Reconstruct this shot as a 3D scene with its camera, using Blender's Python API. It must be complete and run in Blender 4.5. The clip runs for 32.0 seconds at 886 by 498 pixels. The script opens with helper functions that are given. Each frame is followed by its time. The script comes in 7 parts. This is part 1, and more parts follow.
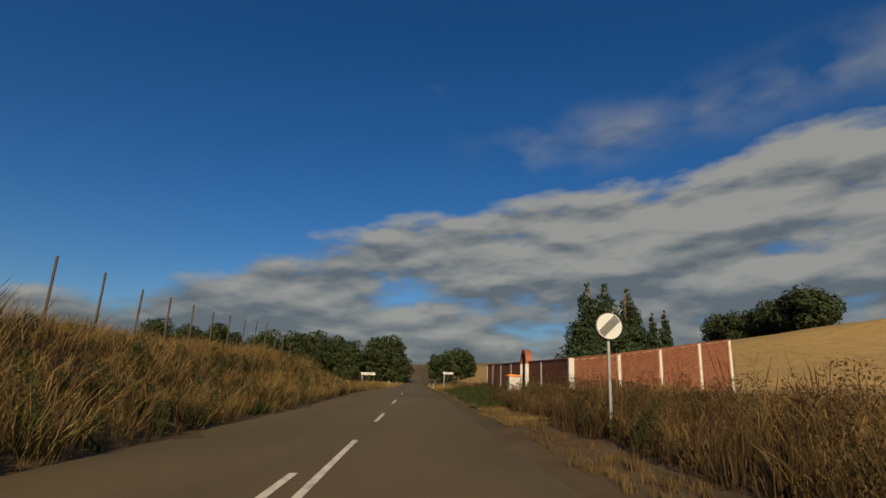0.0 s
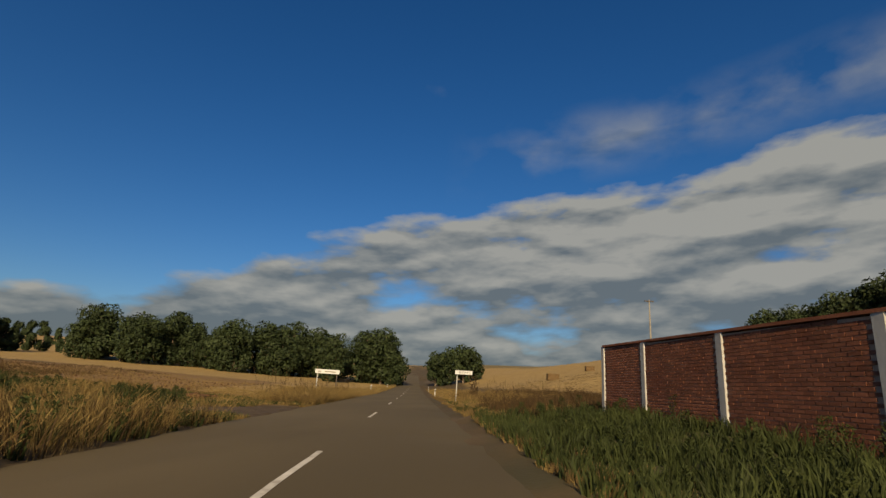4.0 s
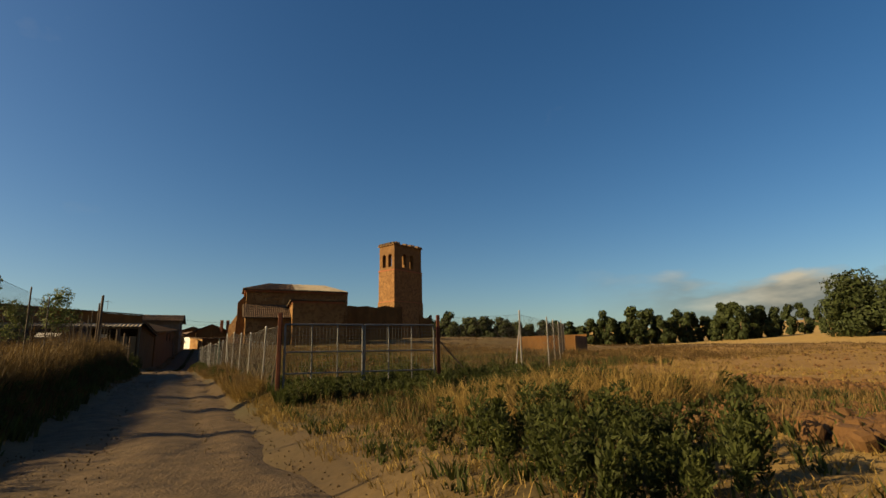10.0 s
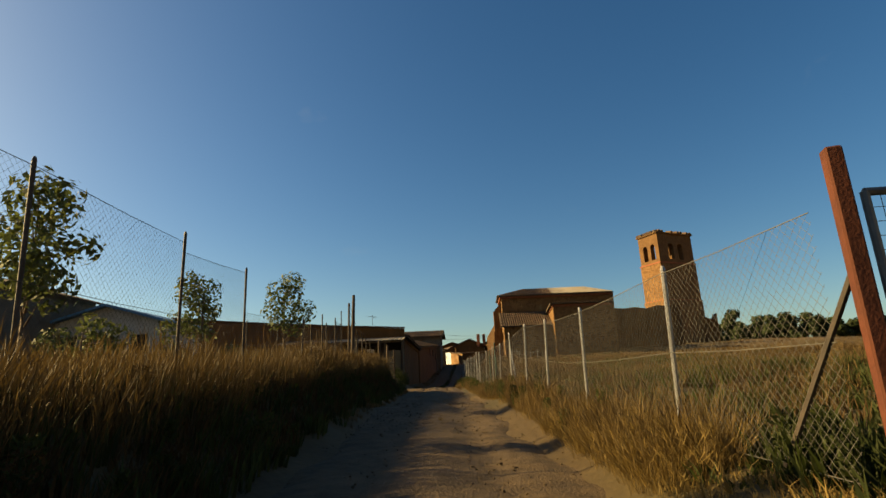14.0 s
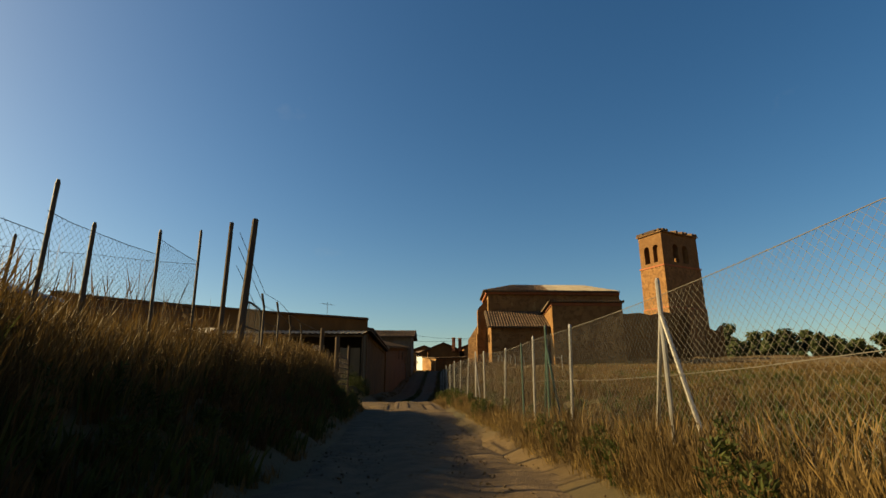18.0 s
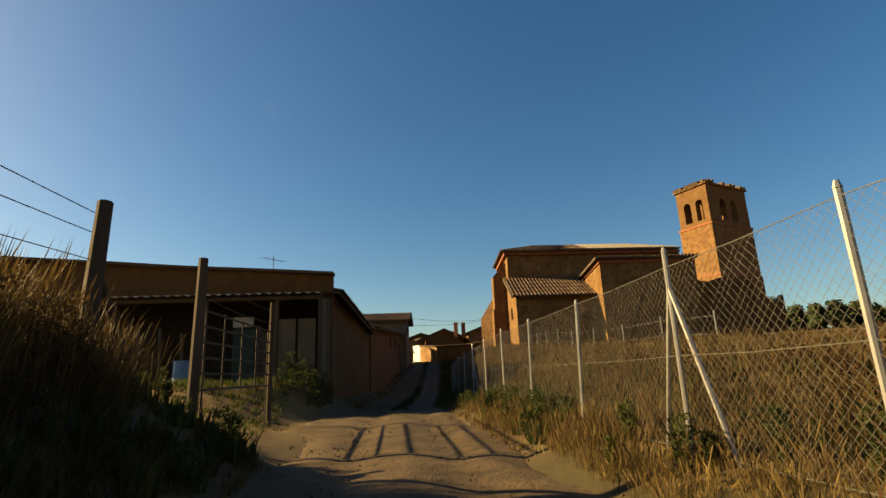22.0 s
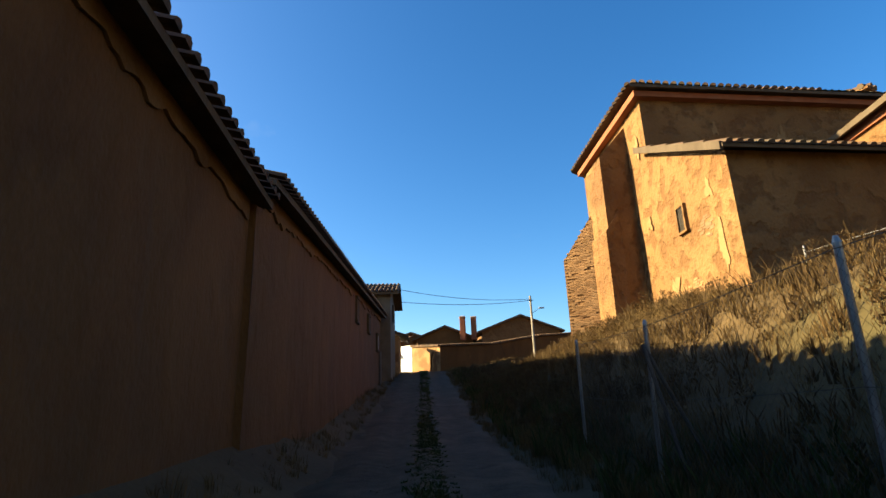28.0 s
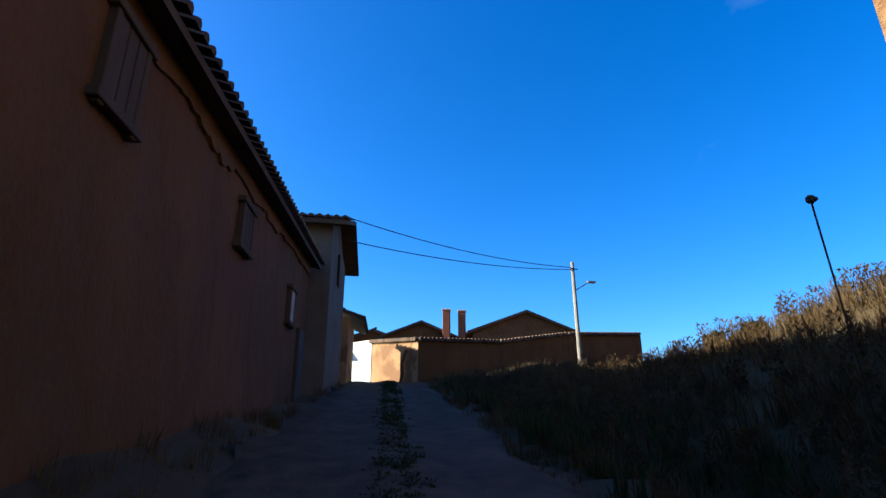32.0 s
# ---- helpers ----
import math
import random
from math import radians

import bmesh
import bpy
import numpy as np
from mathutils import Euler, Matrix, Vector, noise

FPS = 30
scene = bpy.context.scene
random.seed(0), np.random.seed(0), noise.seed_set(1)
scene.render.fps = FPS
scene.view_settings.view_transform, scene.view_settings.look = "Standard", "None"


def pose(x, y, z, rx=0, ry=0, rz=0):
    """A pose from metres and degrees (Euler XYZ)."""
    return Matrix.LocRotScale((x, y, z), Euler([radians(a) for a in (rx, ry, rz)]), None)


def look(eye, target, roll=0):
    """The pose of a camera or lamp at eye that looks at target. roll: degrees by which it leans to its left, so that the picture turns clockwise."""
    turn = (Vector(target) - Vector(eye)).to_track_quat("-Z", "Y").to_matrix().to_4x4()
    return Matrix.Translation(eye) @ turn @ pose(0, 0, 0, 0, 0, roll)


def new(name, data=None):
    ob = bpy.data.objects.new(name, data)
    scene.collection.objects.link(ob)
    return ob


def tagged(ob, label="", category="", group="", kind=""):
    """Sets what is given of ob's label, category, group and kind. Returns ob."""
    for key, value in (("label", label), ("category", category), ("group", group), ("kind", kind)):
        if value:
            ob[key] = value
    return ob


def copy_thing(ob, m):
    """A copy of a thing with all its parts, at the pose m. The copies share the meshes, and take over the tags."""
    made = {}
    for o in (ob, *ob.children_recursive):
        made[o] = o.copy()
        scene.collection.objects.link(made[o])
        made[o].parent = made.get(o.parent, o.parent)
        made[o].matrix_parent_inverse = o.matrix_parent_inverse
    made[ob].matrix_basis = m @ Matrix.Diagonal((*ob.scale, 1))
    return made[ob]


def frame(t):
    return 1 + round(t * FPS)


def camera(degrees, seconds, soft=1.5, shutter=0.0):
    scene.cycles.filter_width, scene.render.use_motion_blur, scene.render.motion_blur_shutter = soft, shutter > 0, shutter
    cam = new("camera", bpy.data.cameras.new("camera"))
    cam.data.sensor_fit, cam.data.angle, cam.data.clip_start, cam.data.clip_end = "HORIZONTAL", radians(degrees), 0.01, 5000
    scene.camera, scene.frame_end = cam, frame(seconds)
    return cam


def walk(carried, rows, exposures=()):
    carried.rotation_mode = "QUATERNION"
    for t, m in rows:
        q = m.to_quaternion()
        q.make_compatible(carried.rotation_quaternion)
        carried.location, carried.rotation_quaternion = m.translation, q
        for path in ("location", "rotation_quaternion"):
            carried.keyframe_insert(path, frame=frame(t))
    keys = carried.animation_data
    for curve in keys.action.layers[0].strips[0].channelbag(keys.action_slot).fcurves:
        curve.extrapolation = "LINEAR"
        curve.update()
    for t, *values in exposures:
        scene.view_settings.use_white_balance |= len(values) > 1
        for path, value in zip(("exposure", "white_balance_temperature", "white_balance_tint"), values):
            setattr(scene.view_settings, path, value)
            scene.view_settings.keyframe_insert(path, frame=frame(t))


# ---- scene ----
cam = camera(81.0, 32.0, soft=1.5)
# seconds, x, y, z, pitch, lean, yaw
PATH = [
    (0.0, 2.45, 1.19, 1.02, 14.9, -2.6, 7.5),
    (0.5, 1.86, 5.05, 1.15, 15.1, -1.9, 7.8),
    (1.0, 1.18, 8.90, 1.13, 15.0, -1.7, 7.4),
    (1.5, 0.58, 12.71, 1.10, 15.0, -1.6, 7.0),
    (2.0, -0.03, 16.46, 1.16, 15.2, -1.0, 6.7),
    (2.5, -0.72, 20.43, 1.22, 15.1, -2.0, 6.2),
    (4.5, -3.62, 37.39, 1.58, 15.3, -3.7, 7.6),
    (5.0, -4.05, 40.37, 1.58, 15.5, -3.4, 8.5),
    (5.5, -4.57, 43.19, 1.62, 15.2, -2.5, 9.3),
    (6.0, -5.42, 45.95, 1.66, 14.8, -1.7, 11.4),
    (6.5, -6.33, 48.23, 1.66, 14.4, -1.2, 15.2),
    (7.0, -7.20, 49.77, 1.64, 14.0, -1.4, 19.2),
    (7.5, -8.22, 50.90, 1.58, 13.4, -2.5, 25.5),
    (8.0, -9.25, 51.74, 1.50, 12.3, -2.8, 34.6),
    (8.5, -10.10, 52.43, 1.42, 11.7, -2.5, 45.3),
    (9.0, -10.84, 52.78, 1.38, 11.4, -0.9, 56.3),
    (9.5, -11.80, 52.96, 1.35, 11.1, 0.7, 68.5),
    (10.0, -13.51, 52.37, 1.31, 11.7, 1.2, 80.9),
    (10.5, -15.55, 51.75, 1.26, 12.7, 2.4, 94.8),
    (11.0, -17.36, 51.48, 1.18, 13.3, 1.3, 103.5),
    (11.5, -18.53, 51.17, 1.12, 14.2, 2.1, 106.4),
    (12.0, -19.64, 50.76, 1.10, 15.1, 2.4, 107.7),
    (12.5, -20.86, 50.17, 1.13, 15.1, 2.3, 108.2),
    (13.0, -22.17, 49.65, 1.20, 14.3, 2.8, 108.0),
    (13.5, -23.23, 49.20, 1.23, 14.6, 2.1, 107.7),
    (14.0, -24.12, 48.85, 1.22, 14.0, 2.5, 107.3),
    (14.5, -25.06, 48.47, 1.19, 13.4, 1.2, 106.9),
    (16.5, -30.83, 46.49, 1.32, 15.7, 1.4, 104.7),
    (17.0, -32.32, 45.97, 1.34, 15.1, 1.4, 104.3),
    (17.5, -33.99, 45.41, 1.34, 14.1, 1.1, 104.0),
    (18.0, -35.72, 44.77, 1.49, 14.6, 0.3, 103.7),
    (18.5, -37.30, 44.23, 1.51, 15.1, 1.1, 103.8),
    (19.0, -38.99, 43.93, 1.69, 13.4, 0.9, 104.0),
    (19.5, -40.67, 43.28, 1.66, 12.7, 2.0, 103.9),
    (20.0, -42.52, 42.54, 1.48, 13.4, 1.0, 103.5),
    (20.5, -44.51, 41.97, 1.43, 14.7, 1.2, 103.3),
    (21.0, -46.55, 41.37, 1.48, 16.1, 0.8, 103.2),
    (21.5, -48.53, 40.73, 1.53, 14.7, 1.7, 103.0),
    (22.0, -50.58, 40.09, 1.54, 13.9, 2.3, 103.2),
    (22.5, -52.57, 39.47, 1.55, 15.4, 3.9, 103.5),
    (23.0, -54.56, 38.86, 1.59, 14.3, 3.1, 103.2),
    (23.5, -56.76, 38.12, 1.63, 14.0, 2.6, 102.7),
    (24.0, -58.99, 37.42, 1.65, 14.8, 2.9, 102.2),
    (24.5, -61.05, 36.78, 1.69, 14.8, 2.9, 101.6),
    (25.0, -63.14, 36.09, 1.73, 14.9, 3.1, 101.4),
    (25.5, -65.10, 35.41, 1.81, 14.4, 3.7, 101.4),
    (27.5, -74.49, 32.36, 1.40, 16.3, 2.6, 101.4),
    (28.0, -76.53, 31.85, 1.39, 16.2, 2.1, 101.1),
    (28.5, -78.57, 31.39, 1.40, 16.7, 2.0, 100.9),
    (29.0, -80.41, 30.96, 1.38, 17.3, 1.7, 100.5),
    (29.5, -82.33, 30.55, 1.41, 17.1, 1.6, 100.0),
    (30.0, -84.50, 30.01, 1.48, 17.4, 1.5, 99.3),
    (30.5, -86.52, 29.57, 1.51, 17.4, 1.1, 98.8),
    (31.0, -88.50, 29.26, 1.53, 17.7, 0.8, 98.6),
    (31.5, -90.36, 28.93, 1.59, 18.2, 0.1, 98.3),
    (32.0, -92.51, 28.05, 1.87, 18.2, 0.2, 97.1),
]
walk(cam, [(t, pose(x, y, z, 90 + pitch, lean, yaw)) for t, x, y, z, pitch, lean, yaw in PATH],
     exposures=[(0.0, 0.62, 6000, 4), (2.0, 0.78, 6100, 4), (5.0, 0.75, 6150, 4), (8.0, 0.95, 7000, 5), (9.5, 1.1, 7500, 4), (11.0, 1.55, 8500, -3), (19.0, 1.55, 8600, -3), (25.5, 2.25, 9100, -2), (28.0, 2.55, 6600, -4), (29.0, 2.5, 4950, -4), (30.0, 2.45, 4350, -2), (31.0, 2.4, 4150, 1), (32.0, 2.3, 4650, 0)])

# ---- light ----
SUN_YAW, SUN_EL = 185.0, 24.0
world = bpy.data.worlds.new("sky")
scene.world = world
world.use_nodes = True
wt = world.node_tree
wt.nodes.clear()


def wnode(kind, **values):
    n = wt.nodes.new(kind)
    for key, value in values.items():
        n.inputs[key].default_value = value
    return n


def wmath(op, a, b=None, clamp=False):
    n = wt.nodes.new("ShaderNodeMath")
    n.operation, n.use_clamp = op, clamp
    for i, s in enumerate((a, b)):
        if s is None:
            continue
        if isinstance(s, (int, float)):
            n.inputs[i].default_value = s
        else:
            wt.links.new(s, n.inputs[i])
    return n.outputs[0]


sky = wt.nodes.new("ShaderNodeTexSky")
sky.sky_type, sky.sun_disc = "NISHITA", False
sky.sun_elevation, sky.sun_rotation = radians(SUN_EL), radians(360 - SUN_YAW)
sky.altitude, sky.air_density, sky.dust_density, sky.ozone_density = 700, 1.0, 2.0, 3.2
deep = wt.nodes.new("ShaderNodeHueSaturation")
deep.inputs["Saturation"].default_value, deep.inputs["Value"].default_value = 1.28, 1.0
deep.inputs["Hue"].default_value = 0.507
wt.links.new(sky.outputs[0], deep.inputs["Color"])
# a bank of stratocumulus low over the road's far end, rising to its right
way = wt.nodes.new("ShaderNodeTexCoord").outputs["Generated"]
sep = wt.nodes.new("ShaderNodeSeparateXYZ")
wt.links.new(way, sep.inputs[0])
dx, dy, dz = sep.outputs
side = wmath("ADD", wmath("MULTIPLY", dx, 0.989), wmath("MULTIPLY", dy, 0.148))
ahead = wmath("ADD", wmath("MULTIPLY", dx, -0.148), wmath("MULTIPLY", dy, 0.989))


def cloud_noise(wide, tall, scale, detail, off, lift=0.0):
    c = wt.nodes.new("ShaderNodeCombineXYZ")
    wt.links.new(wmath("ADD", wmath("MULTIPLY", side, wide), off), c.inputs[0])
    wt.links.new(wmath("MULTIPLY", wmath("ADD", wmath("SUBTRACT", dz, wmath("MULTIPLY", side, 0.06)), lift), tall), c.inputs[1])
    wt.links.new(wmath("MULTIPLY", ahead, wide), c.inputs[2])
    n = wnode("ShaderNodeTexNoise", Scale=scale, Detail=detail, Roughness=0.5)
    wt.links.new(c.outputs[0], n.inputs["Vector"])
    return n.outputs["Fac"]


body = cloud_noise(1.6, 4.8, 2.9, 7.0, 3.4)
above = cloud_noise(1.6, 4.8, 2.9, 5.0, 3.4, 0.02)
tufts = cloud_noise(1.3, 2.8, 9.0, 6.0, 8.2)
ridge = wmath("MINIMUM", wmath("ADD", 0.335, wmath("MULTIPLY", side, 0.40)), wmath("ADD", 0.345, wmath("MULTIPLY", side, 0.12)))
ridge = wmath("MAXIMUM", ridge, 0.135)
room = wmath("MINIMUM", wmath("MULTIPLY", wmath("SUBTRACT", ridge, dz), 5.0), 0.31)
dense = wmath("ADD", wmath("ADD", wmath("MULTIPLY", body, 1.25), wmath("MULTIPLY", tufts, 0.30)), room)
sides = wmath("MULTIPLY", wmath("ADD", side, 0.84), 5.0, clamp=True)
front = wmath("MULTIPLY", wmath("ADD", ahead, 0.15), 3.0, clamp=True)
cover = wmath("MULTIPLY", wmath("MULTIPLY", wmath("SUBTRACT", dense, 0.77), 5.2, clamp=True), wmath("MULTIPLY", sides, front))
wisps = wmath("MULTIPLY", wmath("SUBTRACT", cloud_noise(2.0, 3.0, 2.3, 6.0, 1.3), 0.68), 2.2, clamp=True)
veil_gap = wmath("ABSOLUTE", wmath("SUBTRACT", wmath("SUBTRACT", dz, ridge), 0.07))
veil = wmath("MULTIPLY", wmath("SUBTRACT", 0.07, veil_gap), 14.0, clamp=True)
veil = wmath("MULTIPLY", veil, wmath("MULTIPLY", wmath("SUBTRACT", cloud_noise(2.4, 4.0, 2.6, 8.0, 6.1), 0.42), 4.0, clamp=True))
veil = wmath("MULTIPLY", veil, wmath("MULTIPLY", wmath("MULTIPLY", side, 6.0, clamp=True), front))
wisps = wmath("MAXIMUM", wisps, wmath("MULTIPLY", veil, 1.3))
cover = wmath("MAXIMUM", wmath("MULTIPLY", cover, 0.95), wmath("MULTIPLY", wisps, 0.4))
relief = wmath("ADD", wmath("MULTIPLY", wmath("SUBTRACT", body, above), 3.4), wmath("ADD", wmath("MULTIPLY", wmath("SUBTRACT", dz, 0.13), 2.1), wmath("ADD", 0.12, wmath("MULTIPLY", tufts, 0.45))))
shade = wt.nodes.new("ShaderNodeValToRGB")
shade.color_ramp.elements[0].position, shade.color_ramp.elements[0].color = 0.18, (1.75, 1.9, 2.0, 1)
shade.color_ramp.elements[1].position, shade.color_ramp.elements[1].color = 0.85, (4.7, 4.3, 3.75, 1)
wt.links.new(relief, shade.inputs[0])
mix = wt.nodes.new("ShaderNodeMix")
mix.data_type = "RGBA"
wt.links.new(cover, mix.inputs[0])
wt.links.new(deep.outputs[0], mix.inputs[6])
wt.links.new(shade.outputs[0], mix.inputs[7])
back = wt.nodes.new("ShaderNodeBackground")
back.inputs["Strength"].default_value = 0.046
wt.links.new(mix.outputs[2], back.inputs["Color"])
wo = wt.nodes.new("ShaderNodeOutputWorld")
wt.links.new(back.outputs[0], wo.inputs[0])

sun = new("sun", bpy.data.lights.new("sun", "SUN"))
sun.data.energy, sun.data.angle, sun.data.color = 5.0, radians(0.6), (1.0, 0.72, 0.42)
sd = Vector((-math.sin(radians(SUN_YAW)) * math.cos(radians(SUN_EL)), math.cos(radians(SUN_YAW)) * math.cos(radians(SUN_EL)), math.sin(radians(SUN_EL))))
sun.matrix_world = look(sd * 300, (0, 0, 0))

# ---- materials ----
def mat(name, a, b, scale=4.0, rough=0.9, bump=0.3, fine=40.0, metal=0.0, deep=0.03, stain=None, stain_scale=0.5, stain_amount=0.5, island=0.0, each=0.0, attr=None, stretch=(1, 1, 1), erode=None, erode_scale=1.1):
    """A surface of two mixed tones at two scales, with relief, and a third tone in patches."""
    m = bpy.data.materials.new(name)
    m.use_nodes = True
    t = m.node_tree
    bsdf = t.nodes["Principled BSDF"]
    co = t.nodes.new("ShaderNodeTexCoord").outputs["Object"]
    geo = t.nodes.new("ShaderNodeNewGeometry")
    mp = t.nodes.new("ShaderNodeMapping")
    mp.inputs["Scale"].default_value = stretch
    t.links.new(geo.outputs["Position"], mp.inputs["Vector"])

    def noise_of(s, detail):
        n = t.nodes.new("ShaderNodeTexNoise")
        n.inputs["Scale"].default_value, n.inputs["Detail"].default_value = s, detail
        t.links.new(mp.outputs[0], n.inputs["Vector"])
        return n.outputs["Fac"]

    def mixed(fac, x, y):
        n = t.nodes.new("ShaderNodeMix")
        n.data_type = "RGBA"
        for i, s in ((0, fac), (6, x), (7, y)):
            if isinstance(s, (tuple, float, int)):
                n.inputs[i].default_value = (*s, 1) if isinstance(s, tuple) else s
            else:
                t.links.new(s, n.inputs[i])
        return n.outputs[2]

    def ramp(fac, lo, hi):
        n = t.nodes.new("ShaderNodeMapRange")
        n.inputs["From Min"].default_value, n.inputs["From Max"].default_value = lo, hi
        t.links.new(fac, n.inputs[0])
        return n.outputs[0]

    big, small = noise_of(scale, 5), noise_of(fine, 4)
    both = t.nodes.new("ShaderNodeMath")
    both.operation = "MULTIPLY_ADD"
    t.links.new(small, both.inputs[0])
    both.inputs[1].default_value = 0.45
    t.links.new(big, both.inputs[2])
    col = mixed(ramp(both.outputs[0], 0.45, 0.98), a, b)
    if stain:
        n = t.nodes.new("ShaderNodeMath")
        n.operation = "MULTIPLY"
        t.links.new(ramp(noise_of(stain_scale, 6), 0.5, 0.68), n.inputs[0])
        n.inputs[1].default_value = stain_amount
        col = mixed(n.outputs[0], col, stain)
    for amount, src in ((island, geo.outputs["Random Per Island"]), (each, t.nodes.new("ShaderNodeObjectInfo").outputs["Random"])):
        if amount:
            h = t.nodes.new("ShaderNodeHueSaturation")
            r = t.nodes.new("ShaderNodeMapRange")
            r.inputs["To Min"].default_value, r.inputs["To Max"].default_value = 1 - amount, 1 + amount
            t.links.new(src, r.inputs[0])
            t.links.new(r.outputs[0], h.inputs["Value"])
            t.links.new(col, h.inputs["Color"])
            col = h.outputs[0]
    if attr:
        a_node = t.nodes.new("ShaderNodeVertexColor")
        a_node.layer_name = "soil"
        sp = t.nodes.new("ShaderNodeSeparateColor")
        t.links.new(a_node.outputs[0], sp.inputs[0])
        for i, (c1, c2) in enumerate(attr):
            col = mixed(sp.outputs[i], col, mixed(ramp(both.outputs[0], 0.45, 0.98), c1, c2))
    height = both.outputs[0]
    if erode:
        gone = ramp(noise_of(erode_scale, 9), 0.50, 0.60)
        col = mixed(gone, col, mixed(ramp(small, 0.4, 0.65), erode, tuple(0.88 * c for c in erode)))
        h1, h2 = t.nodes.new("ShaderNodeMath"), t.nodes.new("ShaderNodeMath")
        h1.operation = h2.operation = "MULTIPLY_ADD"
        t.links.new(gone, h1.inputs[0])
        h1.inputs[1].default_value = -0.5
        t.links.new(height, h1.inputs[2])
        t.links.new(noise_of(erode_scale * 3.1, 6), h2.inputs[0])
        h2.inputs[1].default_value = 0.7
        t.links.new(h1.outputs[0], h2.inputs[2])
        height = h2.outputs[0]
    t.links.new(col, bsdf.inputs["Base Color"])
    bsdf.inputs["Roughness"].default_value, bsdf.inputs["Metallic"].default_value = rough, metal
    bsdf.inputs["Specular IOR Level"].default_value = 0.25 if metal == 0 else 0.5
    if bump:
        bp = t.nodes.new("ShaderNodeBump")
        bp.inputs["Strength"].default_value, bp.inputs["Distance"].default_value = bump, deep
        t.links.new(height, bp.inputs["Height"])
        t.links.new(bp.outputs[0], bsdf.inputs["Normal"])
    return m


def leaf_mat(name, a, b, scale=0.6, through_light=0.25):
    m = mat(name, a, b, scale=scale, fine=6.0, rough=0.75, bump=0.0, island=0.35)
    t = m.node_tree
    bsdf, out = t.nodes["Principled BSDF"], t.nodes["Material Output"]
    tr = t.nodes.new("ShaderNodeBsdfTranslucent")
    t.links.new(bsdf.inputs["Base Color"].links[0].from_socket, tr.inputs["Color"])
    mx = t.nodes.new("ShaderNodeMixShader")
    mx.inputs[0].default_value = through_light
    t.links.new(bsdf.outputs[0], mx.inputs[1])
    t.links.new(tr.outputs[0], mx.inputs[2])
    t.links.new(mx.outputs[0], out.inputs["Surface"])
    return m


M_GROUND = mat("dry_earth", (0.038, 0.026, 0.011), (0.086, 0.058, 0.025), scale=0.45, fine=9.0, bump=0.9, stain=(0.034, 0.032, 0.012), stain_scale=0.16, stain_amount=0.8,
               attr=(((0.185, 0.120, 0.038), (0.285, 0.200, 0.072)), ((0.022, 0.028, 0.008), (0.055, 0.052, 0.017)), ((0.115, 0.066, 0.021), (0.185, 0.115, 0.040))))
M_ASPHALT = mat("worn_asphalt", (0.058, 0.044, 0.020), (0.098, 0.075, 0.037), scale=0.5, fine=90.0, rough=0.85, bump=0.25, stain=(0.044, 0.034, 0.016), stain_scale=0.25, stretch=(1.0, 0.25, 1.0))
M_LINE = mat("worn_white_paint", (0.375, 0.352, 0.300), (0.540, 0.510, 0.450), scale=3.0, fine=60.0, rough=0.7, bump=0.1, stain=(0.150, 0.128, 0.098), stain_scale=4.0, stain_amount=0.6)
M_TRACK = mat("pale_dirt", (0.026, 0.017, 0.008), (0.080, 0.054, 0.027), scale=3.2, fine=30.0, bump=1.0, deep=0.04, stain=(0.092, 0.064, 0.035), stain_scale=1.5, stain_amount=0.7)
M_ADOBE = mat("adobe", (0.078, 0.036, 0.011), (0.128, 0.064, 0.021), scale=0.7, fine=17.0, bump=0.9, stain=(0.052, 0.025, 0.009), stain_scale=0.45, stain_amount=0.8, stretch=(1.3, 1.3, 0.7), deep=0.05, erode=(0.098, 0.049, 0.016), erode_scale=0.9)
M_PLASTER = mat("worn_ochre_render", (0.225, 0.132, 0.056), (0.300, 0.194, 0.094), scale=0.8, fine=14.0, bump=0.7, stain=(0.160, 0.084, 0.036), stain_scale=0.6, stain_amount=0.8, deep=0.05, erode=(0.15, 0.08, 0.035), erode_scale=0.9)
M_CHURCH = mat("church_render", (0.126, 0.065, 0.023), (0.184, 0.106, 0.043), scale=0.6, fine=13.0, bump=0.9, stain=(0.098, 0.048, 0.018), stain_scale=0.4, stain_amount=0.7, deep=0.10, erode=(0.117, 0.060, 0.022), erode_scale=2.1)
M_STONE = mat("tower_masonry", (0.105, 0.054, 0.021), (0.165, 0.093, 0.040), scale=1.1, fine=13.0, bump=0.9, stain=(0.076, 0.036, 0.014), stain_scale=0.6, each=0.18, island=0.15, deep=0.06, erode=(0.112, 0.058, 0.023), erode_scale=2.3)
M_BRICK = mat("red_brick", (0.144, 0.048, 0.024), (0.201, 0.079, 0.041), scale=2.0, fine=30.0, bump=0.4, each=0.25, island=0.25)
M_MORTAR = mat("mortar", (0.26, 0.17, 0.12), (0.36, 0.25, 0.18), scale=2.0, fine=30.0, bump=0.4)
M_WHITE = mat("white_render", (0.336, 0.326, 0.298), (0.433, 0.422, 0.390), scale=1.5, fine=20.0, bump=0.2, stain=(0.228, 0.206, 0.173), stain_scale=1.5, stain_amount=0.6)
M_TILE = mat("clay_tile", (0.048, 0.028, 0.017), (0.092, 0.059, 0.037), scale=1.2, fine=18.0, bump=0.4, stain=(0.055, 0.048, 0.034), stain_scale=1.2, stain_amount=0.75, each=0.3, island=0.3)
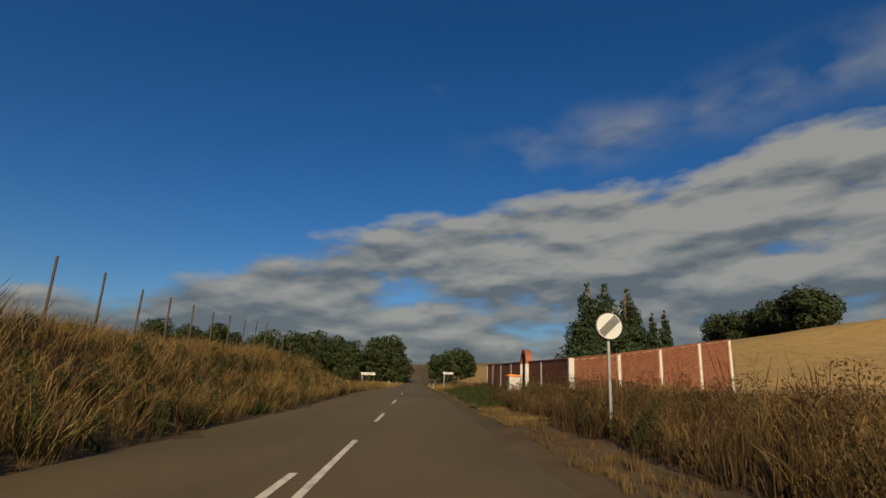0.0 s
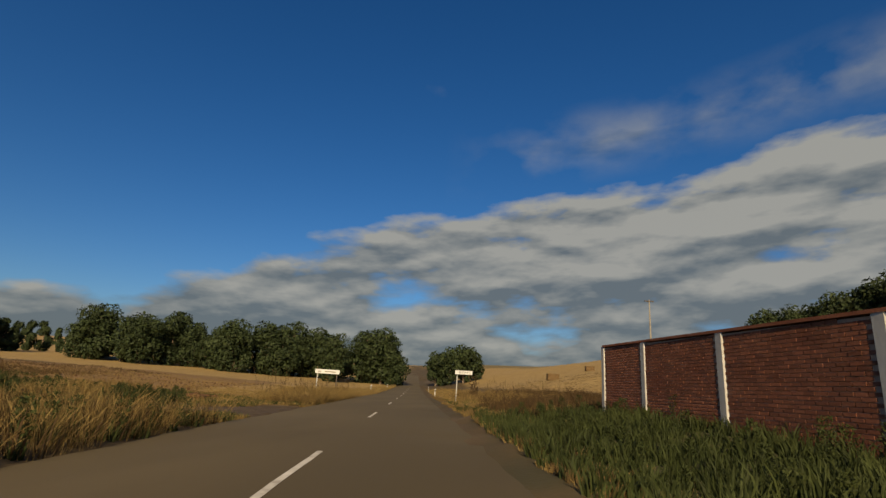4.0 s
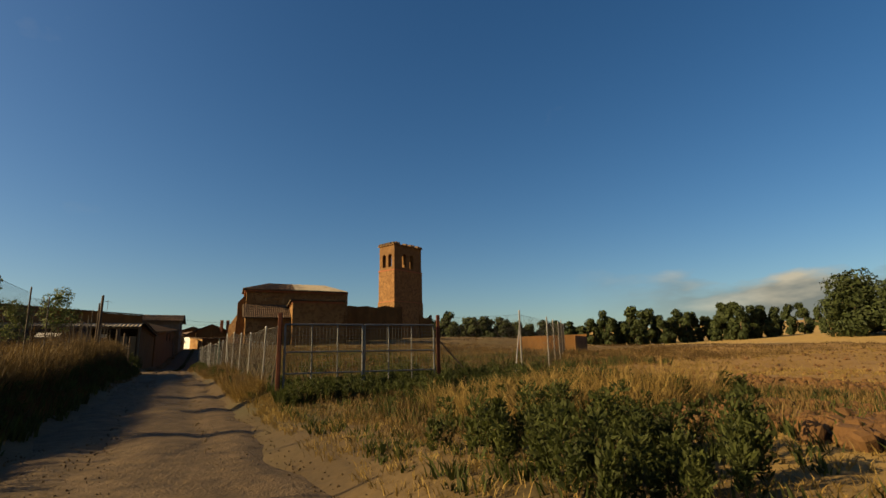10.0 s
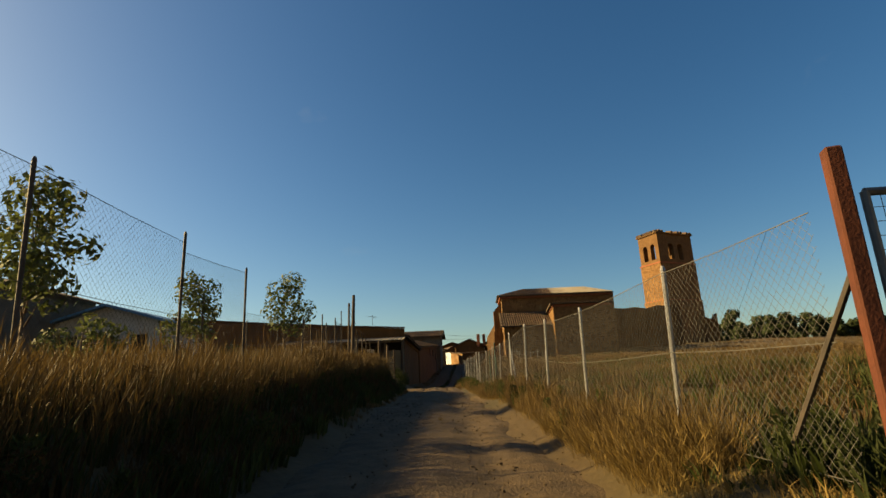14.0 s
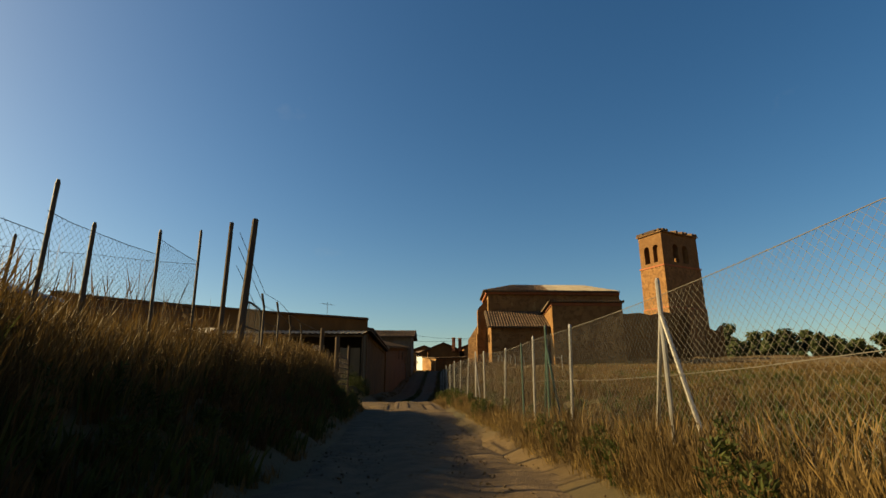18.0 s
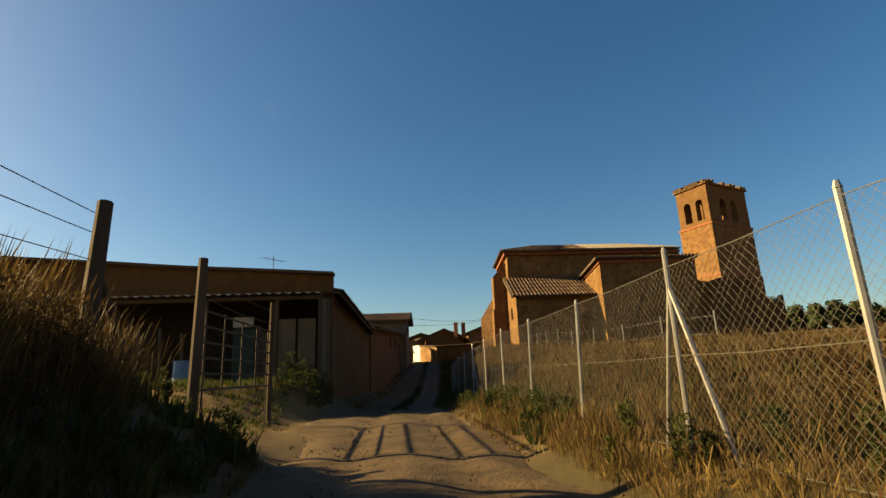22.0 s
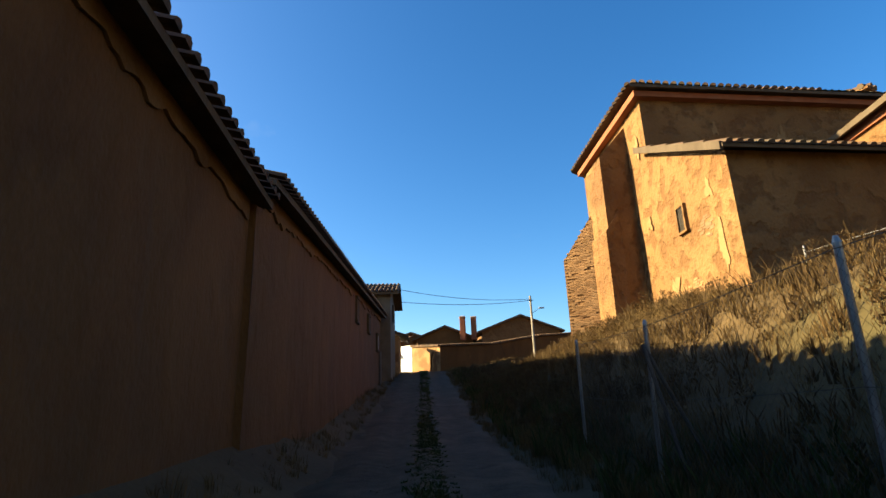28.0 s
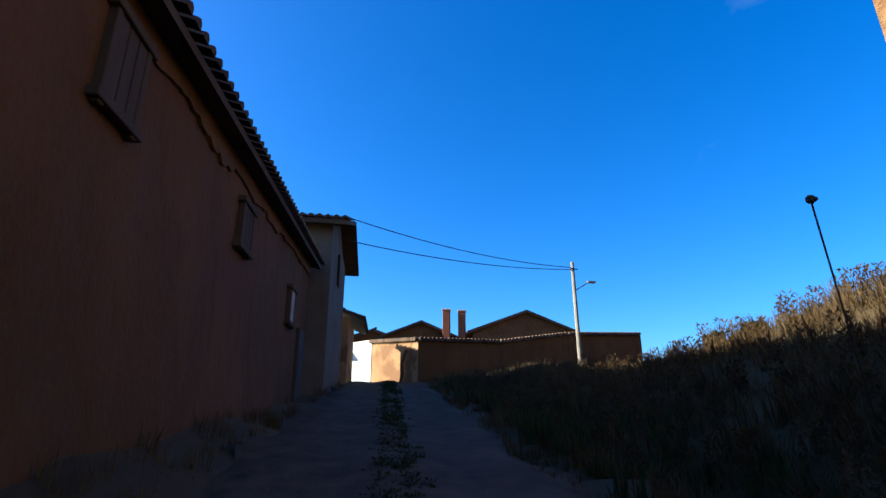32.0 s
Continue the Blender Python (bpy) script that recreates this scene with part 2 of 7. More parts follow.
M_FIBRE = mat("grey_sheet_roofing", (0.151, 0.134, 0.109), (0.210, 0.190, 0.155), scale=1.0, fine=18.0, bump=0.3, stain=(0.101, 0.084, 0.062), stain_scale=0.8, stain_amount=0.6)
M_STEEL = mat("galvanised_steel", (0.176, 0.176, 0.176), (0.252, 0.252, 0.244), scale=5.0, fine=50.0, rough=0.45, bump=0.05, metal=0.7)
# darker copy of the galvanised steel: the gate's backlit shade is in the colour
M_GATE = mat("backlit_galvanised_tube", (0.075, 0.082, 0.088), (0.125, 0.132, 0.136), scale=5.0, fine=50.0, rough=0.55, bump=0.05, metal=0.5)
M_RUST = mat("rusted_iron", (0.045, 0.013, 0.007), (0.085, 0.025, 0.012), scale=5.0, fine=50.0, rough=0.85, bump=0.3)
M_GREENPAINT = mat("dark_green_paint", (0.010, 0.032, 0.026), (0.018, 0.048, 0.038), scale=5.0, fine=50.0, rough=0.5, bump=0.1)
# dark iron; on the bent-topped posts its dark tone stands for backlit shade
M_DARKIRON = mat("dark_iron_and_backlit_steel", (0.03, 0.026, 0.022), (0.07, 0.055, 0.042), scale=5.0, fine=50.0, rough=0.7, bump=0.2)
M_WOOD = mat("grey_weathered_wood", (0.046, 0.033, 0.021), (0.090, 0.069, 0.047), scale=2.0, fine=25.0, bump=0.6, stretch=(1, 1, 0.15))
M_BARK = mat("bark", (0.07, 0.05, 0.035), (0.16, 0.12, 0.085), scale=3.0, fine=20.0, bump=0.8)
M_LEAF = leaf_mat("poplar_leaves", (0.011, 0.019, 0.006), (0.036, 0.050, 0.015))
M_CONIFER = leaf_mat("conifer_foliage", (0.008, 0.016, 0.005), (0.026, 0.042, 0.013), through_light=0.1)
M_SAPLING = leaf_mat("sapling_leaves", (0.045, 0.065, 0.018), (0.11, 0.13, 0.04))
M_STRAW = leaf_mat("dry_grass", (0.118, 0.075, 0.021), (0.215, 0.155, 0.055), scale=0.8, through_light=0.3)
M_BROWNGRASS = leaf_mat("brown_weeds", (0.034, 0.021, 0.008), (0.085, 0.052, 0.019), scale=0.8, through_light=0.42)
M_GREENGRASS = leaf_mat("green_weeds", (0.020, 0.029, 0.007), (0.049, 0.060, 0.015), scale=0.8, through_light=0.42)
M_SIGN = mat("sign_face", (0.36, 0.365, 0.36), (0.42, 0.425, 0.42), scale=2.0, fine=20.0, rough=0.4, bump=0.0)
M_SIGNBLACK = mat("sign_black", (0.015, 0.015, 0.015), (0.03, 0.03, 0.03), rough=0.5, bump=0.0)
M_BLUEDOOR = mat("pale_blue_paint", (0.42, 0.50, 0.54), (0.58, 0.66, 0.68), scale=2.0, fine=20.0, rough=0.6, bump=0.1, stain=(0.3, 0.26, 0.2), stain_scale=2.0, stain_amount=0.4)
# near-black tone that stands in for the shade inside windows and the porch
M_DARK = mat("interior_shade_black", (0.012, 0.010, 0.008), (0.03, 0.024, 0.018), rough=0.9, bump=0.0)
M_BALE = mat("straw_bale", (0.05, 0.03, 0.012), (0.11, 0.070, 0.028), scale=3.0, fine=25.0, bump=1.0)
M_CONCRETE = mat("pole_concrete", (0.16, 0.145, 0.12), (0.24, 0.22, 0.185), scale=2.0, fine=25.0, bump=0.2)
M_ORANGE = mat("orange_paint", (0.5, 0.14, 0.03), (0.6, 0.2, 0.05), rough=0.6, bump=0.1)
M_BLUEROOF = mat("blue_sheet", (0.05, 0.14, 0.26), (0.09, 0.2, 0.34), rough=0.5, bump=0.1)

M_LINK = mat("dull_wire", (0.045, 0.043, 0.038), (0.085, 0.082, 0.072), scale=5.0, fine=50.0, rough=0.8, bump=0.0, metal=0.2)
M_DARKWOOD = mat("dark_creosoted_wood", (0.035, 0.025, 0.018), (0.075, 0.055, 0.038), scale=2.0, fine=25.0, bump=0.6, stretch=(1, 1, 0.15))
M_GREYRENDER = mat("grey_render", (0.085, 0.074, 0.058), (0.135, 0.120, 0.095), scale=1.0, fine=14.0, bump=0.4, stain=(0.07, 0.055, 0.04), stain_scale=0.8, stain_amount=0.6)
M_CLOD = mat("ploughed_clods", (0.050, 0.025, 0.009), (0.085, 0.045, 0.018), scale=3.0, fine=25.0, bump=1.0, island=0.25)
M_OLDBRICK = mat("old_brick", (0.150, 0.082, 0.038), (0.235, 0.140, 0.068), scale=2.0, fine=30.0, bump=0.5, each=0.3, island=0.3, stain=(0.11, 0.095, 0.065), stain_scale=0.5, stain_amount=0.5)
M_OLDPLASTER = mat("old_plaster", (0.165, 0.098, 0.040), (0.235, 0.150, 0.070), scale=1.5, fine=16.0, bump=0.6, stain=(0.12, 0.065, 0.026), stain_scale=1.5, stain_amount=0.6)
M_DULLSTRAW = leaf_mat("weathered_grass", (0.055, 0.036, 0.013), (0.125, 0.083, 0.030), scale=0.5, through_light=0.25)
M_PALEBOARD = mat("pale_weathered_board", (0.075, 0.058, 0.034), (0.140, 0.114, 0.072), scale=2.0, fine=25.0, bump=0.6, stretch=(1, 1, 0.12), stain=(0.06, 0.046, 0.028), stain_scale=1.2, stain_amount=0.8)
M_OLDRENDER = mat("old_earth_render", (0.100, 0.053, 0.019), (0.150, 0.085, 0.034), scale=1.2, fine=16.0, bump=0.8, deep=0.04, stain=(0.07, 0.036, 0.013), stain_scale=0.8, stain_amount=0.8)
# ---- shapes ----
class Geo:
    """Collects vertices and faces of one mesh."""

    def __init__(self):
        self.v, self.f = [], []

    def add(self, verts, faces):
        o = len(self.v)
        self.v.extend(tuple(p) for p in verts)
        self.f.extend(tuple(i + o for i in q) for q in faces)
        return self

    def box(self, c, s, m=None):
        x, y, z = s[0] / 2, s[1] / 2, s[2] / 2
        vs = [Vector((i * x, j * y, k * z)) for i in (-1, 1) for j in (-1, 1) for k in (-1, 1)]
        vs = [(m @ p if m else p) + Vector(c) for p in vs]
        return self.add(vs, [(0, 1, 3, 2), (4, 6, 7, 5), (0, 4, 5, 1), (2, 3, 7, 6), (0, 2, 6, 4), (1, 5, 7, 3)])

    def cbox(self, c, s, b=0.01, m=None):
        """A box with its edges taken off."""
        h = [d / 2 for d in s]
        vs, idx = [], {}
        for sx in (-1, 1):
            for sy in (-1, 1):
                for sz in (-1, 1):
                    for ax in range(3):
                        p = [sx * (h[0] - b), sy * (h[1] - b), sz * (h[2] - b)]
                        p[ax] = (sx, sy, sz)[ax] * h[ax]
                        idx[sx, sy, sz, ax] = len(vs)
                        q = Vector(p)
                        vs.append((m @ q if m else q) + Vector(c))
        fs = []
        for ax in range(3):
            o1, o2 = (ax + 1) % 3, (ax + 2) % 3
            for s0 in (-1, 1):
                ring = []
                for s1, s2 in ((-1, -1), (1, -1), (1, 1), (-1, 1)):
                    k = [0, 0, 0]
                    k[ax], k[o1], k[o2] = s0, s1, s2
                    ring.append(idx[(*k, ax)])
                fs.append(tuple(ring) if s0 > 0 else tuple(reversed(ring)))
            for s1 in (-1, 1):
                for s2 in (-1, 1):
                    q = []
                    for s0, a2 in ((-1, o1), (1, o1), (1, o2), (-1, o2)):
                        k = [0, 0, 0]
                        k[ax], k[o1], k[o2] = s0, s1, s2
                        q.append(idx[(*k, a2)])
                    fs.append(tuple(q) if s1 * s2 > 0 else tuple(reversed(q)))
        for sx in (-1, 1):
            for sy in (-1, 1):
                for sz in (-1, 1):
                    q = [idx[sx, sy, sz, a] for a in range(3)]
                    fs.append(tuple(q) if sx * sy * sz > 0 else tuple(reversed(q)))
        return self.add(vs, fs)

    def tube(self, p0, p1, r0, r1=None, n=8, caps=True):
        p0, p1 = Vector(p0), Vector(p1)
        r1 = r0 if r1 is None else r1
        d = (p1 - p0).normalized()
        a = d.orthogonal().normalized()
        b = d.cross(a)
        vs = []
        for p, r in ((p0, r0), (p1, r1)):
            vs += [p + (a * math.cos(2 * math.pi * i / n) + b * math.sin(2 * math.pi * i / n)) * r for i in range(n)]
        fs = [(i, (i + 1) % n, n + (i + 1) % n, n + i) for i in range(n)]
        if caps:
            fs += [tuple(range(n - 1, -1, -1)), tuple(range(n, 2 * n))]
        return self.add(vs, fs)

    def path(self, pts, r, n=6):
        for a, b in zip(pts, pts[1:]):
            self.tube(a, b, r, n=n)
        return self

    def prism(self, poly, d):
        """A flat outline pushed along d."""
        k = len(poly)
        a = [Vector(p) for p in poly]
        b = [p + Vector(d) for p in a]
        return self.add(a + b, [tuple(range(k - 1, -1, -1)), tuple(range(k, 2 * k))] + [(i, (i + 1) % k, k + (i + 1) % k, k + i) for i in range(k)])

    def wobble(self, amount, scale=1.0, seed=0.0):
        out = []
        for p in self.v:
            q = Vector(p)
            out.append(tuple(q + noise.noise_vector(q * scale + Vector((seed, seed, seed))) * amount))
        self.v = out
        return self

    def mesh(self, name, material, smooth=False, weld=False):
        me = bpy.data.meshes.new(name)
        me.from_pydata(self.v, [], self.f)
        if weld:
            bm = bmesh.new()
            bm.from_mesh(me)
            bmesh.ops.remove_doubles(bm, verts=bm.verts, dist=0.002)
            bm.to_mesh(me)
            bm.free()
        me.materials.append(material)
        if smooth:
            me.polygons.foreach_set("use_smooth", [True] * len(me.polygons))
        me.update()
        return me


def thing(name, at, label, category, group="", kind=""):
    ob = new(name)
    ob.location = at
    ob.empty_display_size = 0.2
    return tagged(ob, label, category, group, kind)


def part(name, geo, material, parent, label="", smooth=False, weld=False):
    me = geo if isinstance(geo, bpy.types.Mesh) else geo.mesh(name, material, smooth, weld)
    ob = new(name, me)
    ob.parent = parent
    back = Matrix.Identity(4)
    p = parent
    while p:
        back = p.matrix_basis @ back if p.parent is None else p.matrix_parent_inverse @ p.matrix_basis @ back
        p = p.parent
    ob.matrix_parent_inverse = back.inverted()
    return tagged(ob, label)


def split_parts(name, geo, material, parent, label=""):
    """Every separate piece of the geometry as a part of its own."""
    root = list(range(len(geo.v)))

    def top(i):
        while root[i] != i:
            root[i] = root[root[i]]
            i = root[i]
        return i

    for f in geo.f:
        for i in f[1:]:
            root[top(i)] = top(f[0])
    heap = {}
    for f in geo.f:
        heap.setdefault(top(f[0]), []).append(f)
    for k, faces in enumerate(heap.values()):
        ids = sorted({i for f in faces for i in f})
        pos = {i: j for j, i in enumerate(ids)}
        g = Geo()
        g.add([geo.v[i] for i in ids], [tuple(pos[i] for i in f) for f in faces])
        part(name, g, material, parent, label if k == 0 else "")


def local_part(name, geo, material, parent, label="", smooth=False):
    """A part given in its thing's own axes."""
    ob = new(name, geo if isinstance(geo, bpy.types.Mesh) else geo.mesh(name, material, smooth))
    ob.parent = parent
    return tagged(ob, label)


def solo(name, geo, material, label, category="", group="", kind="", smooth=False):
    return tagged(new(name, geo if isinstance(geo, bpy.types.Mesh) else geo.mesh(name, material, smooth)), label, category, group, kind)


# ---- the plan: along the road (w ahead, n to the right), along the track (u ahead, v to the right) ----
RO, RW, RN = np.array((-4.95, 45.3)), np.array((-0.1788, 0.9839)), np.array((0.9839, 0.1788))
TO, TU, TV = np.array((-16.19, 51.35)), np.array((-0.951, -0.310)), np.array((-0.310, 0.951))


def step(x):
    x = np.clip(x, 0, 1)
    return x * x * (3 - 2 * x)


def rd(w, n, z=0.0):
    p = RO + RW * w + RN * n
    return Vector((p[0], p[1], z))


def bend(u):
    """The lane turns a little to the right at the first house."""
    return 0.0865 * np.maximum(0.0, np.asarray(u, float) - 61.0)


def track_uv(x, y):
    u = (x - TO[0]) * TU[0] + (y - TO[1]) * TU[1]
    return u, (x - TO[0]) * TV[0] + (y - TO[1]) * TV[1] - bend(u)


def tk(u, v, z=0.0):
    p = TO + TU * u + TV * (v + float(bend(u)))
    return Vector((p[0], p[1], z))


def road_z(w):
    return np.interp(w, [-300, -60, -45, -25, -8, 0, 12, 60, 150, 300, 600, 1200, 3500], [-0.2, -0.18, -0.15, 0.0, 0.33, 0.40, 0.42, 0.5, 1.7, 8, 24, 50, 55])


def track_z(u):
    return np.interp(u, [-20, -6, -2, 3, 9, 16, 20, 24.5, 28, 31, 36, 42, 49, 54, 61, 66, 72, 76, 80, 84, 90, 97, 104, 125],
                     [0.40, 0.30, 0.12, 0.0, 0.0, 0.12, 0.25, 0.42, 0.30, 0.25, 0.33, 0.43, 0.52, 0.46, 0.22, 0.20, 0.27, 0.36, 0.64, 1.1, 1.8, 2.7, 3.5, 4.6])


def wave(x, y, s):
    return np.sin(x * 0.9 * s + 1.3 * np.sin(y * 0.53 * s)) * np.sin(y * 1.1 * s + 1.1 * np.sin(x * 0.71 * s + 2.0))


def ground(x, y, rough=True):
    x, y = np.asarray(x, float), np.asarray(y, float)
    w = (x - RO[0]) * RW[0] + (y - RO[1]) * RW[1]
    n = (x - RO[0]) * RN[0] + (y - RO[1]) * RN[1]
    u, v = track_uv(x, y)
    zr = road_z(w)
    z = zr + 0.018 * np.clip(-12 - n, 0, 160) + 0.02 * np.clip(-166 - n, 0, 800)
    z = z + 0.55 * step((n - 2.3) / 5) + np.interp(w, [0, 15, 70, 150, 450], [0.03, 0.08, 0.2, 0.2, 0.07]) * np.clip(n - 9, 0, 110) + 0.03 * np.clip(n - 119, 0, 900)
    z = z + 1.7 * step((-4.9 - n) / 3.6) * (1 - step((w + 14) / 14))
    tr = track_z(u)
    left = np.interp(u, [0, 4, 9, 12, 20, 30, 36, 38.5, 41, 44, 48, 56, 61, 90, 110], [0, 0.3, 0.85, 1.05, 1.05, 1.5, 1.75, 1.75, 1.6, 1.2, 1.0, 1.25, 1.4, 1.0, 0.3])
    near = np.interp(u, [0, 35, 45, 55, 65, 75, 80, 82.2, 84.8, 87, 90.7, 110], [0.1, 0.35, 0.8, 1.5, 2.4, 2.95, 2.75, 2.5, 2.2, 1.6, 0.9, 0.5])
    high = np.interp(u, [0, 35, 45, 55, 65, 75, 92, 100, 110], [0.1, 0.35, 0.8, 1.5, 2.4, 2.95, 2.7, 1.4, 0.6])
    far_v = step((v - 8) / 9)
    right = (near * (1 - far_v) + high * far_v) * (1 - 0.6 * step((v - 30) / 30) * (1 - step((u - 72) / 14)))
    ramp = step((u - 43.5) / 2.5) * (1 - step((u - 51.5) / 2.5))
    zt = tr + left * step((-1.7 - v) / (2.0 + 2.4 * ramp)) + 0.03 * np.clip(-5 - v, 0, 60)
    zt = zt + np.interp(u, [9, 12.8, 16], [0.2, 0.35, 0.3]) * step((v - 1.6) / 0.9) + right * step((v - 2.2) / 4.0) + np.interp(u, [8, 40, 62], [0.012, 0.022, 0.012]) * np.clip(v - 6, 0, 70)
    k = step((u + 5) / 8) * (1 - step((u - 125) / 60)) * (1 - step((np.abs(v) - 55) / 40))
    k = k * (1 - step((-v - 6) / 6) * (1 - step((u - 6) / 10)))
    z = z * (1 - k) + zt * k
    if rough:
        on = np.maximum((np.abs(n + 1.75) < 3.6) * 1.0, (np.abs(v) < 2.2) * (u > -8) * (u < 130) * 0.8)
        far = np.clip(np.hypot(x + 40, y - 45) / 200, 0, 1)
        z = z + (1 - on) * (0.06 * wave(x, y, 1.3) + 0.10 * wave(x + 9, y - 4, 0.37) + 1.2 * far * wave(x, y, 0.021))
    return z


def gz(p):
    return float(ground(p[0], p[1]))


def on(p, dz=0.0):
    return Vector((p[0], p[1], gz(p) + dz))


def ladder(dense0, dense1, fine, far):
    a = [dense0]
    while a[-1] < dense1:
        a.append(a[-1] + fine)
    s = fine
    while a[-1] < far:
        s *= 1.17
        a.append(a[-1] + s)
    s, lo = fine, [dense0]
    while lo[-1] > -far:
        s *= 1.17
        lo.append(lo[-1] - s)
    return np.array(lo[:0:-1] + a)


gx, gy = ladder(-135, 40, 0.8, 3600), ladder(-15, 115, 0.8, 3600)
XX, YY = np.meshgrid(gx, gy)
ZZ = ground(XX, YY)
gw = (XX - RO[0]) * RW[0] + (YY - RO[1]) * RW[1]
gn = (XX - RO[0]) * RN[0] + (YY - RO[1]) * RN[1]
gu, gv = track_uv(XX, YY)
# the carriageway's bed lies just under the asphalt, and the track's under its dirt
ZZ = ZZ - 0.14 * step((3.35 - np.abs(gn + 1.75)) / 0.6)
ZZ = ZZ - 0.10 * step((1.8 - np.abs(gv)) / 0.5) * (gu > -7) * (gu < 128)
ZZ = ZZ - 0.10 * step((gu + 8) / 1.0) * (1 - step((gu + 4) / 3)) * step((5.0 - np.abs(gv - 0.6)) / 1.0)
ny, nx = XX.shape
verts = np.stack([XX.ravel(), YY.ravel(), ZZ.ravel()], 1)
i0 = (np.arange(ny - 1)[:, None] * nx + np.arange(nx - 1)[None]).ravel()
quads = np.stack([i0, i0 + 1, i0 + nx + 1, i0 + nx], 1)
me = bpy.data.meshes.new("ground")
me.vertices.add(len(verts))
me.vertices.foreach_set("co", verts.ravel())
me.loops.add(quads.size)
me.loops.foreach_set("vertex_index", quads.ravel())
me.polygons.add(len(quads))
me.polygons.foreach_set("loop_start", np.arange(len(quads)) * 4)
me.polygons.foreach_set("use_smooth", np.ones(len(quads), bool))
me.update(calc_edges=True)
# soil kinds: straw stubble, green verge, ploughed red earth
jit = 0.8 * wave(XX, YY, 0.8) + 0.5 * wave(XX, YY, 2.1)
stub = np.maximum(step((gn - 13 + jit * 2) / 4) * step((gw + 2 + jit) / 6), step((-7 - gn + jit) / 2) * step((gw - 19 + jit * 2) / 4))
stub = np.maximum(stub, 0.75 * step((gn - 14) / 5))
stub = np.maximum(stub, (0.35 + 0.4 * np.clip(jit, -0.8, 0.8)) * step((gv - 2.5) / 2) * (1 - step((gu - 12) / 5)) * step((gu + 7) / 2) * (gv < 30))
plough = step((gv - 13 + jit) / 3) * step((gu - 1 + jit) / 4) * (1 - step((gu - 34 + jit * 2) / 6)) * (1 - step((gv - 70) / 20))
green = 0.9 * step((gn - 1.9 + 0.3 * jit) / 0.8) * (1 - step((gn - 8.5 + jit) / 2)) * step((gw + 24) / 6) * (1 - step((gw - 8) / 5))
green = np.maximum(green, 0.7 * step((gv - 3 + jit) / 2) * (1 - step((gv - 26 + jit * 3) / 8)) * step((gu - 13) / 4) * (1 - step((gu - 66) / 8)) * np.clip(0.55 + 0.7 * jit, 0, 1))
green = np.maximum(green, 0.55 * step((gn - 60 + 4 * jit) / 10) * (gw > 330))
plough = np.maximum(plough, 1.0 * step((gu - 43 + jit) / 3) * (1 - step((gu - 56 + jit) / 3)) * step((-2.0 - gv) / 1.0) * (1 - step((-9 - gv + jit) / 3)))
stub = stub * (1 - plough) * (1 - 0.85 * step((gu - 17 + jit) / 8) * (gv < 75))
rgba = np.stack([stub, green, plough, np.ones_like(stub)], -1).reshape(-1, 4).astype(np.float32)
lay = me.color_attributes.new("soil", "FLOAT_COLOR", "POINT")
lay.data.foreach_set("color", rgba.ravel())
me.materials.append(M_GROUND)
tagged(new("ground", me), "dry rolling farmland of stubble, weeds and ploughed earth", "ground", kind="structure")


def ribbon(name, rows, material, label, category):
    """A strip from rows of points across it."""
    g = Geo()
    k = len(rows[0])
    g.v = [tuple(p) for r in rows for p in r]
    g.f = [(a * k + b, a * k + b + 1, (a + 1) * k + b + 1, (a + 1) * k + b) for a in range(len(rows) - 1) for b in range(k - 1)]
    return solo(name, g, material, label, category, kind="structure", smooth=True)


rows = []
for w in list(np.arange(-140, 60, 1.0)) + list(np.arange(60, 420, 6.0)):
    edge = 0.10 * math.sin(w * 0.9) * math.sin(w * 0.37 + 1) + 0.05 * math.sin(w * 2.9)
    row = []
    for n in (-5.0 - edge, -4.85 - edge, -3.2, -1.75, -0.2, 1.3 + edge, 1.45 + edge):
        z = float(road_z(w)) + 0.035 - 0.02 * abs(n + 1.75) / 3 - (0.10 if n < -4.95 or n > 1.37 else 0)
        row.append(rd(w, n, z))
    rows.append(row)
ribbon("road", rows, M_ASPHALT, "worn brownish asphalt country road", "road")

dashes = thing("centre_line", rd(0, -1.1, 0.1), "broken white centre line painted on the asphalt", "road marking", kind="structure")
for w0 in (-63.0, -51.0, -39.8, -29.4, -19.1, -6.2, *(7.2 + 14.0 * k for k in range(10))):
    ln = 5.6 if w0 == -39.8 else 3.8
    g = Geo()
    vs = []
    for j in range(5):
        w = w0 + ln * j / 4
        for n in (-1.75, -1.65):
            vs.append(rd(w, n + 0.008 * math.sin(w * 5), float(road_z(w)) + 0.041))
    g.add(vs, [(2 * j, 2 * j + 1, 2 * j + 3, 2 * j + 2) for j in range(4)])
    part("dash", g, M_LINE, dashes)
g = Geo()
vs = []
for j in range(19):
    w = -59 + j * 1.17
    for n in (-2.07, -1.97):
        vs.append(rd(w, n, float(road_z(w)) + 0.041))
g.add(vs, [(2 * j, 2 * j + 1, 2 * j + 3, 2 * j + 2) for j in range(18)])
part("solid_line", g, M_LINE, dashes)

